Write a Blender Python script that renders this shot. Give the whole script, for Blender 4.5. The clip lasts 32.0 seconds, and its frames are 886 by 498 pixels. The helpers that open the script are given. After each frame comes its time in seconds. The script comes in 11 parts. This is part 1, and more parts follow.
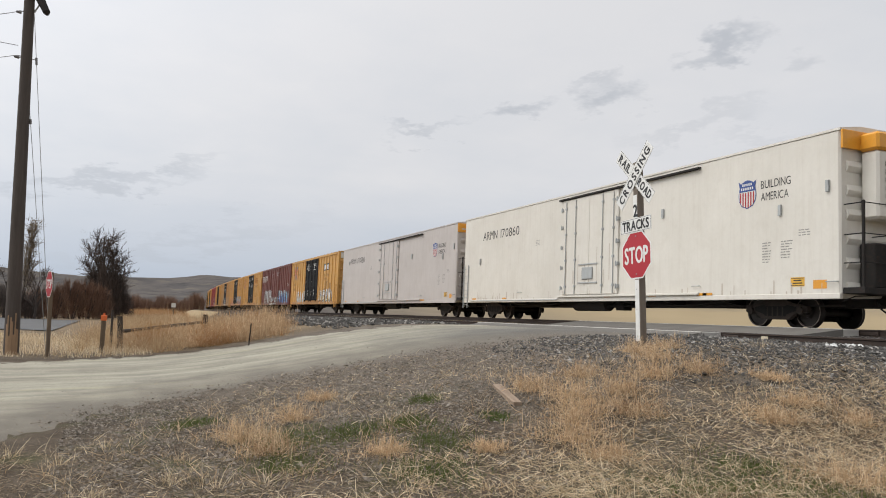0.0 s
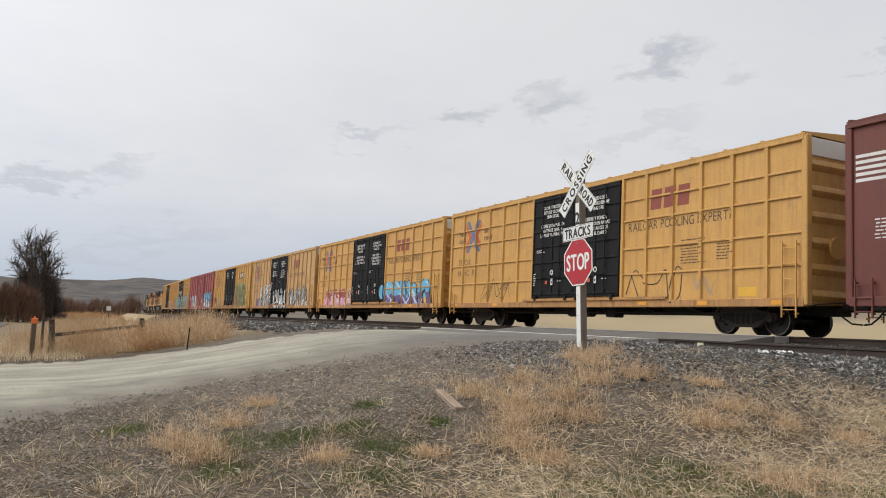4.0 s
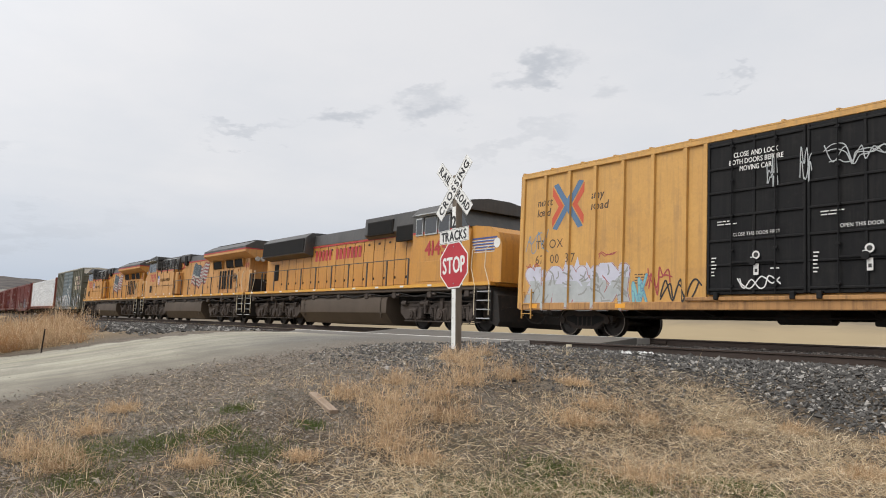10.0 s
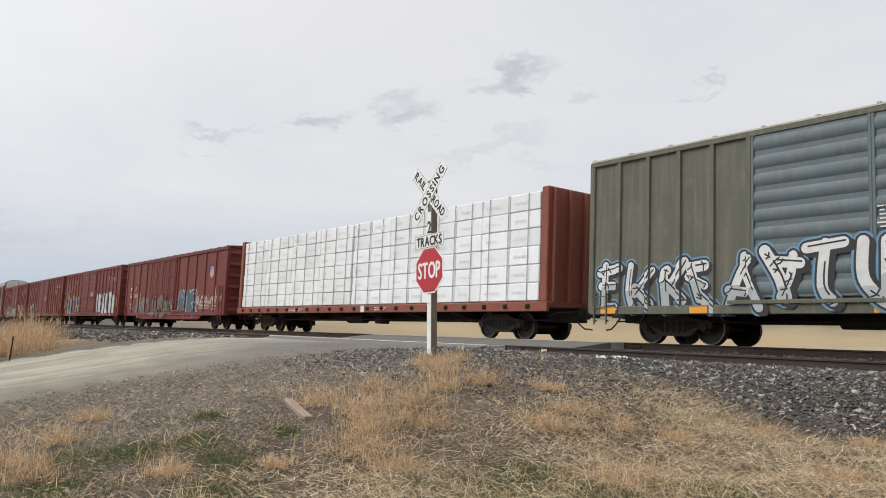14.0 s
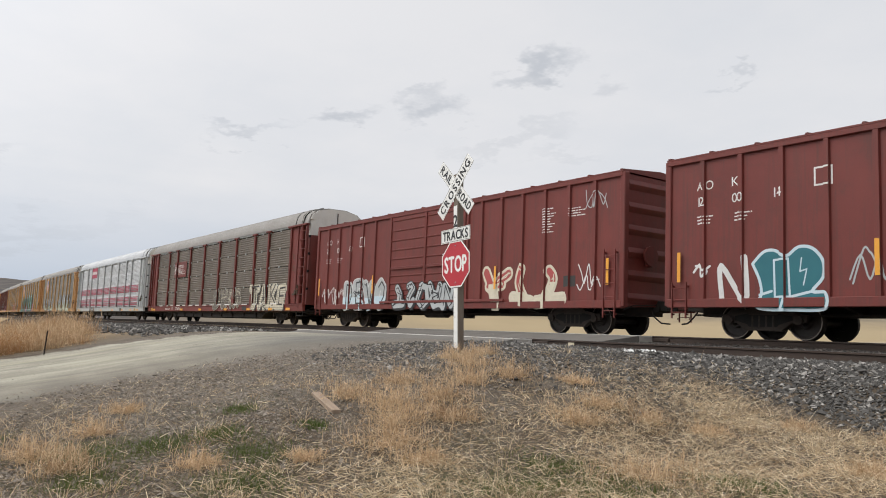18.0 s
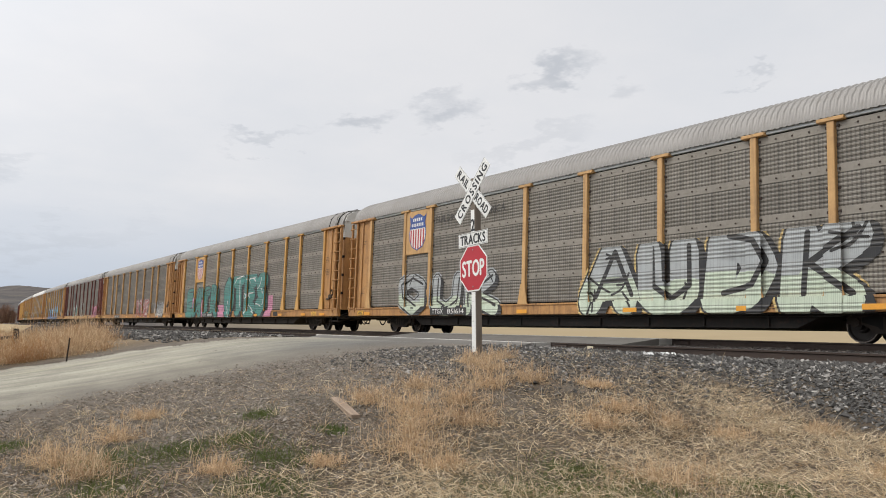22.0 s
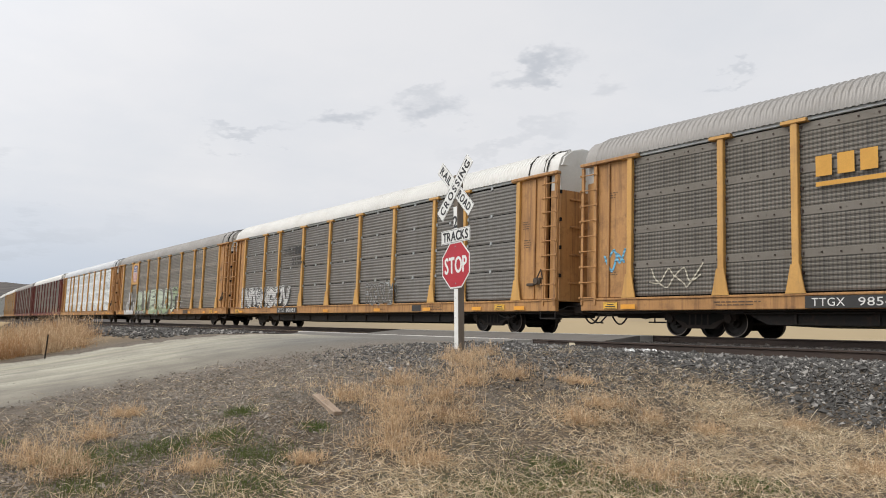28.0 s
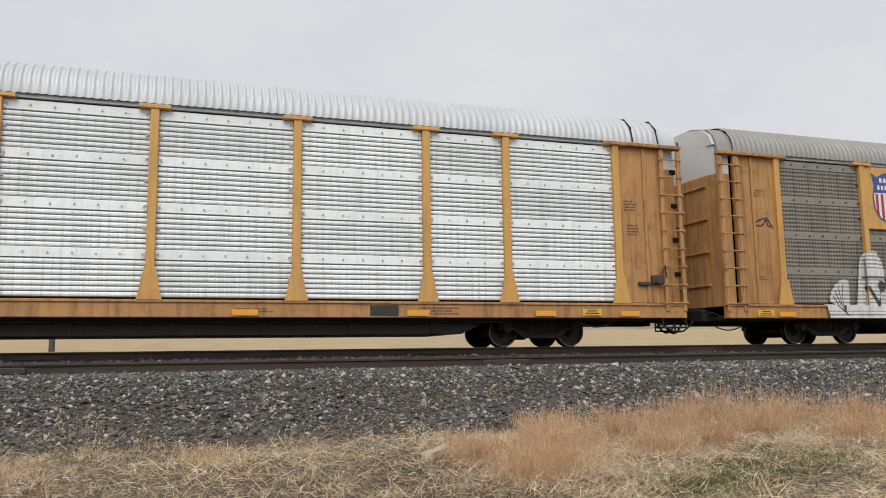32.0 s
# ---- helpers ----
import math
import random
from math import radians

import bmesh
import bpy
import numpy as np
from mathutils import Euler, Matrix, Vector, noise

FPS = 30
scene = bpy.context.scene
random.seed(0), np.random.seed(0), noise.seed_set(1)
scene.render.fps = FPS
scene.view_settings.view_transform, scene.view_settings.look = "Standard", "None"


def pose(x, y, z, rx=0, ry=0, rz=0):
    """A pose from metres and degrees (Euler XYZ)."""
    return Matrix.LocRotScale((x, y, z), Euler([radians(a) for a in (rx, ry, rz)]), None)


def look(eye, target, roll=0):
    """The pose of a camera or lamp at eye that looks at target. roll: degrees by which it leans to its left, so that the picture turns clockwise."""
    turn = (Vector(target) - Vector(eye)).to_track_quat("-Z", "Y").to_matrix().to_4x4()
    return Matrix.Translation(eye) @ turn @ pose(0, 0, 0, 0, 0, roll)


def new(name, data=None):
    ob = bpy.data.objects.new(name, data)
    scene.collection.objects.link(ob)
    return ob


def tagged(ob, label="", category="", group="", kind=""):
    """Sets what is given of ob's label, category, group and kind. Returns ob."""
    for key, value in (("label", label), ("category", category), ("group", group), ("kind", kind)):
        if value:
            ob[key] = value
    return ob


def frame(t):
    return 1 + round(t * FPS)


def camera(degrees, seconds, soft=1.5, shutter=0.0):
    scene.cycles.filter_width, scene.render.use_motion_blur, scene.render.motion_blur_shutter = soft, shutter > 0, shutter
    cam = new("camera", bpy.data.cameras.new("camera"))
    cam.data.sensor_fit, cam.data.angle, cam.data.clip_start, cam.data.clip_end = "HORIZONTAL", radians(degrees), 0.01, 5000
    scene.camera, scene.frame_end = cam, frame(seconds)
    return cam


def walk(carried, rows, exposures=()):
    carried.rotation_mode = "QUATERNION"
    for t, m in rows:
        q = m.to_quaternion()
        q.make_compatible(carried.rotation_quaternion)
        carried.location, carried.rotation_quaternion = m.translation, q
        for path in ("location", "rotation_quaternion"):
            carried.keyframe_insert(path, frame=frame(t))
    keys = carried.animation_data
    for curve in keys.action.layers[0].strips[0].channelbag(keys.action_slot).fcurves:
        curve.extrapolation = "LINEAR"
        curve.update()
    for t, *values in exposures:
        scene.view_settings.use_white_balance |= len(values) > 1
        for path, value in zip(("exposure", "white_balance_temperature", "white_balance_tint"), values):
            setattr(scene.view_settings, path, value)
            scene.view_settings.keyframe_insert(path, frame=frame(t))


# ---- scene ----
EYE = 1.5
cam = camera(58.5, 32.0, 1.0)
# seconds and the camera's three angles; it is held at one spot and panned
PAN = [
    (0, 95.07, -2.29, 67.78), (0.5, 95.10, -2.36, 67.78), (1, 95.11, -2.36, 67.66), (1.5, 95.16, -2.49, 67.43), 
    (2, 95.22, -2.50, 67.09), (2.5, 95.26, -2.54, 66.74), (3, 95.31, -2.56, 66.31), (3.5, 95.41, -2.68, 65.60), 
    (4, 95.62, -2.60, 63.68), (4.5, 95.71, -2.66, 62.32), (6.5, 95.88, -2.70, 57.13), (7, 95.78, -2.61, 56.48), 
    (7.5, 95.70, -2.66, 56.12), (8, 95.75, -2.80, 55.83), (8.5, 95.90, -2.74, 55.48), (9, 95.98, -2.77, 55.27), 
    (9.5, 96.09, -2.66, 55.02), (10, 96.17, -2.64, 54.74), (10.5, 96.29, -2.63, 54.46), (11, 96.35, -2.55, 54.20), 
    (11.5, 96.39, -2.59, 53.94), (12, 96.48, -2.57, 53.64), (12.5, 96.58, -2.47, 53.33), (13, 96.62, -2.40, 53.10), 
    (13.5, 96.66, -2.35, 52.98), (15.5, 96.40, -2.24, 53.13), (16, 96.36, -2.16, 53.39), (16.5, 96.30, -2.21, 53.69), 
    (17, 96.21, -2.24, 54.06), (17.5, 96.16, -2.20, 54.51), (18, 96.10, -2.27, 54.90), (18.5, 96.06, -2.29, 55.19), 
    (19, 96.09, -2.33, 55.44), (19.5, 96.19, -2.29, 55.67), (20, 96.18, -2.30, 55.78), (20.5, 96.26, -2.17, 55.87), 
    (21, 96.33, -2.05, 55.89), (21.5, 96.38, -1.90, 56.00), (22, 96.36, -1.86, 56.22), (22.5, 96.32, -1.86, 56.72), 
    (23, 96.26, -1.91, 57.07), (23.5, 96.21, -1.99, 57.42), (24, 96.20, -2.02, 57.51), (24.5, 96.17, -2.04, 57.61), 
    (26.5, 96.09, -2.03, 57.48), (27, 96.09, -2.08, 57.27), (27.5, 96.15, -2.00, 56.88), (28, 96.17, -1.86, 54.95), 
    (28.5, 96.22, -1.90, 51.19), (29, 96.50, -1.60, 45.72), (29.5, 97.05, -1.10, 35.56), (30, 97.47, -0.65, 30.04), 
    (30.5, 97.89, -0.29, 21.59), (31, 98.85, -0.34, 9.19), (31.5, 98.55, 0.45, -5.22), (32, 97.64, 0.83, -18.83), 
    ]
walk(cam, [(t, pose(0, 0, EYE, a, b, c)) for t, a, b, c in PAN], [(0, -0.10), (3.5, -0.09), (6.5, 0.0), (27, 0.0), (28.5, 0.05), (30, 0.12), (31, 0.06), (32, -0.09)])


# ---- node helpers ----
def node(tree, kind, **sockets):
    n = tree.nodes.new(kind)
    for k, v in sockets.items():
        key = int(k[1:]) if k[0] == "i" and k[1:].isdigit() else k.replace("_", " ")
        if isinstance(v, bpy.types.NodeSocket):
            tree.links.new(v, n.inputs[key])
        else:
            n.inputs[key].default_value = v
    return n


def math_node(tree, op, a, b=0.0, clamp=False):
    n = tree.nodes.new("ShaderNodeMath")
    n.operation, n.use_clamp = op, clamp
    for i, v in enumerate((a, b)):
        if isinstance(v, bpy.types.NodeSocket):
            tree.links.new(v, n.inputs[i])
        else:
            n.inputs[i].default_value = v
    return n.outputs[0]


def mix_col(tree, fac, a, b, blend="MIX"):
    n = tree.nodes.new("ShaderNodeMix")
    n.data_type, n.blend_type, n.clamp_factor = "RGBA", blend, True
    for i, v in ((0, fac), (6, a), (7, b)):
        if isinstance(v, bpy.types.NodeSocket):
            tree.links.new(v, n.inputs[i])
        else:
            n.inputs[i].default_value = v if i == 0 else (*v[:3], 1)
    return n.outputs[2]


def ramp(tree, fac, lo, hi):
    n = tree.nodes.new("ShaderNodeMapRange")
    n.clamp = True
    tree.links.new(fac, n.inputs[0])
    n.inputs[1].default_value, n.inputs[2].default_value = lo, hi
    return n.outputs[0]


def noise_tex(tree, vec, scale, detail=4.0, rough=0.55):
    n = node(tree, "ShaderNodeTexNoise", Vector=vec, Scale=scale, Detail=detail, Roughness=rough)
    return n.outputs[0]


# ---- light: high overcast, the sun behind cloud on the camera's side ----
SUN_AZ, SUN_EL = radians(205), radians(50)
sun_way = Vector((math.sin(SUN_AZ) * math.cos(SUN_EL), math.cos(SUN_AZ) * math.cos(SUN_EL), math.sin(SUN_EL)))


def make_world():
    w = bpy.data.worlds.new("overcast_sky")
    scene.world = w
    w.use_nodes = True
    t = w.node_tree
    t.nodes.clear()
    sky = t.nodes.new("ShaderNodeTexSky")
    sky.sky_type, sky.sun_disc = "NISHITA", False
    sky.sun_elevation, sky.sun_rotation = SUN_EL, SUN_AZ
    d = t.nodes.new("ShaderNodeTexCoord").outputs["Generated"]
    sep = node(t, "ShaderNodeSeparateXYZ", Vector=d)
    up = math_node(t, "MAXIMUM", sep.outputs[2], 0.02)
    # cloud deck: the direction laid out on a flat layer
    flat = node(t, "ShaderNodeCombineXYZ", X=math_node(t, "DIVIDE", sep.outputs[0], math_node(t, "ADD", up, 0.16)),
                Y=math_node(t, "DIVIDE", sep.outputs[1], math_node(t, "ADD", up, 0.16)), Z=0.0).outputs[0]
    big = noise_tex(t, flat, 0.55, 5.0, 0.55)
    fine = noise_tex(t, flat, 1.9, 6.0, 0.6)
    deck = math_node(t, "ADD", math_node(t, "MULTIPLY", big, 0.65), math_node(t, "MULTIPLY", fine, 0.35))
    col = mix_col(t, ramp(t, deck, 0.36, 0.6), (0.70, 0.725, 0.77), (0.80, 0.80, 0.82))
    # bluer towards the horizon
    col = mix_col(t, ramp(t, sep.outputs[2], 0.17, 0.02), col, (0.50, 0.57, 0.68))
    # small ragged dark clouds, at their places in the sky
    warp = node(t, "ShaderNodeTexNoise", Vector=flat, Scale=3.5, Detail=5.0, Roughness=0.65)
    wv = node(t, "ShaderNodeVectorMath", i0=warp.outputs[1], i1=(0.5, 0.5, 0.5))
    wv.operation = "SUBTRACT"
    sc = node(t, "ShaderNodeVectorMath", i0=wv.outputs[0], i1=(0.20, 0.20, 0.14))
    sc.operation = "MULTIPLY"
    dw = node(t, "ShaderNodeVectorMath", i0=d, i1=sc.outputs[0])
    for az, el, wide, high, dark in CLOUDS:
        a, e = radians(az), radians(el)
        p = Vector((math.sin(a) * math.cos(e), math.cos(a) * math.cos(e), math.sin(e)))
        side = Vector((math.cos(a), -math.sin(a), 0))
        tilt = 0.25
        u = (side + Vector((0, 0, tilt))).normalized()
        v = p.cross(u).normalized()
        off = node(t, "ShaderNodeVectorMath", i0=dw.outputs[0], i1=p)
        off.operation = "SUBTRACT"
        du = node(t, "ShaderNodeVectorMath", i0=off.outputs[0], i1=u / wide)
        dv = node(t, "ShaderNodeVectorMath", i0=off.outputs[0], i1=v / high)
        du.operation = dv.operation = "DOT_PRODUCT"
        r = math_node(t, "ADD", math_node(t, "POWER", math_node(t, "ABSOLUTE", du.outputs["Value"]), 2.0),
                      math_node(t, "POWER", math_node(t, "ABSOLUTE", dv.outputs["Value"]), 2.0))
        m = math_node(t, "MULTIPLY", math_node(t, "POWER", ramp(t, r, 1.25, 0.0), 1.5), dark * 0.8)
        col = mix_col(t, m, col, (0.47, 0.50, 0.55))
    # the deck is brighter round the hidden sun
    dot = node(t, "ShaderNodeVectorMath", i0=d, i1=sun_way)
    dot.operation = "DOT_PRODUCT"
    glow = math_node(t, "POWER", math_node(t, "MAXIMUM", dot.outputs["Value"], 0.0), 3.0)
    gain = math_node(t, "ADD", 1.0, math_node(t, "MULTIPLY", glow, 1.5))
    b1 = node(t, "ShaderNodeBackground", Color=sky.outputs[0], Strength=0.06)
    b2 = node(t, "ShaderNodeBackground", Color=col, Strength=math_node(t, "MULTIPLY", gain, 1.03))
    mx = node(t, "ShaderNodeMixShader", i0=0.93, i1=b1.outputs[0], i2=b2.outputs[0])
    out = t.nodes.new("ShaderNodeOutputWorld")
    t.links.new(mx.outputs[0], out.inputs[0])


# azimuth, elevation, half width, half height (radians), darkness
CLOUDS = [(-48.6, 18.7, 0.050, 0.015, 0.85), (-43.4, 17.6, 0.030, 0.016, 0.4), (-56.2, 15.8, 0.042, 0.020, 0.75), (-57.2, 17.0, 0.034, 0.010, 0.5), (-62.8, 15.5, 0.056, 0.015, 0.75),
          (-69.4, 13.4, 0.060, 0.010, 0.55), (-35.4, 17.5, 0.016, 0.006, 0.45), (-91.6, 8.3, 0.130, 0.014, 0.65), (-51.0, 14.0, 0.090, 0.012, 0.3), (-47.0, 13.5, 0.060, 0.008, 0.2),
          (-86.0, 4.5, 0.2, 0.02, 0.3)]
make_world()
lamp = bpy.data.lights.new("sun", "SUN")
lamp.energy, lamp.angle, lamp.color = 1.9, radians(35), (1.0, 0.96, 0.90)
sun = new("sun", lamp)
sun.matrix_world = look(sun_way * 100, (0, 0, 0))
scene.view_settings.exposure = 0.0


# ---- geometry helpers ----
class Geo:
    """Vertices and faces gathered for one mesh."""

    def __init__(self):
        self.v, self.f = [], []

    def add(self, vs, fs):
        n = len(self.v)
        self.v += vs
        self.f += [tuple(i + n for i in f) for f in fs]
        return self

    def box(self, x0, x1, y0, y1, z0, z1, c=0.0):
        if c <= 0:
            vs = [(x, y, z) for z in (z0, z1) for y in (y0, y1) for x in (x0, x1)]
            return self.add(vs, [(0, 2, 3, 1), (4, 5, 7, 6), (0, 1, 5, 4), (2, 6, 7, 3), (0, 4, 6, 2), (1, 3, 7, 5)])
        c = min(c, abs(x1 - x0) * 0.45, abs(y1 - y0) * 0.45, abs(z1 - z0) * 0.45)
        vs, idx = [], {}
        for kx, x in ((0, x0), (1, x1)):
            for ky, y in ((0, y0), (1, y1)):
                for kz, z in ((0, z0), (1, z1)):
                    sx, sy, sz = (c, -c)[kx], (c, -c)[ky], (c, -c)[kz]
                    for ax, p in enumerate(((x, y + sy, z + sz), (x + sx, y, z + sz), (x + sx, y + sy, z))):
                        idx[kx, ky, kz, ax] = len(vs)
                        vs.append(p)
        g = lambda a, b, d, e: idx[a, b, d, e]
        fs = []
        for s in (0, 1):
            fs += [(g(s, 0, 0, 0), g(s, 1, 0, 0), g(s, 1, 1, 0), g(s, 0, 1, 0)), (g(0, s, 0, 1), g(1, s, 0, 1), g(1, s, 1, 1), g(0, s, 1, 1)),
                   (g(0, 0, s, 2), g(1, 0, s, 2), g(1, 1, s, 2), g(0, 1, s, 2))]
            for r in (0, 1):
                fs += [(g(0, s, r, 1), g(1, s, r, 1), g(1, s, r, 2), g(0, s, r, 2)), (g(s, 0, r, 0), g(s, 1, r, 0), g(s, 1, r, 2), g(s, 0, r, 2)),
                       (g(s, r, 0, 0), g(s, r, 1, 0), g(s, r, 1, 1), g(s, r, 0, 1))]
                for q in (0, 1):
                    fs.append((g(s, r, q, 0), g(s, r, q, 1), g(s, r, q, 2)))
        return self.add(vs, fs)

    def prism(self, poly, axis, a, b):
        put = {"x": lambda p, h: (h, p[0], p[1]), "y": lambda p, h: (p[0], h, p[1]), "z": lambda p, h: (p[0], p[1], h)}[axis]
        n = len(poly)
        vs = [put(p, a) for p in poly] + [put(p, b) for p in poly]
        return self.add(vs, [tuple(range(n)), tuple(range(2 * n - 1, n - 1, -1))] + [(i, (i + 1) % n, n + (i + 1) % n, n + i) for i in range(n)])

    def tube(self, p, q, r, n=8, r2=None):
        p, q = Vector(p), Vector(q)
        d = (q - p).normalized()
        a = d.orthogonal().normalized()
        b = d.cross(a)
        r2 = r if r2 is None else r2
        vs = []
        for c, rr in ((p, r), (q, r2)):
            vs += [tuple(c + (a * math.cos(k * 2 * math.pi / n) + b * math.sin(k * 2 * math.pi / n)) * rr) for k in range(n)]
        return self.add(vs, [(k, (k + 1) % n, n + (k + 1) % n, n + k) for k in range(n)] + [tuple(range(n))[::-1], tuple(range(n, 2 * n))])

    def pipe(self, pts, r, n=6):
        for p, q in zip(pts, pts[1:]):
            self.tube(p, q, r, n)
        return self

    def mirror_y(self):
        n = len(self.v)
        self.v += [(x, -y, z) for x, y, z in self.v]
        self.f += [tuple(i + n for i in reversed(f)) for f in self.f]
        return self

    def turned(self):
        """The same again turned half round the upright axis."""
        n = len(self.v)
        self.v += [(-x, -y, z) for x, y, z in self.v]
        self.f += [tuple(i + n for i in f) for f in self.f]
        return self


def sag(p, q, drop, n=14):
    p, q = Vector(p), Vector(q)
    return [tuple(p.lerp(q, k / n) - Vector((0, 0, drop * 4 * (k / n) * (1 - k / n)))) for k in range(n + 1)]


MESHES = {}


def mesh_of(name, geo, material, smooth=True):
    me = bpy.data.meshes.new(name)
    me.from_pydata(geo.v, [], geo.f)
    if smooth:
        me.shade_smooth()
        me.set_sharp_from_angle(angle=radians(32))
    me.materials.append(material)
    return me


def part(name, geo, material, parent, label="", key=None, at=None, kind=""):
    """One mesh object under a thing. geo: a Geo, or a function that makes one; key: share the mesh under this key."""
    k = (key, material.name) if key else None
    if k and k in MESHES:
        me = MESHES[k]
    else:
        me = mesh_of(name, geo() if callable(geo) else geo, material)
        if k:
            MESHES[k] = me
    ob = new(name, me)
    ob.parent = parent
    if at is not None:
        ob.matrix_basis = at if isinstance(at, Matrix) else Matrix.Translation(at)
    if label or kind:
        tagged(ob, label=label, kind=kind)
    return ob


def thing(name, label, category, at=None, group="", kind=""):
    ob = new(name)
    ob.empty_display_size = 0.3
    if at is not None:
        ob.matrix_basis = at if isinstance(at, Matrix) else Matrix.Translation(at)
    return tagged(ob, label, category, group, kind)


def big_mesh(name, verts, faces, material, smooth=False):
    """A mesh from numpy arrays; faces all of one size."""
    me = bpy.data.meshes.new(name)
    n, k = faces.shape
    me.vertices.add(len(verts))
    me.vertices.foreach_set("co", np.asarray(verts, np.float32).ravel())
    me.loops.add(n * k)
    me.loops.foreach_set("vertex_index", faces.astype(np.int32).ravel())
    me.polygons.add(n)
    me.polygons.foreach_set("loop_start", np.arange(0, n * k, k, dtype=np.int32))
    me.polygons.foreach_set("use_smooth", np.full(n, smooth))
    me.update(calc_edges=True)
    me.materials.append(material)
    return new(name, me)


# ---- materials ----
def material(name, c1, c2=None, rough=0.6, metal=0.0, scale=2.0, fine=30.0, bump=0.15, dirt=None, dirt_amount=0.0, streak=0.0,
             island=0.0, obj_random=0.0, coat=0.0, spec=0.5, mapped=(1, 1, 1), fine_amount=0.25, skew=1.0):
    m = bpy.data.materials.new(name)
    m.use_nodes = True
    t = m.node_tree
    b = t.nodes["Principled BSDF"]
    c2 = c2 or tuple(x * 0.8 for x in c1)
    co = t.nodes.new("ShaderNodeTexCoord").outputs["Object"]
    rnd = t.nodes.new("ShaderNodeObjectInfo").outputs["Random"]
    shift = node(t, "ShaderNodeCombineXYZ", X=math_node(t, "MULTIPLY", rnd, 31.0), Y=math_node(t, "MULTIPLY", rnd, 17.0), Z=0.0)
    mp = node(t, "ShaderNodeMapping", Vector=co, Location=shift.outputs[0], Scale=mapped)
    vec = mp.outputs[0]
    n1 = noise_tex(t, vec, scale, 5.0, 0.6)
    n2 = noise_tex(t, vec, fine, 3.0, 0.6)
    col = mix_col(t, ramp(t, n1, 0.32, 0.68), c1, c2)
    f = math_node(t, "MULTIPLY", ramp(t, n2, 0.35, 0.75), fine_amount)
    col = mix_col(t, f, col, tuple(x * 0.55 for x in c1))
    if streak > 0:
        sm = node(t, "ShaderNodeMapping", Vector=vec, Scale=(5.0, 5.0, 0.28))
        n3 = noise_tex(t, sm.outputs[0], 1.6, 4.0, 0.65)
        col = mix_col(t, math_node(t, "MULTIPLY", ramp(t, n3, 0.48, 0.72), streak), col, dirt or (0.09, 0.07, 0.05))
    if dirt_amount > 0:
        n4 = noise_tex(t, vec, scale * 2.7, 6.0, 0.7)
        col = mix_col(t, math_node(t, "MULTIPLY", ramp(t, n4, 0.52, 0.72), dirt_amount), col, dirt or (0.09, 0.07, 0.05))
    if obj_random > 0:
        k = math_node(t, "ADD", 1.0 - obj_random / 2, math_node(t, "MULTIPLY", rnd, obj_random))
        hs = node(t, "ShaderNodeHueSaturation", Color=col, Value=k)
        col = hs.outputs[0]
    if island > 0:
        isl = t.nodes.new("ShaderNodeNewGeometry").outputs["Random Per Island"]
        if skew > 1:
            k = math_node(t, "ADD", 0.5, math_node(t, "MULTIPLY", math_node(t, "POWER", isl, skew), island * 2.7))
        else:
            k = math_node(t, "ADD", 1.0 - island * 0.6, math_node(t, "MULTIPLY", isl, island * 1.2))
        hs = node(t, "ShaderNodeHueSaturation", Color=col, Value=k)
        col = hs.outputs[0]
    t.links.new(col, b.inputs["Base Color"])
    r = math_node(t, "ADD", rough - 0.08, math_node(t, "MULTIPLY", n1, 0.16), True)
    t.links.new(r, b.inputs["Roughness"])
    b.inputs["Metallic"].default_value = metal
    b.inputs["Specular IOR Level"].default_value = spec
    b.inputs["Coat Weight"].default_value = coat
    if bump > 0:
        bp = node(t, "ShaderNodeBump", Height=math_node(t, "ADD", n2, math_node(t, "MULTIPLY", n1, 1.5)), Strength=bump, Distance=0.01)
        t.links.new(bp.outputs[0], b.inputs["Normal"])
    return m


RUST = (0.10, 0.045, 0.022)
GRIME = (0.055, 0.047, 0.04)
M = {}
M["yellow"] = material("yellow_car_paint", (0.59, 0.328, 0.088), (0.52, 0.28, 0.072), 0.55, dirt=(0.22, 0.125, 0.06), dirt_amount=0.35, streak=0.4, scale=0.7, fine=14)
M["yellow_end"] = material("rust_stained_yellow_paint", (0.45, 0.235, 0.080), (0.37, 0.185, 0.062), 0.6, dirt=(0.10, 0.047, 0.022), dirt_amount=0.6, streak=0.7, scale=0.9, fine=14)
M["yellow_fade"] = material("faded_yellow_paint", (0.55, 0.33, 0.135), (0.47, 0.275, 0.105), 0.6, dirt=(0.22, 0.13, 0.065), dirt_amount=0.45, streak=0.5, scale=0.7, fine=14)
M["armour"] = material("locomotive_yellow_paint", (0.52, 0.245, 0.040), (0.46, 0.215, 0.037), 0.45, dirt=(0.20, 0.105, 0.04), dirt_amount=0.3, streak=0.5, scale=0.8, fine=14)
M["armour_dull"] = material("dusty_locomotive_yellow_paint", (0.53, 0.275, 0.085), (0.46, 0.235, 0.07), 0.55, dirt=(0.25, 0.145, 0.07), dirt_amount=0.4, streak=0.55, scale=0.8, fine=14)
M["loco_grey"] = material("locomotive_grey_paint", (0.058, 0.056, 0.054), (0.042, 0.041, 0.040), 0.5, dirt=(0.10, 0.085, 0.068), dirt_amount=0.3, streak=0.3, scale=1.0)
M["white"] = material("white_car_paint", (0.68, 0.65, 0.585), (0.62, 0.59, 0.525), 0.5, dirt=(0.48, 0.43, 0.36), dirt_amount=0.25, streak=0.22, scale=0.6, fine=10, bump=0.05, fine_amount=0.08)
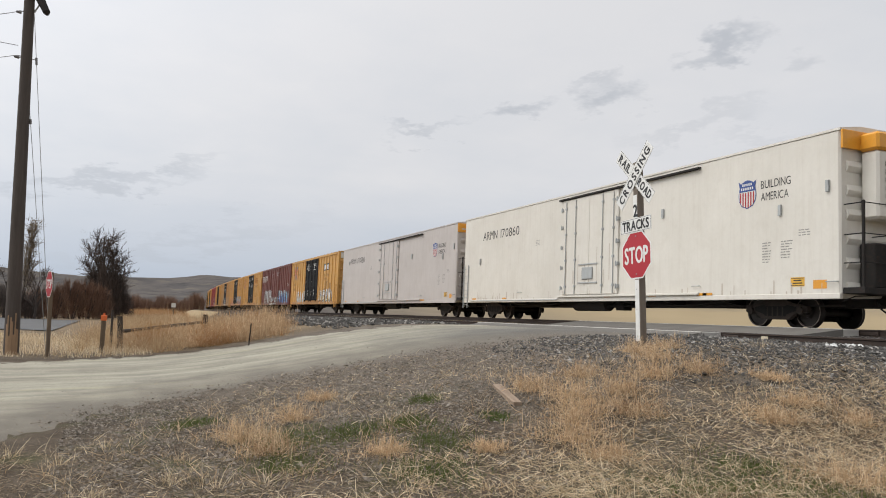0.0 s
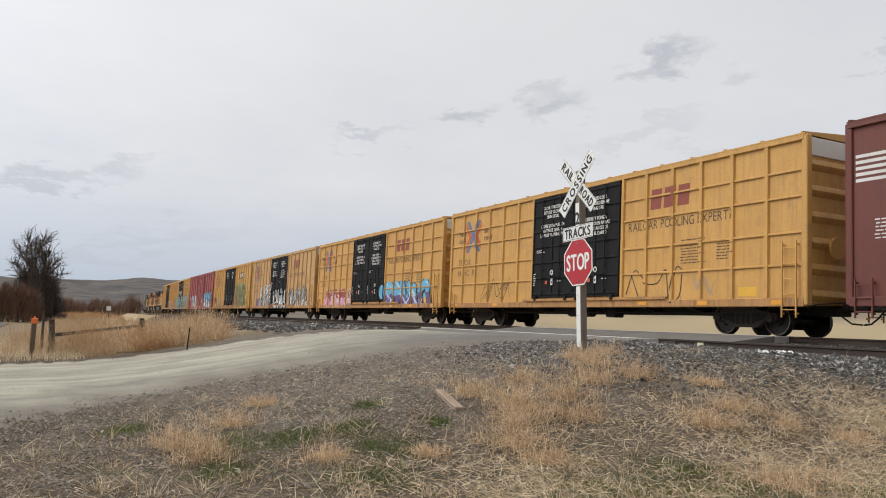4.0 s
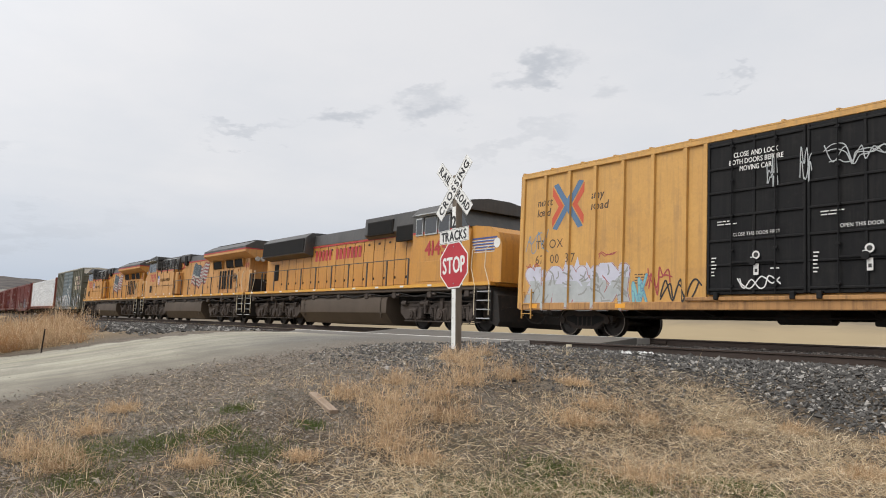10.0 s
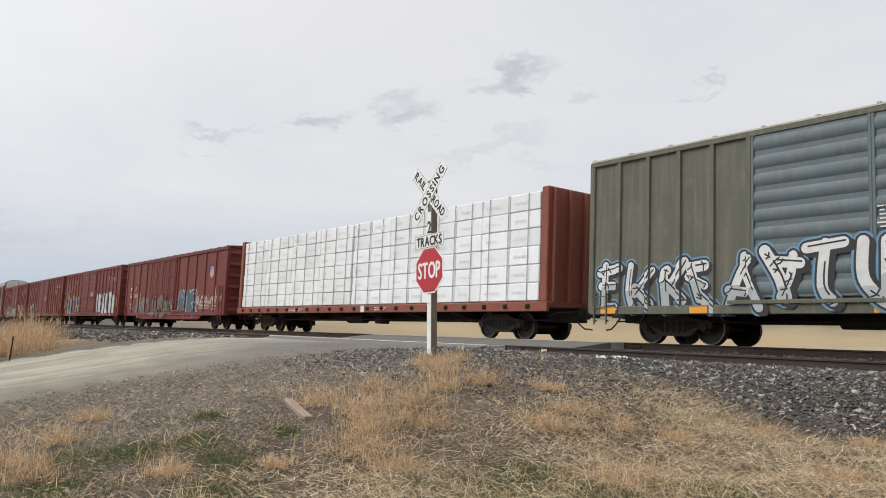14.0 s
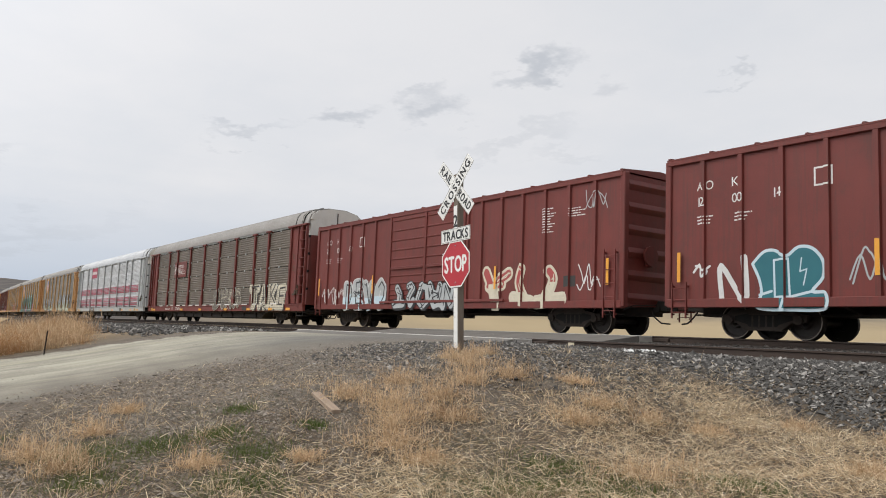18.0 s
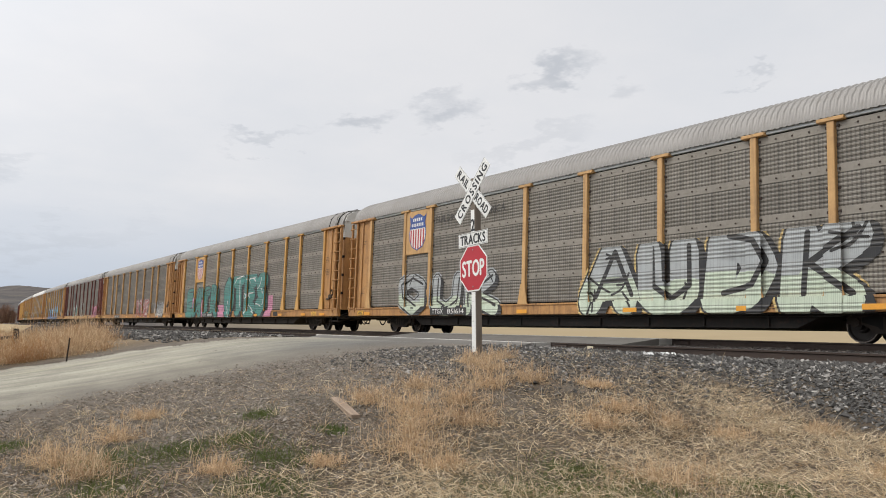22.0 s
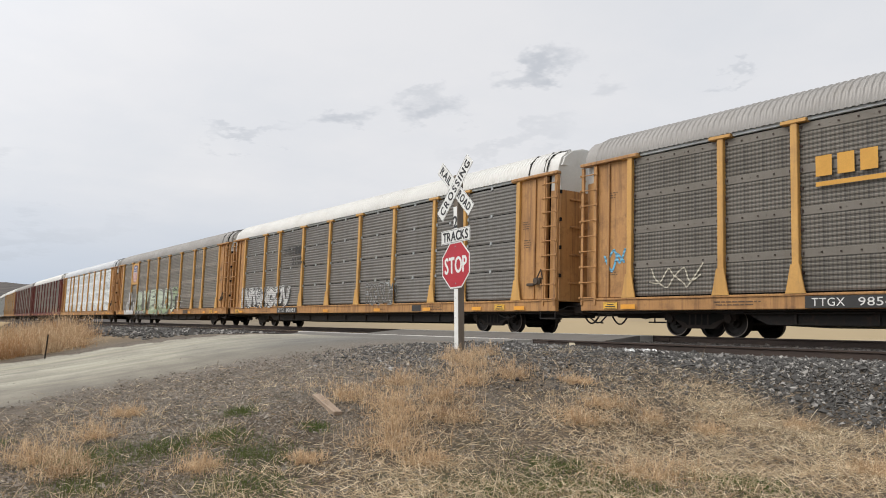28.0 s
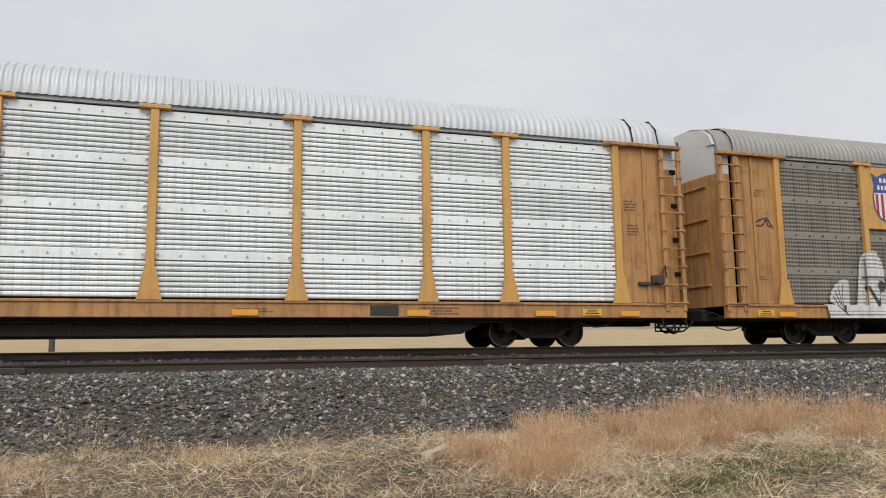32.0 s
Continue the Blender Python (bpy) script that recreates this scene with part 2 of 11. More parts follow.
M["white_dirty"] = material("dusty_white_car_paint", (0.50, 0.465, 0.44), (0.45, 0.415, 0.39), 0.55, dirt=(0.36, 0.31, 0.28), dirt_amount=0.3, streak=0.3, scale=0.6, fine=10, bump=0.05, fine_amount=0.08)
M["black_door"] = material("black_door_paint", (0.009, 0.009, 0.010), (0.014, 0.014, 0.014), 0.65, spec=0.15, dirt=(0.05, 0.045, 0.04), dirt_amount=0.15, streak=0.2)
M["red_brown"] = material("boxcar_red_paint", (0.150, 0.0225, 0.0155), (0.125, 0.0195, 0.0140), 0.6, dirt=(0.060, 0.022, 0.016), dirt_amount=0.35, streak=0.5, scale=0.8)
M["red"] = material("carmine_red_paint", (0.30, 0.048, 0.045), (0.26, 0.042, 0.040), 0.5, dirt=(0.15, 0.05, 0.04), dirt_amount=0.3, streak=0.4, scale=0.8)
M["brown"] = material("dark_brown_red_paint", (0.160, 0.041, 0.028), (0.132, 0.034, 0.024), 0.6, dirt=(0.07, 0.035, 0.03), dirt_amount=0.4, streak=0.5, scale=0.8)
M["olive"] = material("faded_olive_green_paint", (0.105, 0.105, 0.075), (0.085, 0.088, 0.066), 0.7, dirt=(0.17, 0.15, 0.11), dirt_amount=0.45, streak=0.6, scale=0.8)
M["slate_blue"] = material("faded_blue_door_paint", (0.10, 0.14, 0.155), (0.085, 0.115, 0.125), 0.65, dirt=(0.18, 0.15, 0.11), dirt_amount=0.4, streak=0.5)
M["cream"] = material("aged_cream_roof_paint", (0.50, 0.47, 0.39), (0.43, 0.40, 0.33), 0.7, dirt=(0.20, 0.17, 0.12), dirt_amount=0.4)
M["galv"] = material("galvanised_roof_steel", (0.285, 0.27, 0.25), (0.235, 0.222, 0.205), 0.55, metal=0.15, dirt=(0.17, 0.15, 0.12), dirt_amount=0.35, scale=0.6, bump=0.06)
M["galv_white"] = material("pale_galvanised_roof_steel", (0.62, 0.61, 0.57), (0.55, 0.54, 0.51), 0.5, metal=0.1, dirt=(0.36, 0.33, 0.28), dirt_amount=0.3, scale=0.6, bump=0.06)
M["galv_bright"] = material("bright_galvanised_roof_steel", (0.50, 0.51, 0.52), (0.41, 0.425, 0.435), 0.5, metal=0.15, scale=0.6, bump=0.05)
M["steel_grey"] = material("grey_white_steel_paint", (0.42, 0.44, 0.44), (0.36, 0.38, 0.38), 0.5, dirt=(0.24, 0.22, 0.19), dirt_amount=0.3, streak=0.4)
M["under"] = material("grimy_black_underframe", (0.013, 0.012, 0.011), (0.020, 0.017, 0.015), 0.8, spec=0.3, dirt=RUST, dirt_amount=0.25, scale=3)
M["truck"] = material("rusty_brown_cast_steel", (0.034, 0.026, 0.021), (0.024, 0.019, 0.016), 0.85, spec=0.3, dirt=(0.07, 0.04, 0.025), dirt_amount=0.3, scale=4)
M["loco_truck"] = material("dusty_brown_truck_casting", (0.055, 0.039, 0.029), (0.036, 0.026, 0.020), 0.8, dirt=(0.05, 0.04, 0.03), dirt_amount=0.4, scale=4)
M["tank"] = material("dusty_brown_fuel_tank_paint", (0.076, 0.056, 0.040), (0.058, 0.043, 0.031), 0.75, spec=0.3, dirt=(0.06, 0.05, 0.04), dirt_amount=0.3, scale=1.0)
M["wheel"] = material("worn_wheel_steel", (0.032, 0.026, 0.022), (0.022, 0.018, 0.016), 0.6, metal=0.4, scale=5)
M["tread"] = material("polished_tread_steel", (0.45, 0.44, 0.43), (0.36, 0.35, 0.34), 0.25, metal=1.0)
M["rim"] = material("worn_wheel_rim_steel", (0.26, 0.22, 0.19), (0.16, 0.13, 0.11), 0.45, metal=0.6, scale=6)
# near black for screens, seams and openings; openings get their shade from it
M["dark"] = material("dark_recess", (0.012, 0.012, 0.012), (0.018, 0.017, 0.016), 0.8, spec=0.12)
M["lumber_wrap"] = material("white_lumber_wrap", (0.74, 0.75, 0.75), (0.66, 0.68, 0.69), 0.45, scale=2.5, fine=9, bump=0.25, obj_random=0.14, fine_amount=0.12)
M["flat_red"] = material("orange_red_flatcar_paint", (0.22, 0.060, 0.034), (0.19, 0.05, 0.03), 0.65, dirt=(0.10, 0.05, 0.03), dirt_amount=0.4, streak=0.3)
M["orange"] = material("orange_reflective_tape", (0.75, 0.34, 0.03), (0.68, 0.30, 0.03), 0.4, dirt=(0.35, 0.22, 0.09), dirt_amount=0.3, bump=0)
M["placard"] = material("yellow_placard", (0.70, 0.40, 0.045), (0.64, 0.36, 0.045), 0.5, bump=0)
M["ink_white"] = material("white_stencil_paint", (0.72, 0.71, 0.68), (0.60, 0.59, 0.56), 0.6, bump=0)
M["ink_black"] = material("black_stencil_paint", (0.022, 0.021, 0.02), (0.035, 0.033, 0.03), 0.6, bump=0)
M["ink_grey"] = material("faded_grey_stencil_paint", (0.24, 0.23, 0.21), (0.30, 0.29, 0.27), 0.65, bump=0)
M["flag_red"] = material("faded_flag_red", (0.24, 0.045, 0.045), (0.19, 0.04, 0.04), 0.6, dirt=(0.12, 0.08, 0.06), dirt_amount=0.4, bump=0)
M["flag_white"] = material("faded_flag_white", (0.40, 0.43, 0.39), (0.30, 0.33, 0.31), 0.6, dirt=(0.2, 0.15, 0.1), dirt_amount=0.3, bump=0)
M["flag_blue"] = material("faded_flag_blue", (0.035, 0.058, 0.075), (0.03, 0.045, 0.06), 0.6, bump=0)
M["ink_red"] = material("red_lettering_paint", (0.40, 0.035, 0.035), (0.35, 0.03, 0.03), 0.55, bump=0)
M["ink_blue"] = material("blue_emblem_paint", (0.035, 0.075, 0.26), (0.03, 0.065, 0.23), 0.5, bump=0)
M["ink_brown"] = material("faded_brown_lettering_paint", (0.075, 0.045, 0.025), (0.11, 0.065, 0.032), 0.65, bump=0)
M["emblem_red"] = material("orange_red_emblem_paint", (0.55, 0.085, 0.035), (0.48, 0.08, 0.04), 0.6, bump=0)
M["emblem_blue"] = material("faded_blue_emblem_paint", (0.07, 0.14, 0.26), (0.10, 0.18, 0.28), 0.6, bump=0)
M["ink_maroon"] = material("maroon_lettering_paint", (0.23, 0.05, 0.035), (0.26, 0.065, 0.04), 0.6, bump=0)
M["ink_cream"] = material("cream_lettering_paint", (0.66, 0.58, 0.42), (0.58, 0.50, 0.36), 0.65, bump=0)
M["ink_yellow"] = material("yellow_lettering_paint", (0.62, 0.32, 0.045), (0.55, 0.28, 0.042), 0.6, bump=0)
M["glass"] = material("dark_cab_glass", (0.012, 0.014, 0.015), (0.016, 0.017, 0.018), 0.08, bump=0, spec=0.8)


# ---- lie of the land ----
def sstep(a, b, x):
    t = np.clip((x - a) / (b - a), 0, 1)
    return t * t * (3 - 2 * t)


def bend(x):
    """How far the line has swung away from its straight."""
    x = np.asarray(x, float)
    return np.where(x < -60, (x + 60) ** 2 / 4400, 0.0)


def land(x, y):
    x, y = np.asarray(x, float), np.asarray(y, float)
    v = y - np.minimum(bend(x), 260)
    low = 0.03 + 0.045 * np.clip(v, -2, 12)
    rise = 0.84 * sstep(0, 9, v) * sstep(-5.0, -9.5, x) * sstep(-52, -40, x)
    dip = -0.06 * np.exp(-((v - 10.2) / 1.5) ** 2) * sstep(-12.5, -8.5, x) - 0.25 * np.exp(-((v - 9.5) / 2.2) ** 2) * sstep(-40, -48, x)
    z = low + rise + dip
    f = sstep(10.1, 12.3, v)
    z = z * (1 - f) + 1.27 * f
    z = np.where(v > 13.5, 1.27 + 0.19 * sstep(15.0, 16.3, v), z)
    far = v - 19.6
    b = 1.46 - 0.35 * sstep(0, 1.6, far) + np.clip(far - 5, 0, 150) * 0.042 * sstep(-70, -10, x)
    return np.where(v > 19.6, b, z)


def wobble(x, y, s=1.0):
    return (np.sin(x * 2.1 * s + 1.3 * np.sin(y * 1.7 * s)) * np.sin(y * 2.4 * s + np.sin(x * 1.1 * s)) * 0.5
            + np.sin(x * 5.3 * s + y * 3.1 * s) * np.sin(y * 6.1 * s - x * 2.2 * s) * 0.3)


def ground_z(x, y):
    v = np.asarray(y) - np.minimum(bend(x), 260)
    rough = np.where((v > 10.3) & (v < 20.5), 0.006, 0.03)
    onroad = sstep(-26, -24, x) * sstep(-13.2, -14.6, x) * sstep(-4, 0, v) * sstep(30, 20, v)
    return land(x, y) + wobble(x, y) * rough * (1 - 0.8 * onroad)


def ground_material():
    m = bpy.data.materials.new("dry_earth_and_gravel")
    m.use_nodes = True
    t = m.node_tree
    b = t.nodes["Principled BSDF"]
    p = t.nodes.new("ShaderNodeNewGeometry").outputs["Position"]
    s = node(t, "ShaderNodeSeparateXYZ", Vector=p)
    X, Y = s.outputs[0], s.outputs[1]
    n_big = noise_tex(t, p, 0.35, 5.0, 0.6)
    n_mid = noise_tex(t, p, 1.4, 6.0, 0.65)
    n_fine = noise_tex(t, p, 20.0, 7.0, 0.8)
    n_peb = node(t, "ShaderNodeTexVoronoi", Vector=p, Scale=34.0)
    earth = mix_col(t, ramp(t, n_mid, 0.35, 0.65), (0.070, 0.053, 0.036), (0.140, 0.106, 0.073))
    earth = mix_col(t, ramp(t, n_fine, 0.4, 0.7), earth, (0.046, 0.036, 0.026))
    green = math_node(t, "MULTIPLY", ramp(t, noise_tex(t, p, 0.8, 4.0, 0.6), 0.50, 0.62), 0.55)
    nearby = math_node(t, "MULTIPLY", ramp(t, Y, 6.0, 4.0), ramp(t, X, -13.0, -11.0))
    earth = mix_col(t, math_node(t, "MULTIPLY", green, nearby), earth, (0.075, 0.085, 0.030))
    peb = mix_col(t, ramp(t, n_peb.outputs["Distance"], 0.0, 0.6), (0.245, 0.206, 0.164), (0.128, 0.107, 0.085))
    peb = mix_col(t, math_node(t, "MULTIPLY", n_peb.outputs["Color"], 0.4), peb, (0.29, 0.275, 0.25))
    # gravel spread round the crossing and along the line
    d = node(t, "ShaderNodeVectorMath", i0=p, i1=(-17.0, 10.5, 1.0))
    d.operation = "DISTANCE"
    near_x = math_node(t, "ADD", ramp(t, d.outputs["Value"], 12.0, 5.5), math_node(t, "MULTIPLY", math_node(t, "SUBTRACT", n_mid, 0.5), 1.3), True)
    col = mix_col(t, near_x, earth, peb)
    # straw-coloured fields
    straw = mix_col(t, ramp(t, n_big, 0.35, 0.65), (0.40, 0.31, 0.18), (0.32, 0.245, 0.145))
    straw = mix_col(t, math_node(t, "MULTIPLY", ramp(t, n_mid, 0.45, 0.7), 0.5), straw, (0.28, 0.22, 0.14))
    dull = mix_col(t, ramp(t, n_mid, 0.35, 0.65), (0.235, 0.175, 0.108), (0.165, 0.122, 0.080))
    straw = mix_col(t, math_node(t, "MULTIPLY", ramp(t, X, -24.0, -27.0), ramp(t, Y, 12.0, 8.0)), straw, dull)
    far = math_node(t, "MAXIMUM", ramp(t, Y, 19.4, 20.6), ramp(t, X, -25.0, -30.0))
    far = math_node(t, "MAXIMUM", far, ramp(t, X, 30.0, 40.0))
    col = mix_col(t, far, col, straw)
    # pale dust of the road carried on past the line
    past = math_node(t, "MULTIPLY", math_node(t, "MULTIPLY", ramp(t, X, -27.0, -25.0), ramp(t, X, -14.0, -16.0)),
                     math_node(t, "MULTIPLY", ramp(t, Y, 19.0, 20.0), ramp(t, Y, 60.0, 50.0)))
    col = mix_col(t, math_node(t, "MULTIPLY", past, 0.3), col, (0.33, 0.31, 0.28))
    t.links.new(col, b.inputs["Base Color"])
    b.inputs["Roughness"].default_value = 0.95
    b.inputs["Specular IOR Level"].default_value = 0.2
    h = math_node(t, "ADD", math_node(t, "MULTIPLY", n_fine, 1.0), math_node(t, "MULTIPLY", n_peb.outputs["Distance"], -0.8))
    bp = node(t, "ShaderNodeBump", Height=h, Strength=0.6, Distance=0.03)
    t.links.new(bp.outputs[0], b.inputs["Normal"])
    return m


def spaced(lo, fine_lo, fine_hi, hi, step, grow=1.18):
    """Coordinates that are close between fine_lo and fine_hi and spread out beyond."""
    a = list(np.arange(fine_lo, fine_hi + 1e-6, step))
    d, x = step, fine_hi
    while x < hi:
        d *= grow
        x = min(x + d, hi)
        a.append(x)
    d, x = step, fine_lo
    while x > lo:
        d *= grow
        x = max(x - d, lo)
        a.insert(0, x)
    return np.array(a)


def sheet(name, xs, ys, zf, mat, smooth=True):
    X, Y = np.meshgrid(xs, ys)
    V = np.stack([X.ravel(), Y.ravel(), zf(X, Y).ravel()], 1)
    nx, ny = len(xs), len(ys)
    i = (np.arange(ny - 1)[:, None] * nx + np.arange(nx - 1)[None]).ravel()
    return big_mesh(name, V, np.stack([i, i + 1, i + nx + 1, i + nx], 1), mat, smooth)


EARTH = ground_material()
ground = sheet("ground", spaced(-2600, -46, 14, 2600, 0.22, 1.16), spaced(-2600, -4, 23, 2600, 0.22, 1.16), ground_z, EARTH)
tagged(ground, "dry brown earth with gravel and straw-coloured fields", "ground", kind="structure")


# ---- gravel road up to the crossing ----
def road_material():
    m = bpy.data.materials.new("pale_gravel_road")
    m.use_nodes = True
    t = m.node_tree
    b = t.nodes["Principled BSDF"]
    p = t.nodes.new("ShaderNodeNewGeometry").outputs["Position"]
    s = node(t, "ShaderNodeSeparateXYZ", Vector=p)
    n_mid = noise_tex(t, p, 0.9, 6.0, 0.6)
    n_fine = noise_tex(t, p, 26.0, 6.0, 0.8)
    lines = node(t, "ShaderNodeMapping", Vector=p, Rotation=(0, 0, radians(18)), Scale=(1.1, 0.09, 1.0))
    n_track = noise_tex(t, lines.outputs[0], 1.5, 5.0, 0.6)
    col = mix_col(t, ramp(t, n_track, 0.38, 0.62), (0.275, 0.258, 0.205), (0.405, 0.380, 0.305))
    col = mix_col(t, math_node(t, "MULTIPLY", ramp(t, n_mid, 0.45, 0.7), 0.3), col, (0.19, 0.18, 0.155))
    col = mix_col(t, math_node(t, "MULTIPLY", ramp(t, n_fine, 0.48, 0.66), 0.55), col, (0.15, 0.14, 0.12))
    col = mix_col(t, math_node(t, "MULTIPLY", ramp(t, noise_tex(t, lines.outputs[0], 0.9, 4.0, 0.6), 0.56, 0.70), 0.35), col, (0.42, 0.40, 0.25))
    # worn dark asphalt apron by the rails
    ap = math_node(t, "ADD", ramp(t, s.outputs[1], 5.2, 8.5), math_node(t, "MULTIPLY", math_node(t, "SUBTRACT", n_mid, 0.5), 1.2), True)
    ap = math_node(t, "MULTIPLY", ap, ramp(t, s.outputs[0], -22.0, -16.5))
    col = mix_col(t, ap, col, mix_col(t, n_fine, (0.095, 0.093, 0.09), (0.15, 0.147, 0.14)))
    # darker earthy shoulders
    e = t.nodes.new("ShaderNodeAttribute")
    e.attribute_name = "across"
    sh = math_node(t, "ADD", ramp(t, e.outputs["Fac"], 0.34, 0.02), math_node(t, "MULTIPLY", math_node(t, "SUBTRACT", n_mid, 0.5), 1.0), True)
    sh = math_node(t, "MAXIMUM", sh, ramp(t, e.outputs["Fac"], 0.93, 1.0))
    col = mix_col(t, sh, col, mix_col(t, n_fine, (0.115, 0.10, 0.082), (0.215, 0.192, 0.16)))
    t.links.new(col, b.inputs["Base Color"])
    b.inputs["Roughness"].default_value = 0.95
    b.inputs["Specular IOR Level"].default_value = 0.2
    bp = node(t, "ShaderNodeBump", Height=n_fine, Strength=0.7, Distance=0.03)
    t.links.new(bp.outputs[0], b.inputs["Normal"])
    return m


ROAD = road_material()


def make_road():
    """Runs level from the south-west, bends and climbs square to the rails."""
    near = [(1.5, -34), (-3.5, -12), (-8.2, -3.2), (-9.8, -1.1), (-11.3, -0.3), (-13.1, 0.8), (-14.3, 2.8), (-14.5, 5.0), (-14.3, 6.7), (-14.2, 9.0), (-14.4, 12.25)]
    far = [(-22.0, -34), (-22.6, -14), (-23.2, -6), (-23.6, -2.8), (-24.6, -0.6), (-25.0, 0.6), (-24.6, 3.2), (-24.3, 5.9), (-24.0, 7.4), (-24.4, 9.0), (-25.4, 12.25)]
    V, F, nu = [], [], 31
    sub = 10
    rows = []
    for k in range(len(near) - 1):
        for j in range(sub):
            f = j / sub
            rows.append(tuple(np.array(e[k]) * (1 - f) + np.array(e[k + 1]) * f for e in (near, far)))
    rows.append((np.array(near[-1]), np.array(far[-1])))
    for i, (a, b) in enumerate(rows):
        ja = 0.16 * math.sin(i * 1.9) + 0.1 * math.sin(i * 4.7 + 1)
        jb = 0.25 * math.sin(i * 1.3 + 2) + 0.15 * math.sin(i * 3.9)
        for u in range(nu):
            w = u / (nu - 1)
            q = a * (1 - w) + b * w
            q = q + (b - a) / np.linalg.norm(b - a) * (ja * (1 - w) + jb * w) * (0 if i == len(rows) - 1 else 1)
            lift = 0.03 * min(1, 6 * w, 6 * (1 - w)) - 0.012
            V.append((q[0], q[1], float(ground_z(q[0], q[1])) + lift + 0.008))
    for i in range(len(rows) - 1):
        for u in range(nu - 1):
            a = i * nu + u
            F.append((a, a + 1, a + nu + 1, a + nu))
    ob = big_mesh("road", np.array(V), np.array(F), ROAD, True)
    across = ob.data.attributes.new("across", "FLOAT", "POINT")
    across.data.foreach_set("value", np.tile(np.linspace(0, 1, nu), len(rows)).astype(np.float32))
    tagged(ob, "pale gravel road climbing to the railway crossing", "road", kind="structure")


make_road()

# a second road beyond the fence
M["tarmac"] = material("grey_worn_tarmac", (0.105, 0.105, 0.105), (0.085, 0.085, 0.085), 0.9, scale=0.4, fine=8, bump=0.1)
side = sheet("side_road", np.linspace(-84, -50, 40), np.linspace(-60, -3.4, 60), lambda x, y: ground_z(x, y) + 0.05, M["tarmac"])
tagged(side, "grey worn tarmac road beyond the dry grass", "road", kind="structure")


# ---- railway ----
def line_y(x, off):
    return float(bend(x)) + off


M["rail"] = material("rusty_rail_steel", (0.058, 0.039, 0.030), (0.040, 0.028, 0.022), 0.7, metal=0.3, dirt=(0.10, 0.07, 0.05), dirt_amount=0.3, scale=3, mapped=(0.3, 1, 1))
M["rail_head"] = material("polished_rail_head", (0.30, 0.29, 0.28), (0.22, 0.21, 0.20), 0.3, metal=0.9, scale=2, mapped=(0.1, 1, 1), bump=0.05)
M["tie"] = material("weathered_creosote_timber", (0.050, 0.041, 0.034), (0.036, 0.030, 0.026), 0.9, scale=4, mapped=(3, 0.5, 1), obj_random=0.3, island=0.3)
M["concrete"] = material("worn_concrete_panel", (0.50, 0.48, 0.44), (0.42, 0.40, 0.37), 0.9, spec=0.2, dirt=(0.22, 0.21, 0.19), dirt_amount=0.4, scale=1.2, obj_random=0.12)
M["asphalt"] = material("worn_crossing_asphalt", (0.140, 0.132, 0.120), (0.175, 0.165, 0.150), 0.95, spec=0.1, dirt=(0.17, 0.155, 0.135), dirt_amount=0.35, scale=1.2)
NEAR_Y, FAR_Y, NEAR_Z, FAR_Z, GAUGE = 13.5, 17.8, 1.46, 1.66, 1.435
RAIL = [(-0.075, 0), (0.075, 0), (0.075, 0.014), (0.012, 0.035), (0.012, 0.135), (0.037, 0.150), (0.037, 0.182), (-0.037, 0.182), (-0.037, 0.150), (-0.012, 0.135), (-0.012, 0.035), (-0.075, 0.014)]
LINE_X = np.concatenate([np.arange(-980, -60, 10.0), np.arange(-60, 780, 30.0)])


def rail_geo(off, z, prof):
    g = Geo()
    n = len(prof)
    for x in LINE_X:
        g.v += [(float(x), line_y(x, off) + a, z + b) for a, b in prof]
    for k in range(len(LINE_X) - 1):
        g.f += [(k * n + i, k * n + (i + 1) % n, (k + 1) * n + (i + 1) % n, (k + 1) * n + i) for i in range(n)]
    return g


def make_track(y, z, label):
    tr = thing("railway_track", label, "railway track", kind="structure", group="railway tracks")
    for s in (-1, 1):
        off = y + s * (GAUGE / 2 + 0.037)
        r = part("rail", rail_geo(off, z - 0.183, RAIL), M["rail"], tr)
        part("rail_head", rail_geo(off, z - 0.001, [(-0.030, 0), (0.030, 0), (0.030, 0.002), (-0.030, 0.002)]), M["rail_head"], r)
    V, F = [], []
    for x in np.arange(-110, 60, 0.53):
        if -26.4 < x < -14.2:
            continue
        g = Geo().box(x - 0.11, x + 0.11, line_y(x, y) - 1.3, line_y(x, y) + 1.3, z - 0.40, z - 0.190 + 0.012 * math.sin(x * 7), 0.012)
        V.append(g)
    allg = Geo()
    for g in V:
        allg.add(g.v, g.f)
    part("ties", allg, M["tie"], tr, "dark weathered timber ties sunk in ballast", kind="stuff")
    # fastenings along the near stretch
    sp = Geo()
    for x in np.arange(-14, 24, 0.53):
        for s in (-1, 1):
            off = y + s * (GAUGE / 2 + 0.037)
            sp.box(x - 0.09, x + 0.09, off - 0.17, off + 0.17, z - 0.196, z - 0.178, 0.004)
            for q in (-1, 1):
                sp.box(x - 0.02, x + 0.02, off + q * 0.10 - 0.02, off + q * 0.10 + 0.02, z - 0.18, z - 0.150)
    part("tie_plates", sp, M["rail"], tr, "rusty tie plates and spikes", kind="stuff")
    # joint bars
    for x in (-14.25, -2.4, 5.5):
        part("joint_bar", Geo().box(x - 0.45, x + 0.45, y - GAUGE / 2 - 0.037 - 0.055, y - GAUGE / 2 - 0.037 - 0.016, z - 0.15, z - 0.05, 0.012), M["rail"], tr)
    return tr


make_track(NEAR_Y, NEAR_Z, "rusty rails of the empty near track on ballast")
make_track(FAR_Y, FAR_Z, "rails of the far track under the train")


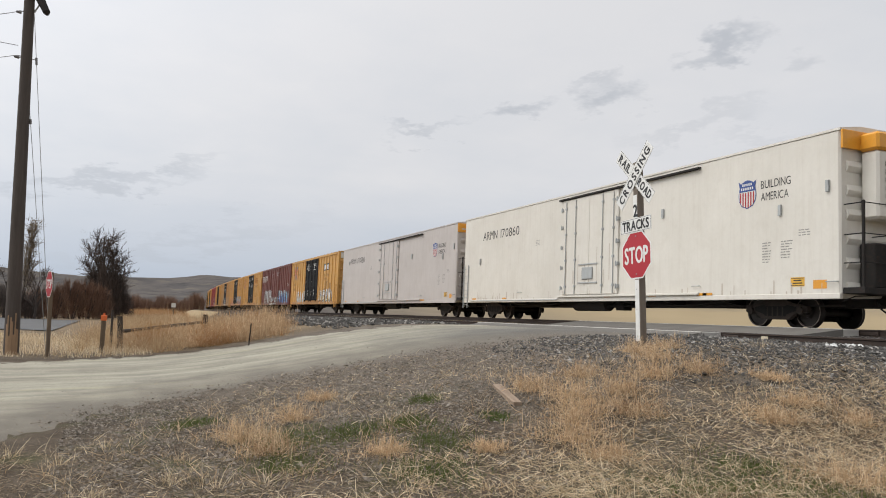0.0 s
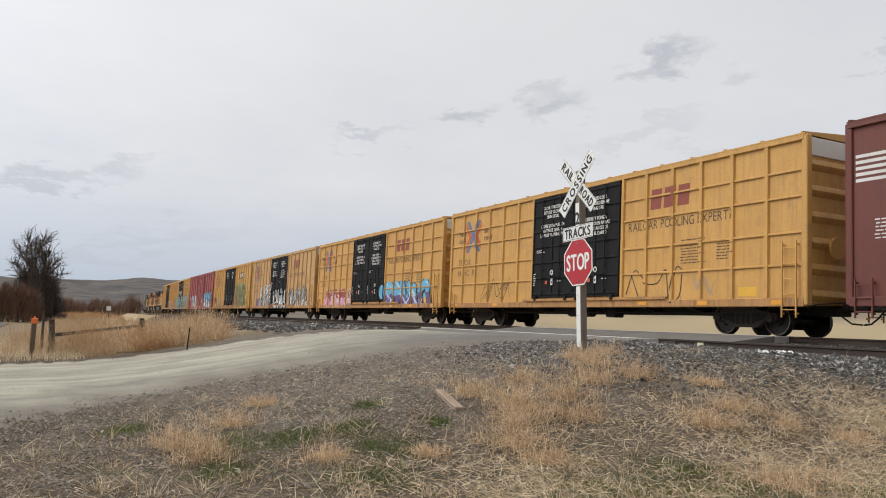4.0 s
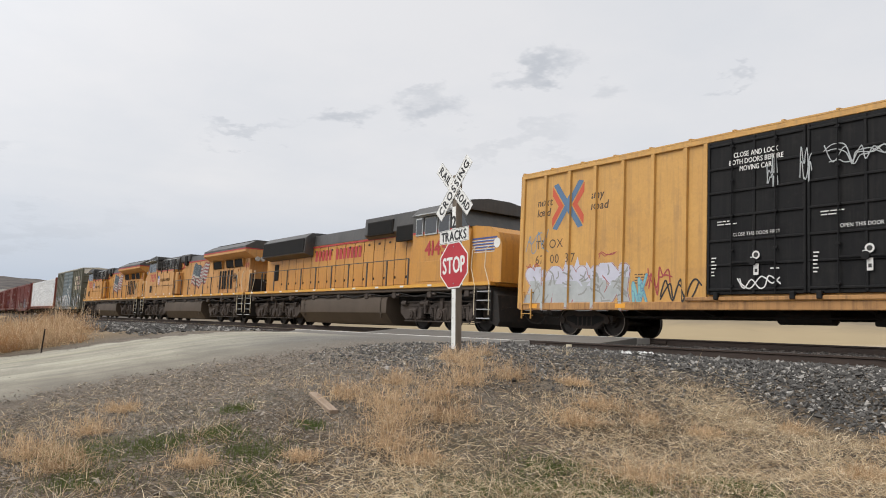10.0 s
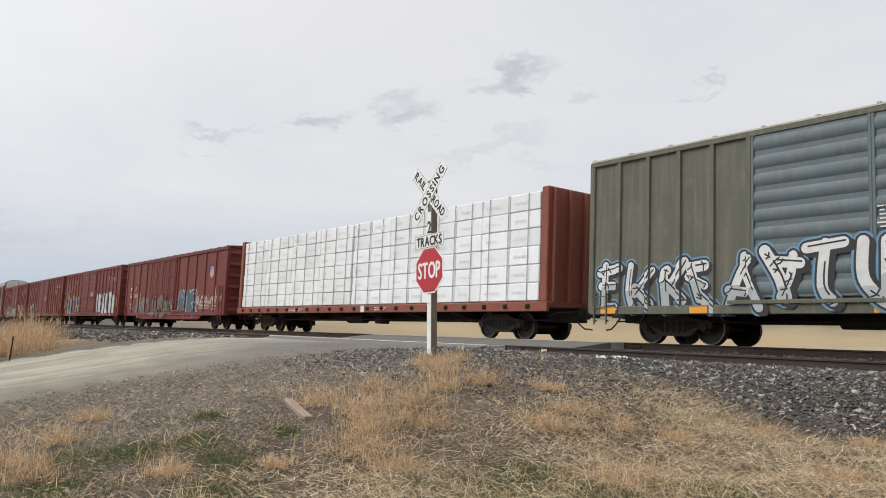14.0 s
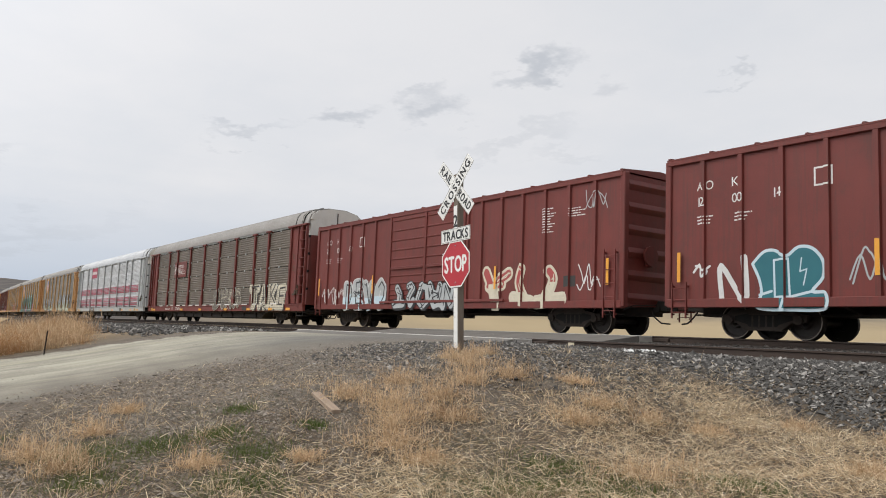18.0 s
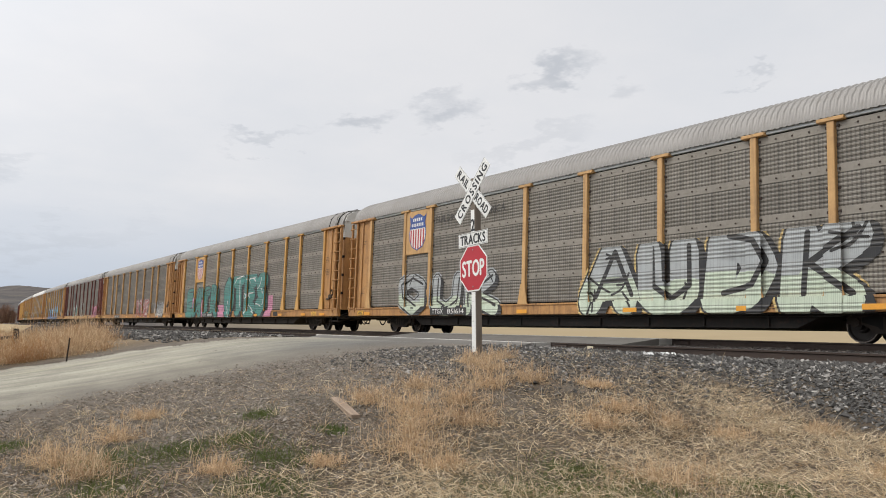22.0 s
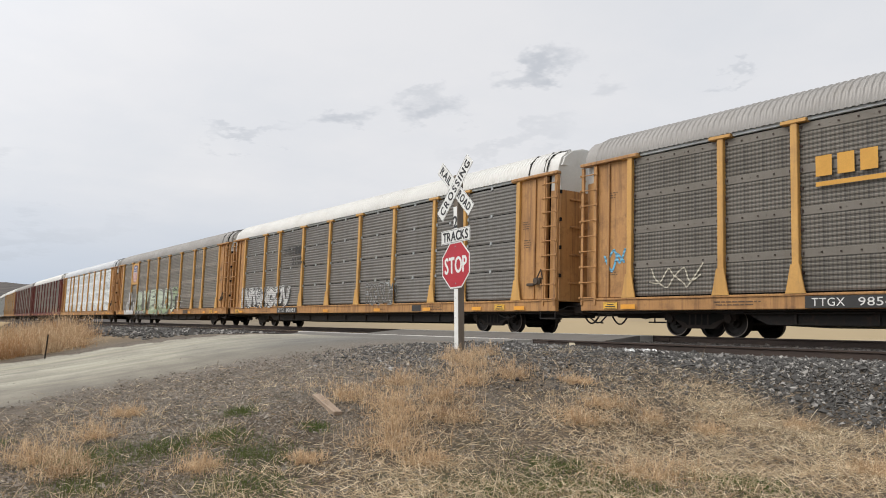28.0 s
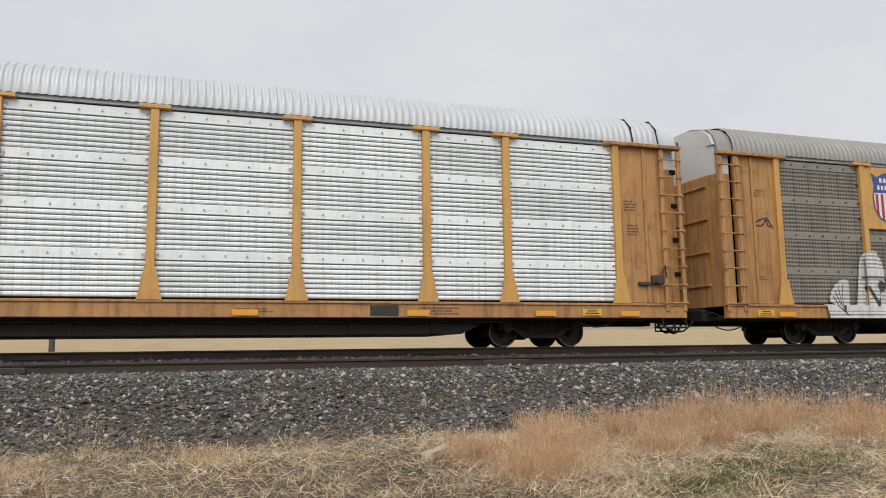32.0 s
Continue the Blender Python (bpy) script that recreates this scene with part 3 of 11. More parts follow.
def make_crossing():
    cr = thing("level_crossing", "concrete and asphalt panels across both tracks", "level crossing", kind="structure")
    for y, z in ((NEAR_Y, NEAR_Z), (FAR_Y, FAR_Z)):
        for a, b in ((y - 0.64, y + 0.64), (y - 1.36, y - 0.82), (y + 0.82, y + 1.36)):
            for k in range(5):
                x0 = -26.4 + k * 2.42
                part("panel", Geo().box(x0 + 0.01, x0 + 2.40, a, b, z - 0.22, z - 0.006, 0.015), M["concrete"], cr)
    part("infill", Geo().prism([(14.88, 1.2), (16.42, 1.2), (16.42, 1.645), (14.88, 1.445)], "x", -26.4, -14.3), M["asphalt"], cr, "dark asphalt between the tracks")
    part("apron", Geo().prism([(11.4, 1.0), (12.12, 1.0), (12.12, 1.44), (11.4, 1.30)], "x", -26.0, -14.3), M["asphalt"], cr, "worn asphalt apron")
    part("far_apron", Geo().prism([(19.18, 1.1), (21.5, 1.0), (21.5, 1.30), (19.18, 1.64)], "x", -26.0, -14.3), M["asphalt"], cr, "worn asphalt apron")


make_crossing()


# ---- ballast stones ----
def stones(name, n, xr, vr, size, mat, seed, label, dens=None, sink=0.25):
    rng = np.random.default_rng(seed)
    # eight-sided chips with blunt, uneven corners
    chip = np.array([(1, 0, 0), (-1, 0, 0), (0, 1, 0), (0, -1, 0), (0.2, 0.1, 1), (-0.1, -0.2, -1)], float)
    tri = np.array([(0, 2, 4), (2, 1, 4), (1, 3, 4), (3, 0, 4), (2, 0, 5), (1, 2, 5), (3, 1, 5), (0, 3, 5)])
    x = rng.uniform(*xr, n)
    v = rng.uniform(*vr, n)
    if dens is not None:
        keep = rng.random(n) < dens(x, v)
        x, v = x[keep], v[keep]
    n = len(x)
    y = v + bend(x)
    z = ground_z(x, y)
    s = size * rng.lognormal(0, 0.32, n)
    sc = s[:, None] * rng.uniform(0.6, 1.15, (n, 3)) * np.array([1, 1, 0.75])
    jit = 1 + rng.uniform(-0.35, 0.35, (n, 6, 3))
    skew = rng.uniform(-0.3, 0.3, (n, 6, 3))
    ang = rng.uniform(0, 2 * np.pi, n)
    P = (chip[None] * jit + skew) * sc[:, None, :] * 1.15
    tilt = rng.uniform(-0.6, 0.6, n)
    ct, st = np.cos(tilt)[:, None], np.sin(tilt)[:, None]
    P = np.stack([P[..., 0], P[..., 1] * ct - P[..., 2] * st, P[..., 1] * st + P[..., 2] * ct], -1)
    c, q = np.cos(ang)[:, None], np.sin(ang)[:, None]
    P = np.stack([P[..., 0] * c - P[..., 1] * q + x[:, None], P[..., 0] * q + P[..., 1] * c + y[:, None], P[..., 2] + (z + s * (0.5 - sink) * rng.uniform(0.3, 1.6, n))[:, None]], -1)
    F = (tri[None] + (np.arange(n) * 6)[:, None, None]).reshape(-1, 3)
    ob = big_mesh(name, P.reshape(-1, 3), F, mat)
    return tagged(ob, label, "ballast", kind="stuff")


M["ballast"] = material("crushed_grey_ballast", (0.140, 0.132, 0.120), (0.108, 0.102, 0.094), 0.9, scale=6, fine=60, bump=0.3, island=1.0, skew=6.0)
M["oily_ballast"] = material("oil_darkened_ballast", (0.062, 0.053, 0.046), (0.046, 0.040, 0.035), 0.9, scale=6, fine=60, bump=0.3, island=0.8, skew=4.0)
M["pebble"] = material("pale_road_pebbles", (0.235, 0.202, 0.165), (0.180, 0.155, 0.127), 0.95, scale=6, fine=60, bump=0.3, island=0.8)
stones("ballast_stones", 68000, (-14.2, 13.5), (10.25, 12.75), 0.026, M["ballast"], 1, "crushed grey ballast stones on the track shoulder",
       lambda x, v: np.where(v > 10.7, 1.0, (v - 10.2) / 0.6))
stones("track_ballast", 12000, (-14.2, 14), (12.85, 16.9), 0.034, M["oily_ballast"], 2, "crushed grey ballast stones between the rails", None, 0.45)
stones("far_ballast", 42000, (-110, -25.8), (6.6, 12.7), 0.046, M["ballast"], 3, "grey ballast shoulder beyond the crossing", lambda x, v: np.clip((v - 6.4) / 1.6, 0, 1) * np.where(v < 9, np.clip((x + 60) / 20, 0, 1), 1.0))
stones("slope_gravel", 30000, (-14.2, -6.5), (5.2, 10.6), 0.020, M["ballast"], 4, "loose grey gravel on the slope by the sign post",
       lambda x, v: np.clip(1.2 - np.hypot((x + 10.6) / 3.6, (v - 9.0) / 2.9), 0, 1) ** 0.9)
stones("fan_gravel", 26000, (-14.2, -8.0), (2.2, 9.4), 0.014, M["pebble"], 8, "small grey-tan gravel over the dirt beside the road", lambda x, v: np.clip((x + 14.4) / 1.0, 0, 1) * np.clip((-7.9 - x) / 2.2, 0, 1), 0.3)
stones("verge_gravel", 26000, (-12.5, -5.0), (-0.5, 6.5), 0.013, M["pebble"], 9, "small grey-tan stones in the bare earth of the verge", lambda x, v: np.clip((-5.0 - x) / 2.5, 0, 1), 0.3)
stones("loose_pebbles", 12000, (-16, 6), (0.0, 9.5), 0.012, M["pebble"], 5, "small pale pebbles strewn on the dirt", None, 0.3)
stones("road_pebbles", 16000, (-25, -10), (-2.0, 9.0), 0.011, M["pebble"], 7, "small stones scattered on the gravel road", lambda x, v: (x > -24.3) * (x < -14.2 + 3.4 * np.clip(1.0 - v / 2.2, 0, 1)), 0.1)
stones("white_stones", 46, (-9.68, -9.36), (10.55, 11.25), 0.032, material("white_spilled_stone", (0.70, 0.70, 0.68), (0.60, 0.60, 0.58), 0.9, island=0.3), 6, "patch of white-splashed ballast stones", None, -0.1)


# ---- lettering and spray paint, cut to lie on sheets and ribs ----
GLYPHS = {}


def load_glyphs(chars):
    cu = bpy.data.curves.new("glyph", "FONT")
    cu.resolution_u = 3
    ob = new("glyph", cu)
    for ch in chars:
        cu.body = ch
        me = bpy.data.meshes.new_from_object(ob.evaluated_get(bpy.context.evaluated_depsgraph_get()))
        vs = [(v.co.x, v.co.y) for v in me.vertices]
        fs = [[vs[i] for i in p.vertices] for p in me.polygons]
        xs = [v[0] for v in vs]
        GLYPHS[ch] = (fs, min(xs), max(xs))
        bpy.data.meshes.remove(me)
    bpy.data.objects.remove(ob)
    bpy.data.curves.remove(cu)


load_glyphs("ABCDEFGHIKLMNOPRSTUVWXYabcdefghilnoprstuxyz0123456789")
CAP = max(p[1] for f in GLYPHS["H"][0] for p in f)


def clip(poly, axis, a, b):
    """A convex polygon cut to a <= axis <= b."""
    for lim, sgn in ((a, 1), (b, -1)):
        out = []
        for i, p in enumerate(poly):
            q = poly[i - 1]
            dp, dq = sgn * (p[axis] - lim), sgn * (q[axis] - lim)
            if (dp >= 0) != (dq >= 0):
                f = dq / (dq - dp)
                out.append((q[0] + (p[0] - q[0]) * f, q[1] + (p[1] - q[1]) * f))
            if dp >= 0:
                out.append(p)
        poly = out
        if len(poly) < 3:
            return []
    return poly


def words(s, x, z, h, stretch=1.0, lean=0.0, bold=0.0, gap=0.10, width=None):
    """Polygons of a line of capitals of height h that starts at x on the base line z."""
    k, pen, out = h / CAP, 0.0, []
    for ch in s:
        if ch == " ":
            pen += 0.32
            continue
        fs, lo, hi = GLYPHS[ch]
        out += [[(pen + px - lo, py) for px, py in f] for f in fs]
        pen += hi - lo + gap
    sx = k * stretch if width is None else width / max(pen - gap, 0.01)
    res = []
    offs = ((0, 0),) if not bold else ((-bold, 0), (bold, 0), (0, bold * 0.8), (0, -bold * 0.8))
    for ox, oz in offs:
        res += [[(x + px * sx + lean * py * k + ox, z + py * k + oz) for px, py in f] for f in out]
    return res


def bar(x, z, w, h):
    return [(x, z), (x + w, z), (x + w, z + h), (x, z + h)]


def bars(x, z, w, h, rows, seed=0, words_in_row=3):
    """Small unreadable stencilling as plain bars."""
    r, out = random.Random(seed), []
    while h / rows > 0.085:
        rows += 1
    words_in_row = max(words_in_row, int(w / 0.22))
    ph = h / rows
    for i in range(rows):
        px = x + r.uniform(0.0, 0.06) * w
        end = x + w * r.uniform(0.6, 1.0)
        while px < end - 0.02:
            ww = min(r.uniform(0.06, 0.22), end - px)
            out.append(bar(px, z + h - (i + 0.7) * ph, ww, ph * 0.36))
            px += ww + 0.03
    return out


def blocks(n, x, z, w, h, slot=0.18, lean=0.0):
    """A brand's name as a row of plain blocks."""
    p = w / n
    return [[(x + i * p, z), (x + i * p + p * (1 - slot), z), (x + i * p + p * (1 - slot) + lean * h, z + h), (x + i * p + lean * h, z + h)] for i in range(n)]


def disc(x, z, r, n=14, squash=1.0):
    return [(x + r * math.cos(k * 2 * math.pi / n), z + r * squash * math.sin(k * 2 * math.pi / n)) for k in range(n)]


class Face:
    """The near side of a car: where the sheet lies, and from where to where its ribs and doors stand out, and how far."""

    def __init__(self, sheet_y, ribs=(), sills=()):
        self.sheet_y, self.ribs, self.sills = sheet_y, ribs, sills

    def lay(self, name, polys, mat, parent, label="", depth=0.0, step=0.0):
        g = Geo()
        for k, p in enumerate(polys):
            d = 0.004 + depth + k * step
            g.add([(a, -self.sheet_y - d, b) for a, b in p], [tuple(range(len(p)))])
            lo, hi = min(q[0] for q in p), max(q[0] for q in p)
            for a, b, y in self.ribs:
                if hi > a and lo < b:
                    c = clip(p, 0, a, b)
                    if c:
                        g.add([(u, -y - d, v) for u, v in c], [tuple(range(len(c)))])
            lo, hi = min(q[1] for q in p), max(q[1] for q in p)
            for a, b, y in self.sills:
                if hi > a and lo < b:
                    c = clip(p, 1, a, b)
                    if c:
                        g.add([(u, -y - d, v) for u, v in c], [tuple(range(len(c)))])
        return part(name, g, mat, parent, label, kind="stuff" if len(polys) > 1 and any(k in name for k in ("graffiti", "stencil", "smear", "stain", "print", "mark")) else "")


def spray(name, c, c2=None):
    return material("spray_" + name, c, c2 or tuple(x * 0.8 for x in c), 0.55, bump=0, scale=2.0, fine=8, fine_amount=0.12)


def ribbed_spray(m):
    """The same paint over pressed ribs: relief and perforation show through, with groove shade put into the colour."""
    m = m.copy()
    m.name += "_over_ribs"
    t = m.node_tree
    b = t.nodes["Principled BSDF"]
    base = b.inputs["Base Color"].links[0].from_socket
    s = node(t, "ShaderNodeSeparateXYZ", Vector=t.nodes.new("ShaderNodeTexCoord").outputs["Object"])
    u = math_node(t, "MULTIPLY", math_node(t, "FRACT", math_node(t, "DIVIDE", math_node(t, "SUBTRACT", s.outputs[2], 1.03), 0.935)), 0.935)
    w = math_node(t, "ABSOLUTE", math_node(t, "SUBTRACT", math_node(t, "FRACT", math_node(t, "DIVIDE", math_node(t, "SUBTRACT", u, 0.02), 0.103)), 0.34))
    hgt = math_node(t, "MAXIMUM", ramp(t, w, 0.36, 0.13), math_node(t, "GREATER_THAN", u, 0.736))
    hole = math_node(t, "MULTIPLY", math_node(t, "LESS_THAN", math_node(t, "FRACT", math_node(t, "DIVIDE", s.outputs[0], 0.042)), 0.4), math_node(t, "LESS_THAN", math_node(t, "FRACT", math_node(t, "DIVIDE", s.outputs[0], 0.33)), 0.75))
    # darkens the grooves between ridges: rib shade mixed into the paint colour
    groove_shade = math_node(t, "MULTIPLY", math_node(t, "SUBTRACT", 1.0, hgt), 0.42)
    col = mix_col(t, math_node(t, "ADD", groove_shade, math_node(t, "MULTIPLY", hole, 0.22)), base, (0.06, 0.055, 0.045))
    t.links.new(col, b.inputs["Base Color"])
    bp = node(t, "ShaderNodeBump", Height=hgt, Strength=0.6, Distance=0.02)
    t.links.new(bp.outputs[0], b.inputs["Normal"])
    return m


SP = {n: spray(n, *c) for n, c in dict(
    white=((0.66, 0.66, 0.64), (0.54, 0.54, 0.53)), black=((0.018, 0.018, 0.02),), ice=((0.42, 0.56, 0.62), (0.52, 0.62, 0.66)), teal=((0.045, 0.215, 0.185), (0.07, 0.25, 0.22)), petrol=((0.012, 0.115, 0.145), (0.018, 0.14, 0.165)), slate=((0.045, 0.075, 0.105), (0.06, 0.092, 0.11)), taupe=((0.095, 0.078, 0.066), (0.135, 0.115, 0.098)), coal=((0.035, 0.036, 0.034), (0.05, 0.05, 0.045)),
    aqua=((0.22, 0.47, 0.46), (0.16, 0.38, 0.40)), blue=((0.04, 0.13, 0.36), (0.05, 0.18, 0.42)), sky=((0.10, 0.36, 0.58), (0.14, 0.42, 0.60)), pink=((0.62, 0.25, 0.38),),
    red=((0.36, 0.05, 0.05), (0.30, 0.07, 0.06)), lime=((0.42, 0.58, 0.10), (0.36, 0.52, 0.14)), green=((0.27, 0.36, 0.20), (0.33, 0.41, 0.26)), mint=((0.56, 0.63, 0.50), (0.48, 0.56, 0.43)),
    grey=((0.23, 0.23, 0.22), (0.30, 0.30, 0.28)), cream=((0.58, 0.54, 0.42), (0.50, 0.46, 0.36)), purple=((0.10, 0.06, 0.20), (0.14, 0.08, 0.24)), orange=((0.66, 0.25, 0.04),),
    lilac=((0.50, 0.50, 0.57), (0.44, 0.44, 0.52)), haze=((0.13, 0.26, 0.38),), gold=((0.62, 0.44, 0.16),), olive=((0.14, 0.15, 0.10),), dust=((0.16, 0.14, 0.115),), yellow=((0.70, 0.55, 0.08),), emerald=((0.02, 0.20, 0.18), (0.03, 0.24, 0.21)), silver=((0.40, 0.42, 0.42), (0.34, 0.36, 0.36))).items()}


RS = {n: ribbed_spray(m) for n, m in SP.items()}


def smooth_line(pts, n=5):
    """A curve through points."""
    out = []
    P = [pts[0]] + list(pts) + [pts[-1]]
    for i in range(1, len(P) - 2):
        a, b, c, d = P[i - 1], P[i], P[i + 1], P[i + 2]
        for k in range(n):
            t = k / n
            out.append(tuple(0.5 * (2 * b[j] + (c[j] - a[j]) * t + (2 * a[j] - 5 * b[j] + 4 * c[j] - d[j]) * t * t + (3 * b[j] - a[j] - 3 * c[j] + d[j]) * t ** 3) for j in (0, 1)))
    return out + [pts[-1]]


def stroke(pts, w, cap=10):
    out = [disc(*p, w, cap) for p in pts]
    for p, q in zip(pts, pts[1:]):
        dx, dz = q[0] - p[0], q[1] - p[1]
        l = math.hypot(dx, dz) or 1
        nx, nz = -dz / l * w, dx / l * w
        out.append([(p[0] + nx, p[1] + nz), (p[0] - nx, p[1] - nz), (q[0] - nx, q[1] - nz), (q[0] + nx, q[1] + nz)])
    return out


FORMS = [
    [[(0.1, 0), (0.15, 0.5), (0.1, 1)], [(0.1, 0.95), (0.6, 0.9), (0.75, 0.6), (0.2, 0.5)], [(0.3, 0.5), (0.6, 0.3), (0.85, 0)]],
    [[(0.8, 0.85), (0.4, 1.0), (0.1, 0.75), (0.5, 0.5), (0.85, 0.25), (0.5, 0.0), (0.1, 0.15)]],
    [[(0.05, 0), (0.3, 0.6), (0.45, 1)], [(0.45, 1), (0.65, 0.5), (0.9, 0)], [(0.2, 0.35), (0.75, 0.35)]],
    [[(0.1, 0), (0.1, 1)], [(0.1, 0.9), (0.7, 0.95)], [(0.1, 0.5), (0.6, 0.5)], [(0.1, 0.05), (0.8, 0.0)]],
    [[(0.5, 0), (0.15, 0.2), (0.1, 0.7), (0.5, 1), (0.85, 0.7), (0.8, 0.2), (0.5, 0)]],
    [[(0.1, 1), (0.15, 0.4), (0.1, 0)], [(0.12, 0.45), (0.85, 1)], [(0.35, 0.6), (0.9, 0)]],
    [[(0.1, 0), (0.1, 1), (0.8, 0.05), (0.85, 1)]],
    [[(0.05, 0.95), (0.9, 1)], [(0.5, 0.95), (0.45, 0.4), (0.5, 0)]],
    [[(0.1, 1), (0.15, 0.3), (0.45, 0.0), (0.8, 0.3), (0.85, 1)]]]


LETTERS = {
    "A": [[(0.02, 0), (0.5, 1), (0.98, 0)], [(0.2, 0.36), (0.8, 0.36)]], "B": [[(0.08, 0), (0.08, 1), (0.7, 0.92), (0.72, 0.64), (0.12, 0.52)], [(0.12, 0.52), (0.92, 0.4), (0.88, 0.1), (0.08, 0)]],
    "C": [[(0.95, 0.82), (0.55, 1), (0.1, 0.78), (0.08, 0.25), (0.5, 0), (0.95, 0.16)]], "D": [[(0.1, 0), (0.1, 1), (0.7, 0.9), (0.95, 0.5), (0.7, 0.1), (0.1, 0)]],
    "E": [[(0.95, 1), (0.1, 0.96), (0.08, 0.04), (0.95, 0)], [(0.1, 0.5), (0.8, 0.52)]], "G": [[(0.92, 0.85), (0.5, 1), (0.08, 0.7), (0.1, 0.2), (0.55, 0), (0.92, 0.15), (0.92, 0.45), (0.55, 0.45)]],
    "H": [[(0.1, 0), (0.1, 1)], [(0.9, 0), (0.9, 1)], [(0.1, 0.5), (0.9, 0.5)]], "I": [[(0.5, 0), (0.5, 1)]], "K": [[(0.1, 0), (0.1, 1)], [(0.9, 1), (0.15, 0.48), (0.95, 0)]],
    "L": [[(0.15, 1), (0.1, 0.04), (0.95, 0)]], "N": [[(0.08, 0), (0.08, 1), (0.92, 0), (0.92, 1)]], "O": [[(0.5, 0), (0.08, 0.3), (0.1, 0.75), (0.5, 1), (0.9, 0.75), (0.92, 0.3), (0.5, 0)]],
    "R": [[(0.08, 0), (0.08, 1), (0.75, 0.92), (0.78, 0.6), (0.12, 0.48)], [(0.4, 0.48), (0.95, 0)]], "S": [[(0.9, 0.88), (0.5, 1), (0.1, 0.8), (0.2, 0.56), (0.8, 0.44), (0.9, 0.2), (0.5, 0), (0.08, 0.12)]],
    "T": [[(0.0, 0.96), (1.0, 1)], [(0.5, 0.95), (0.5, 0)]], "U": [[(0.1, 1), (0.1, 0.25), (0.5, 0), (0.9, 0.25), (0.9, 1)]], "V": [[(0.02, 1), (0.5, 0), (0.98, 1)]],
    "W": [[(0.0, 1), (0.25, 0), (0.5, 0.75), (0.75, 0), (1.0, 1)]], "Y": [[(0.05, 1), (0.5, 0.5), (0.95, 1)], [(0.5, 0.5), (0.5, 0)]]}


def graffiti(face, parent, x0, x1, z0, z1, n, outline, fill, fill2=None, back=None, inner=None, seed=0, fat=0.2, edge=0.06, label="", wild=0.13, split=0.45, rim=None, shadow=None, cap=10, plain=False):
    """A spray-painted piece: a word, or n bulging letter-like forms that say nothing, with outlines, shading and highlights."""
    shadow = shadow or (outline if "black" in outline.name else None)
    r = random.Random(seed)
    word = n if isinstance(n, str) else None
    wild = 0.025 if word else wild
    n = len(word) if word else n
    spans = [0.55 if word and ch == "I" else 1.0 for ch in (word or "-" * n)]
    unit, h = (x1 - x0) / sum(spans), z1 - z0
    body, halo, pen = [], [], x0
    for k in range(n):
        form = LETTERS[word[k]] if word else FORMS[r.randrange(len(FORMS))]
        if not word:
            mx, mz = r.random() < 0.6, r.random() < 0.6
            form = [[(1 - px if mx else px, 1 - pz if mz else pz) for px, pz in line] for line in form]
        w = unit * spans[k]
        tall, low, lean = r.uniform(0.86, 1.0), r.uniform(0.0, 0.08), r.uniform(-0.10, 0.10)
        f0 = 1.15 * fat * min(unit, h)
        for line in form:
            inset = f0 / w if word else 0.0
            pts = [(pen + (0.08 + inset * 0.6 + (0.9 - inset * 1.2) * px + lean * pz + r.uniform(-wild, wild)) * w, z0 + h * (low + (0.12 + 0.78 * pz) * tall + r.uniform(-wild, wild) * 0.6)) for px, pz in line]
            pts = pts if word or seed % 3 == 1 else smooth_line(pts, 4)
            body.append((pts, f0 * (r.uniform(0.92, 1.06) if word else r.uniform(0.7, 1.1))))
        pen += w
    w = unit
    keep = lambda polys: [q for q in (clip(p, 1, z0 - 0.05, z1 + 0.08) for p in polys) if q]
    if back:
        for _ in range(n * 3):
            halo.append(disc(r.uniform(x0, x1), r.uniform(z0 + 0.1 * h, z1 - 0.15 * h), r.uniform(0.18, 0.36) * h, 12))
        face.lay("graffiti_background", keep(halo), back, parent, step=2e-5)
    if rim:
        face.lay("graffiti_rim", keep([q for pts, f in body for q in stroke(pts, f + edge * 2, cap)]), rim, parent, depth=0.0012, step=2e-6)
    if shadow:
        dx, dz = 0.10 * min(w, h), -0.07 * min(w, h)
        drop = [([(a + dx, b + dz) for a, b in pts], f + edge * 0.8) for pts, f in body]
        face.lay("graffiti_shadow", keep([q for pts, f in drop for q in stroke(pts, f, cap)]), shadow, parent, depth=0.0016, step=2e-6)
    face.lay("graffiti_outline", keep([q for pts, f in body for q in stroke(pts, f + edge, cap)]), outline, parent, label or "spray-painted graffiti", depth=0.0022, step=2e-6)
    fills = [q for pts, f in body for q in stroke(pts, f, cap)]
    face.lay("graffiti_fill", keep(fills), fill, parent, depth=0.0036, step=2e-6)
    zs = z0 + h * split
    if fill2:
        face.lay("graffiti_shade", [q for q in (clip(p, 1, z0 - 0.05, zs + 0.12 * h * math.sin(7 * p[0][0])) for p in fills) if q], fill2, parent, depth=0.0050, step=2e-6)
    thin = []
    for pts, f in body:
        i = r.randrange(max(1, len(pts) - 4))
        thin += stroke([(a + f * 0.35, b + f * 0.3) for a, b in pts[i:i + (2 if plain else 5)]], f * (0.09 if plain else 0.16), 6)
    for _ in range(n * (3 if word else 7)):
        pts, f = body[r.randrange(len(body))]
        a, b = pts[r.randrange(len(pts))]
        u, v = r.uniform(-1, 1), r.uniform(-1, 1)
        thin += stroke(smooth_line([(a - f * u, b + f * v * 0.8), (a + f * 0.2, b + f * 0.3 * v), (a + f * u * 1.1, b - f * v * 0.9)], 3), 0.012 + 0.05 * f, 5)
    face.lay("graffiti_highlight", keep(thin), inner or outline, parent, depth=0.0064, step=2e-6)


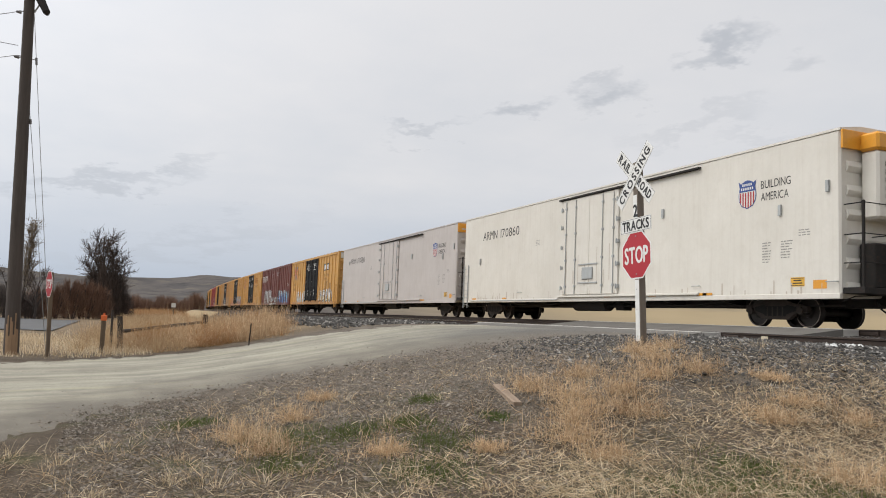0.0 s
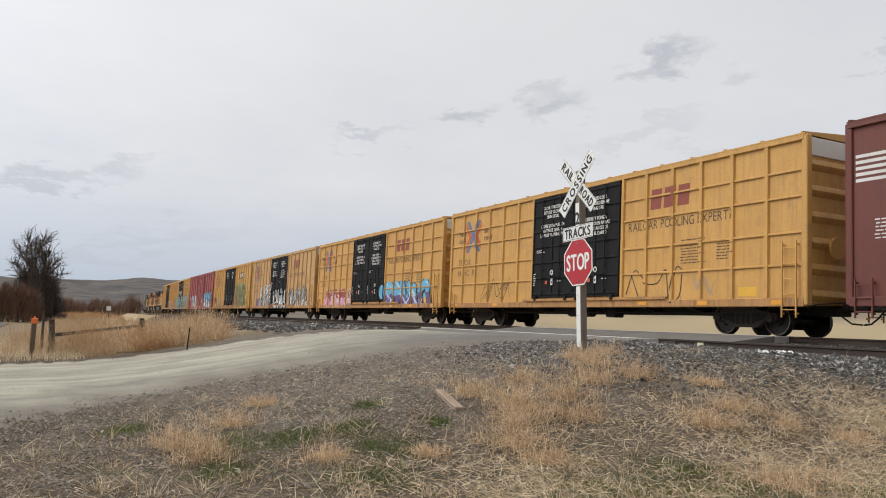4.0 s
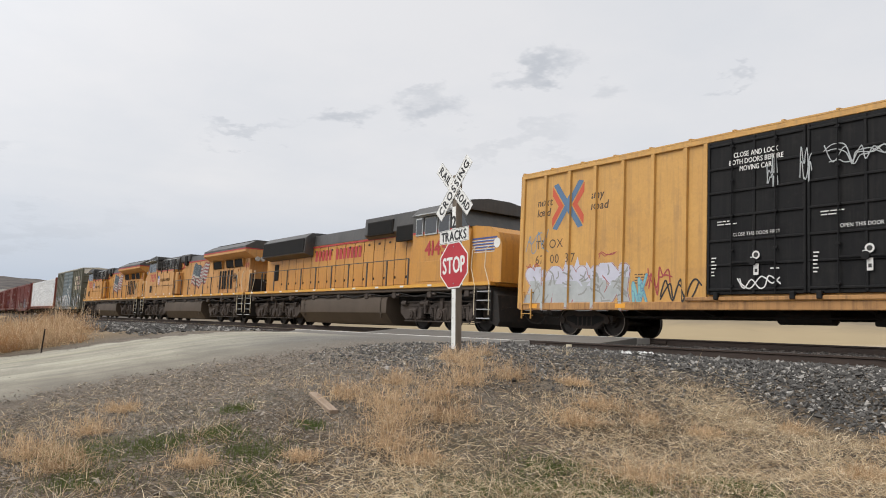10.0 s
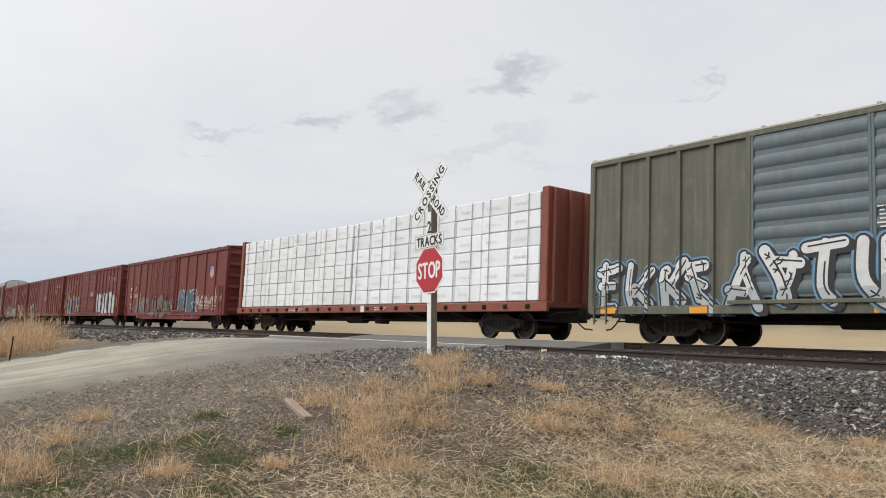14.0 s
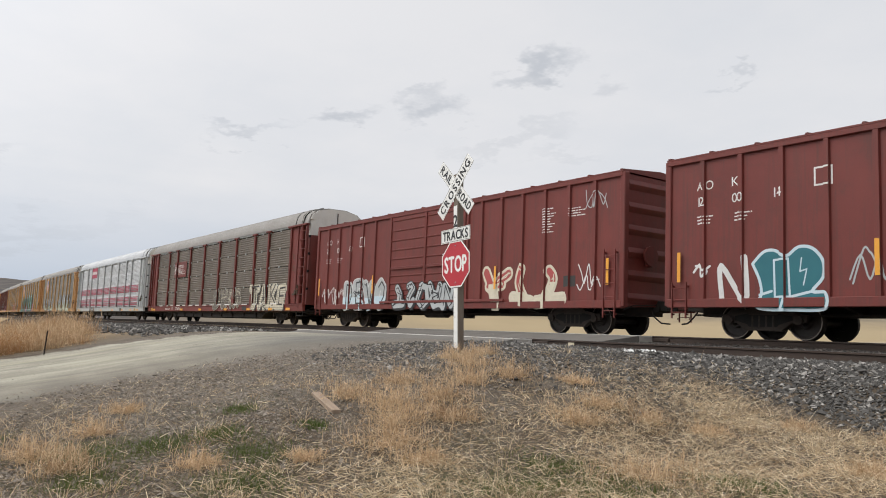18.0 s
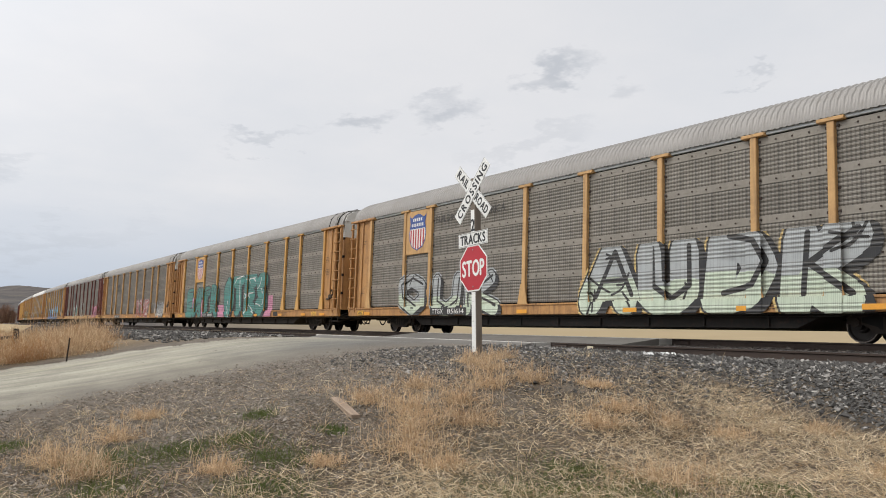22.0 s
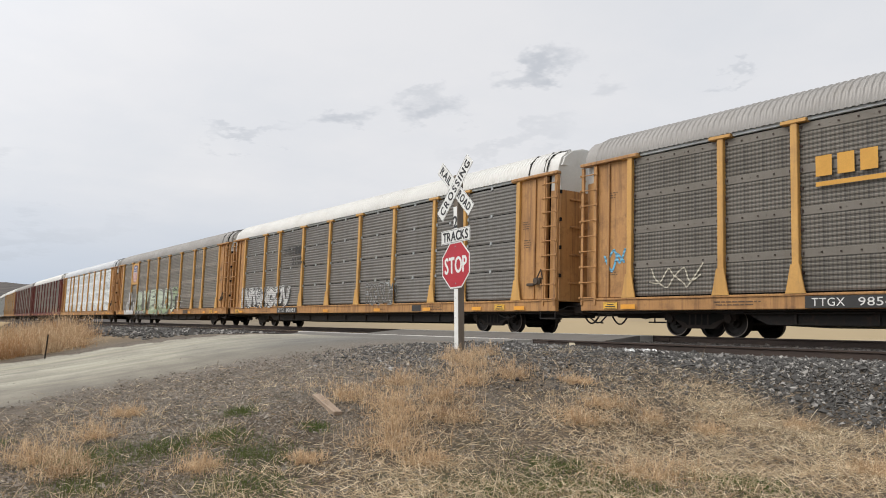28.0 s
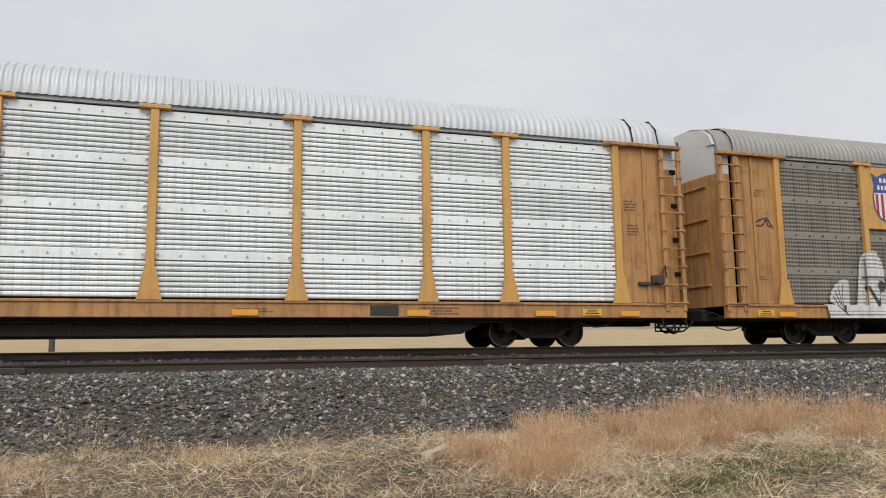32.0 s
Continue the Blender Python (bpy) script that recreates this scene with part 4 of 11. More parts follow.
def ovals(face, parent, x0, x1, z0, z1, n, seed, line, fill):
    """A crowd of small sprayed ovals, each with a dark rim."""
    r = random.Random(seed)
    spots_at = [(r.uniform(x0, x1), r.uniform(z0, z1), r.uniform(0.09, 0.17)) for _ in range(n)]
    rimmed, plain, dots = [], [], []
    for x, z, q in spots_at:
        rimmed.append(disc(x, z, q, 12, 1.25))
        plain.append(disc(x, z, q * 0.82, 12, 1.25))
        dots += [disc(x - q * 0.3, z + q * 0.2, q * 0.16, 6, 1.6), disc(x + q * 0.3, z + q * 0.2, q * 0.16, 6, 1.6)]
    face.lay("graffiti_outline", rimmed, line, parent, depth=0.0012, step=3e-5)
    face.lay("graffiti_fill", plain, fill, parent, depth=0.0013, step=3e-5)
    face.lay("graffiti_highlight", dots, line, parent, depth=0.0064, step=2e-6)


def tag(face, parent, x0, x1, z0, z1, mat, seed=0, w=0.02, n=7):
    """A quick scrawl with a spray can."""
    r = random.Random(seed)
    polys = []
    for part_k in range(2):
        pts = [(x0 + (x1 - x0) * (i + r.uniform(-0.3, 0.6)) / n, z0 + (z1 - z0) * r.random()) for i in range(n)]
        polys += stroke(smooth_line(pts, 4), w, 6)
    face.lay("graffiti_scrawl", polys, mat, parent, depth=0.003 + seed % 7 * 1e-4, step=2e-6)


# ---- running gear ----
def lathe(prof, n=22):
    g = Geo()
    m = len(prof)
    for k in range(n):
        a = 2 * math.pi * k / n
        g.v += [(r * math.cos(a), y, r * math.sin(a)) for y, r in prof]
    for k in range(n):
        j = (k + 1) % n
        g.f += [(k * m + i, k * m + i + 1, j * m + i + 1, j * m + i) for i in range(m - 1)]
    return g


def wheelset_geo(r):
    prof = [(0.66, r - 0.08), (0.66, r + 0.025), (0.70, r + 0.01), (0.71, r), (0.80, r - 0.006), (0.805, r - 0.06), (0.765, r - 0.075), (0.755, r * 0.4), (0.82, r * 0.34), (0.82, r * 0.2), (0.95, r * 0.2), (0.95, 0.0)]
    g = lathe(prof)
    g.mirror_y()
    g.tube((0, -0.67, 0), (0, 0.67, 0), 0.09, 12)
    return g


def truck_geo(half=0.89):
    g = Geo()
    fr = [(-half - 0.2, 0.40), (-half - 0.2, 0.56), (-half + 0.14, 0.62), (-0.50, 0.66), (-0.34, 0.76), (0.34, 0.76), (0.50, 0.66), (half - 0.14, 0.62), (half + 0.2, 0.56), (half + 0.2, 0.40),
          (half - 0.18, 0.38), (0.46, 0.20), (-0.46, 0.20), (-half + 0.18, 0.38)]
    for y in (-1.06, 0.92):
        g.prism(fr, "y", y, y + 0.14)
        yo = y - 0.025 if y < 0 else y + 0.165
        for s in (-1, 1):
            g.tube((s * half, yo - 0.03, 0.44), (s * half, yo + 0.03, 0.44), 0.105, 12)
        for k in range(4):
            g.tube((-0.27 + 0.18 * k, y + 0.07, 0.28), (-0.27 + 0.18 * k, y + 0.07, 0.55), 0.085, 10)
    g.box(-0.24, 0.24, -1.0, 1.0, 0.50, 0.74, 0.03)
    for s in (-1, 1):
        g.box(s * 0.42 - 0.05, s * 0.42 + 0.05, -0.9, 0.9, 0.30, 0.42, 0.01)
    return g


# flat plate on the side frame, the openings' shade put into its colour
def pocket_shade_geo():
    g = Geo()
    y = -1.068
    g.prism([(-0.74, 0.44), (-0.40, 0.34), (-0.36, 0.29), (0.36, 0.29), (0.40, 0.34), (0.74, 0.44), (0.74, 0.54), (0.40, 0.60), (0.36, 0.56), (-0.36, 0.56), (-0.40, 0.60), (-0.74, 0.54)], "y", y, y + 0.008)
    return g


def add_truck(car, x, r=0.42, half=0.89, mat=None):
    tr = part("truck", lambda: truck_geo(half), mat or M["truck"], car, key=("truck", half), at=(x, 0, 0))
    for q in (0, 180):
        part("frame_pocket", pocket_shade_geo, M["dark"], tr, key="pocket", at=pose(0, 0, 0, 0, 0, q))
    for s in (-1, 1):
        part("wheelset", lambda: wheelset_geo(r), M["wheel"], tr, key=("wheelset", r), at=(s * half, 0, r))
        for q in (0, 180):
            part("wheel_rim", lambda: lathe([(-0.8065, r - 0.008), (-0.8075, r - 0.030)], 24), M["rim"], tr, "worn bright wheel rim", key=("rim", r), at=Matrix.Translation((s * half, 0, r)) @ pose(0, 0, 0, 0, 0, q))
    return tr


def coupler_geo(s):
    g = Geo()
    g.box(*sorted((s * -0.6, s * 0.12)), -0.17, 0.17, 0.66, 0.98, 0.02)
    g.prism([(s * 0.10, -0.12), (s * 0.42, -0.15), (s * 0.56, -0.05), (s * 0.54, 0.12), (s * 0.36, 0.16), (s * 0.10, 0.12)], "z", 0.70, 0.96)
    g.pipe([(0, -0.32, 0.70), (s * 0.12, -0.36, 0.52), (s * 0.34, -0.33, 0.36), (s * 0.58, -0.25, 0.34)], 0.022, 6)
    g.pipe([(s * -0.05, -1.45, 0.66), (s * 0.10, -1.2, 0.80), (s * 0.12, -0.3, 0.86)], 0.014, 5)
    return g


def add_coupler(car, s, half_len):
    part("coupler", lambda: coupler_geo(s), M["under"], car, key=("coupler", s), at=(s * half_len, 0, 0))


def ladder_geo(w, z0, z1, n):
    """A ladder in the side's plane, stiles and rungs."""
    g = Geo()
    for x in (0, w):
        g.box(x - 0.018, x + 0.018, -0.02, 0.02, z0, z1, 0.004)
    for k in range(n):
        z = z0 + (z1 - z0) * (k + 0.5) / n
        g.tube((0, -0.005, z), (w, -0.005, z), 0.012, 6)
    for x in (0, w):
        for z in (z0 + 0.1, z1 - 0.1):
            g.box(x - 0.015, x + 0.015, 0.0, 0.09, z - 0.02, z + 0.02)
    return g


def underframe_geo(L, truck):
    g = Geo()
    g.box(-L / 2 + 0.1, L / 2 - 0.1, -0.28, 0.28, 0.55, 0.95, 0.02)
    n = 6
    for k in range(n):
        x = -truck + 2.0 + (2 * truck - 4.0) * k / (n - 1)
        g.prism([(-1.45, 0.78), (-0.3, 0.56), (0.3, 0.56), (1.45, 0.78), (1.45, 0.92), (-1.45, 0.92)], "x", x - 0.06, x + 0.06)
    return g


def brake_geo(L, truck):
    g = Geo()
    g.tube((-1.2, -0.75, 0.62), (0.1, -0.75, 0.62), 0.20, 12)
    g.box(1.0, 1.5, -0.9, -0.5, 0.42, 0.74, 0.03)
    g.pipe([(-truck, -0.6, 0.52), (-1.3, -0.7, 0.62)], 0.02, 6)
    g.pipe([(0.1, -0.75, 0.62), (truck, -0.55, 0.50)], 0.02, 6)
    g.pipe([(-L / 2 + 0.4, -0.95, 0.56), (L / 2 - 0.4, -0.95, 0.58)], 0.022, 6)
    return g


TRAIN = []


def rolling(name, label, category, L, R, group):
    """An Empty on the rails for a car that spans L to R along the train."""
    ob = thing(name, label, category, at=pose((L + R) / 2, FAR_Y, FAR_Z), group=group)
    TRAIN.append((ob, (L + R) / 2))
    return ob, R - L


# ---- boxcars ----
def rib_geo(z0, z1, w=0.11, d=0.065, y=1.53):
    return Geo().prism([(-w / 2 - 0.02, -y), (-w / 2, -y - d), (w / 2, -y - d), (w / 2 + 0.02, -y)], "z", z0, z1)


def end_geo(L, top, n, white):
    """End wall with rolled horizontal ribs, on the right-hand end."""
    x = L / 2
    return [Geo().prism([(x - 0.01, z - 0.16), (x + 0.05, z - 0.08), (x + 0.075, z), (x + 0.05, z + 0.08), (x - 0.01, z + 0.16)], "y", -1.38, 1.38) for z in np.linspace(1.0, top - (0.75 if white else 0.35), n)]


def body_geo(L, top, y=1.53):
    return Geo().box(-L / 2, L / 2, -y, y, 0.80, top - 0.05, 0.02)


def roof_geo(L, top, peak=0.14):
    g = Geo()
    g.prism([(-1.60, top - 0.02), (-1.60, top + 0.02), (0, top + peak), (1.60, top + 0.02), (1.60, top - 0.02), (0, top - 0.03)], "x", -L / 2 - 0.03, L / 2 + 0.03)
    n = int(L / 1.2)
    for k in range(n + 1):
        x = -L / 2 + 0.05 + (L - 0.1) * k / n
        g.prism([(-1.605, top + 0.02), (-1.605, top + 0.055), (0, top + peak + 0.045), (1.605, top + 0.055), (1.605, top + 0.02), (0, top + peak - 0.02)], "x", x - 0.035, x + 0.035)
    return g


def plug_door_geo(w, z0, z1):
    """Half of a plug door, its left edge at x = 0: sheet with pressed ribs."""
    out = [Geo().box(0.01, w - 0.01, -1.60, -1.54, z0, z1, 0.012)]
    for k in range(7):
        z = z0 + 0.12 + (z1 - z0 - 0.24) * k / 6
        out.append(Geo().box(0.03, w - 0.03, -1.635, -1.60, z - 0.03, z + 0.03, 0.012))
    for x in (0.05, w * 0.5, w - 0.05):
        out.append(Geo().box(x - 0.035, x + 0.035, -1.63, -1.60, z0 + 0.02, z1 - 0.02, 0.01))
    return out


def door_gear_geo(w, z0, z1):
    """Locking rods, crank and keepers."""
    g = Geo()
    for x in (w * 0.28, w * 0.72):
        g.tube((x, -1.665, z0 + 0.02), (x, -1.665, z1 - 0.02), 0.018, 6)
        for z in np.linspace(z0 + 0.2, z1 - 0.2, 5):
            g.box(x - 0.05, x + 0.05, -1.68, -1.63, z - 0.03, z + 0.03, 0.008)
    zc = z0 + 0.75
    g.box(w * 0.28, w * 0.72, -1.675, -1.645, zc - 0.02, zc + 0.02, 0.005)
    g.tube((w * 0.5, -1.64, zc), (w * 0.5, -1.70, zc), 0.09, 10)
    for x in (w * 0.12, w * 0.88):
        g.box(x - 0.06, x + 0.06, -1.70, -1.60, z0 - 0.12, z0 + 0.05, 0.012)
    return g


def louvre_door_geo(w, z0, z1, n=9):
    out = [Geo().box(0.01, w - 0.01, -1.585, -1.53, z0, z1, 0.012)]
    for k in range(n):
        z = z0 + (z1 - z0) * (k + 0.5) / n
        h = (z1 - z0) / n * 0.36
        out.append(Geo().prism([(-1.585, z - h), (-1.625, z - h * 0.5), (-1.625, z + h * 0.5), (-1.585, z + h)], "x", 0.07, w - 0.07))
    for x in (0.035, w - 0.035):
        out.append(Geo().box(x - 0.035, x + 0.035, -1.63, -1.585, z0, z1, 0.01))
    return out


def seam_door_geo(w, z0, z1, n=10):
    """A sliding door of flat sheets with narrow rolled seams, closer low down."""
    out = [Geo().box(0.01, w - 0.01, -1.585, -1.53, z0, z1, 0.012)]
    for k in range(n):
        z = z0 + (z1 - z0) * (0.06 + 0.90 * (k / (n - 1)) ** 1.25)
        out.append(Geo().prism([(-1.585, z - 0.045), (-1.612, z - 0.02), (-1.612, z + 0.015), (-1.585, z + 0.025)], "x", 0.07, w - 0.07))
    for x in (0.035, w - 0.035):
        out.append(Geo().box(x - 0.035, x + 0.035, -1.63, -1.585, z0, z1, 0.01))
    out.append(Geo().box(0.12, w - 0.12, -1.65, -1.60, z0 + (z1 - z0) * 0.36, z0 + (z1 - z0) * 0.36 + 0.05, 0.01))
    return out


def panel_door_geo(w, z0, z1):
    """A flat sliding door with welded stiffeners."""
    out = [Geo().box(0.01, w - 0.01, -1.59, -1.53, z0, z1, 0.012)]
    for z in (z0 + 0.05, z0 + (z1 - z0) * 0.33, z0 + (z1 - z0) * 0.66, z1 - 0.05):
        out.append(Geo().box(0.02, w - 0.02, -1.625, -1.59, z - 0.035, z + 0.035, 0.01))
    for x in (0.04, w / 2, w - 0.04):
        out.append(Geo().box(x - 0.035, x + 0.035, -1.622, -1.59, z0 + 0.05, z1 - 0.05, 0.01))
    return out


def boxcar(label, L, R, top, paint, doors, door_style, door_paint, ribs, cross=(), roof=None, ends=6, white_end=True, sill_drop=False, lad=True):
    """doors: the x of the door opening from the left end. Returns the car, its near face and its length."""
    car, n = rolling("boxcar", label, "boxcar", L, R, "freight cars of the train")
    h = n / 2
    a, b = doors[0] - h, doors[1] - h
    part("body", lambda: body_geo(n, top), paint, car, key=("body", round(n, 2), top))
    for s in (-1, 1):
        for q in (-1, 1):
            part("corner_post", lambda: Geo().box(-0.09, 0.09, -0.093, 0.093, 0.75, top - 0.02, 0.02), paint, car, key=("corner", top), at=(s * h, q * 1.493, 0))
    part("roof", lambda: roof_geo(n, top), roof or paint, car, key=("roof", round(n, 2), top))
    for s in (0, 180):
        turn = pose(0, 0, 0, 0, 0, s)
        for i, g in enumerate(end_geo(n, top, ends, white_end)):
            part("end_rib", g, paint, car, key=("end", i, round(n, 2), top, ends, white_end), at=turn)
        if white_end:
            part("end_panel", lambda: Geo().box(n / 2 - 0.005, n / 2 + 0.03, -1.42, 1.42, top - 0.52, top - 0.06, 0.01), M["white"], car, "white painted band high on the end wall", key=("endp", round(n, 2), top), at=turn)
    z0, z1 = 0.93, top - 0.14
    xs = [x - h for x in np.arange(0.0, doors[0] - 0.25, ribs)[1:]] + [h - x for x in np.arange(0.0, n - doors[1] - 0.25, ribs)[1:]] + [a - 0.08, b + 0.08]
    for x in xs:
        for s in (0, 180):
            part("side_post", lambda: rib_geo(z0, z1), paint, car, key=("rib", z0, z1), at=pose(0, 0, 0, 0, 0, s) @ Matrix.Translation((x, 0, 0)))
    for s in (0, 180):
        turn = pose(0, 0, 0, 0, 0, s)
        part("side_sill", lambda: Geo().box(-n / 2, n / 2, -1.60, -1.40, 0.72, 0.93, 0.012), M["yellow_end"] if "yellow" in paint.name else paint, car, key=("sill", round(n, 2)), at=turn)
        part("top_chord", lambda: Geo().box(-n / 2, n / 2, -1.60, -1.45, top - 0.15, top - 0.02, 0.012), paint, car, key=("chord", round(n, 2), top), at=turn)
        for z in cross:
            for u, v in ((-h, a - 0.1), (b + 0.1, h)):
                k = round(v - u, 2)
                part("girt", lambda: Geo().box(0, k, -1.575, -1.53, -0.03, 0.03, 0.01), paint, car, key=("girt", k), at=turn @ Matrix.Translation((u, 0, z)))
        w = (b - a) / 2
        style = {"plug": plug_door_geo, "louvre": louvre_door_geo, "panel": panel_door_geo, "seam": seam_door_geo}[door_style]
        dz0, dz1 = 1.08, top - 0.16
        for k in range(2):
            pieces = style(w, dz0, dz1)
            d = part("door", pieces[0], door_paint, car, key=("door", door_style, round(w, 2), top), at=turn @ Matrix.Translation((a + k * w, 0, 0)))
            for i, g in enumerate(pieces[1:]):
                part("door_rib", g, door_paint, d, key=("door_rib", i, door_style, round(w, 2), top))
            if door_style not in ("louvre", "seam"):
                part("lock_gear", lambda: door_gear_geo(w, dz0, dz1), door_paint, d, key=("gear", round(w, 2), top))
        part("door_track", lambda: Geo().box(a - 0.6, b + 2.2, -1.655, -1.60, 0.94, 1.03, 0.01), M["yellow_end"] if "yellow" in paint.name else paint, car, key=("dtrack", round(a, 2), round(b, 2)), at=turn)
        if lad:
            part("ladder", lambda: ladder_geo(0.42, 0.45, 2.35, 5), paint, car, key="ladder_low", at=turn @ Matrix.Translation((h - 0.62, -1.62, 0)))
            part("ladder", lambda: ladder_geo(0.42, 0.45, 1.35, 3), paint, car, key="ladder_step", at=turn @ Matrix.Translation((-h + 0.18, -1.62, 0)))
        if sill_drop:
            part("sill_plate", lambda: Geo().prism([(-n / 2 + 3.2, 0.73), (-n / 2 + 3.9, 0.50), (n / 2 - 3.9, 0.50), (n / 2 - 3.2, 0.73)], "y", -1.56, -1.52), paint, car, key=("drop", round(n, 2)), at=turn)
    tx = h - 2.35
    part("underframe", lambda: underframe_geo(n, tx), M["under"], car, key=("under", round(n, 2)))
    part("brake_gear", lambda: brake_geo(n, tx), M["under"], car, key=("brake", round(n, 2)))
    for s in (-1, 1):
        add_truck(car, s * tx)
        add_coupler(car, s, h)
    part("hand_brake", lambda: Geo().tube((n / 2 + 0.10, -0.55, 2.2), (n / 2 + 0.16, -0.55, 2.2), 0.28, 14).box(n / 2, n / 2 + 0.12, -0.65, -0.45, 1.9, 2.45, 0.02), paint, car, key=("hb", round(n, 2)))
    rr = sorted((x - 0.055, x + 0.055, 1.597) for x in xs) + [(a, b, 1.637 if door_style == "plug" else 1.628)]
    face = Face(1.53, rr)
    return car, face, n


def placards(face, car, xs, z, w=0.36, h=0.12, mat=None):
    face2 = Face(1.634 if face.sheet_y == 1.592 else 1.602)
    for k, x in enumerate(xs):
        face2.lay("reflector", [bar(x, z, w, h)], mat or M["orange"], car, depth=0.002)


def cross_emblem(face, car, x, z, w, h):
    """Broad blue cross with red chevrons in its sides; x and z at the middle."""
    at = lambda q, r, pts: [(x + q * u * w / 2, z + r * v * h / 2) for u, v in pts]
    red, blue = [], []
    for q in (-1, 1):
        for r in (-1, 1):
            blue.append(at(q, r, ((0.0, 0.0), (0.0, 0.20), (0.66, 1.0), (0.96, 0.93), (0.20, 0.0))))
            red.append(at(q, r, ((0.28, 0.0), (0.60, 0.0), (1.0, 0.48), (1.0, 0.88))))
    face.lay("emblem_red", red, M["emblem_red"], car, "orange-red and blue crossed emblem", depth=0.001, step=1e-5)
    face.lay("emblem_blue", blue, M["emblem_blue"], car, depth=0.002, step=1e-5)


def yellow_boxcar(label, L, R, marks, numbers, style="badge", cross=(), ribs=1.04, paint="yellow", last=False):
    car, face, n = boxcar(label, L, R, 4.98, M[paint], (6.93, 12.05), "plug", M["black_door"], ribs, cross)
    h = n / 2
    door = Face(1.637)
    cross_emblem(face, car, -h + 2.0, 3.82, 1.32, 1.42)
    for row in (words("next", -h + 0.68, 3.90, 0.23, lean=0.15, bold=0.008), words("load", -h + 0.68, 3.58, 0.23, lean=0.15, bold=0.008), words("any", -h + 2.95, 3.90, 0.23, lean=0.15, bold=0.008), words("road", -h + 2.95, 3.58, 0.23, lean=0.15, bold=0.008)):
        face.lay("lettering", row, M["ink_brown"], car, "dark stencilled lettering", step=1e-6)
    for row in (words(marks[0], -h + 0.65, 2.58, 0.26), words(marks[1], -h + 1.25, 2.58, 0.26), words(numbers[0], -h + 0.65, 2.12, 0.26), words(numbers[1], -h + 1.3, 2.12, 0.26), words(numbers[2], -h + 2.0, 2.12, 0.26)):
        face.lay("lettering", row, M["ink_brown"], car, "dark stencilled car number", depth=0.001)
    if style == "badge":
        face.lay("emblem", [bar(h - 5.1, 3.62, 2.1, 0.60)], M["ink_black"], car, "black and white maker's emblem", depth=0.0006)
        face.lay("emblem_lettering", blocks(3, h - 4.95, 3.72, 1.8, 0.40, 0.12, 0.12), M["ink_white"], car, depth=0.003)
        for row in (words("Railcar", h - 5.0, 3.15, 0.21, lean=0.08), words("Pooling", h - 3.95, 3.15, 0.21, lean=0.08), words("Experts", h - 4.7, 2.80, 0.21, lean=0.08), bars(h - 4.6, 2.45, 1.0, 0.22, 1, 3, 1)):
            face.lay("lettering", row, M["ink_brown"], car, depth=0.001)
    else:
        face.lay("emblem_lettering", blocks(3, h - 5.6, 3.70, 1.75, 0.62, 0.2, 0.08), M["ink_maroon"], car, "maroon emblem", depth=0.001)
        face.lay("lettering", words("RAILCAR POOLING EXPERTS", h - 6.6, 3.10, 0.27, width=4.3), M["ink_brown"], car, "thin brown lettering", depth=0.001)
    face.lay("stencil", bars(h - 4.3, 1.95, 1.1, 0.75, 5, 5, 2) + bars(h - 2.9, 2.0, 0.7, 0.5, 4, 6, 1) + bars(-h + 4.6, 1.4, 0.5, 0.3, 3, 8, 1), M["ink_brown"], car, depth=0.001)
    dw = (12.05 - 6.93) / 2
    for k in range(2):
        x = 6.93 - h + k * dw
        if style == "thin":
            text = (("CLOSE THIS DOOR", "BEFORE CLOSING", "MAIN DOOR", "", "CIERRE ESTA PUERTA", "ANTES DE CERRAR", "LA PUERTA PRINCIPAL"),
                    ("CLOSE AND LOCK", "BOTH DOORS BEFORE", "MOVING CAR", "", "CIERRE Y PONGA", "EL SEGURO EN AMBAS", "PUERTAS ANTES DE", "MOVER EL CARRO"))[k]
        elif last:
            text = (("CLOSE AND LOCK", "BOTH DOORS BEFORE", "MOVING CAR"), ())[k]
        else:
            text = (("IMPORTANT", "CLOSE THIS DOOR", "BEFORE CLOSING", "MAIN DOOR"), ("CLOSE AND LOCK", "BOTH DOORS", "BEFORE", "MOVING CAR"))[k]
        lines = []
        for i, row in enumerate(text):
            if row:
                wide = 0.082 * len(row)
                lines += words(row, x + dw * 0.52 - wide / 2, 4.33 - 0.17 * i, 0.115, width=wide, bold=0.004)
        if lines:
            door.lay("lettering", lines, M["ink_white"], car, "white stencilled warning on the black door", depth=0.002, step=1e-6)
        if last:
            row = ("CLOSE THIS DOOR FIRST", "OPEN THIS DOOR FIRST")[k]
            door.lay("lettering", words(row, x + 0.75, 2.45, 0.08, width=1.2), M["ink_white"], car, "white stencilled door mark", depth=0.002)
        lx = x + 1.35
        door.lay("lock_plate", [disc(lx, 1.98, 0.10, 12), bar(lx - 0.06, 1.52, 0.13, 0.26)], M["ink_white"], car, "white lock plate on the door", depth=0.004)
        door.lay("lock_mark", [disc(lx, 1.98, 0.06, 10), bar(lx - 0.03, 1.58, 0.07, 0.08)], M["ink_black"], car, depth=0.006)
        if style == "thin":
            door.lay("lock_flag", [bar(lx - 0.42, 1.56, 0.15, 0.13)], M["emblem_red"], car, depth=0.004)
        door.lay("door_stencil", bars(x + 0.3, 2.72, 0.6, 0.14, 2, 4 + k, 1) + bars(x + 1.7, 1.62, 0.3, 0.08, 1, 9 + k, 1) + bars(x + 0.15, 1.5, 0.16, 0.5, 6, 12 + k, 1), M["ink_white"], car, "white stencilling on the black door")
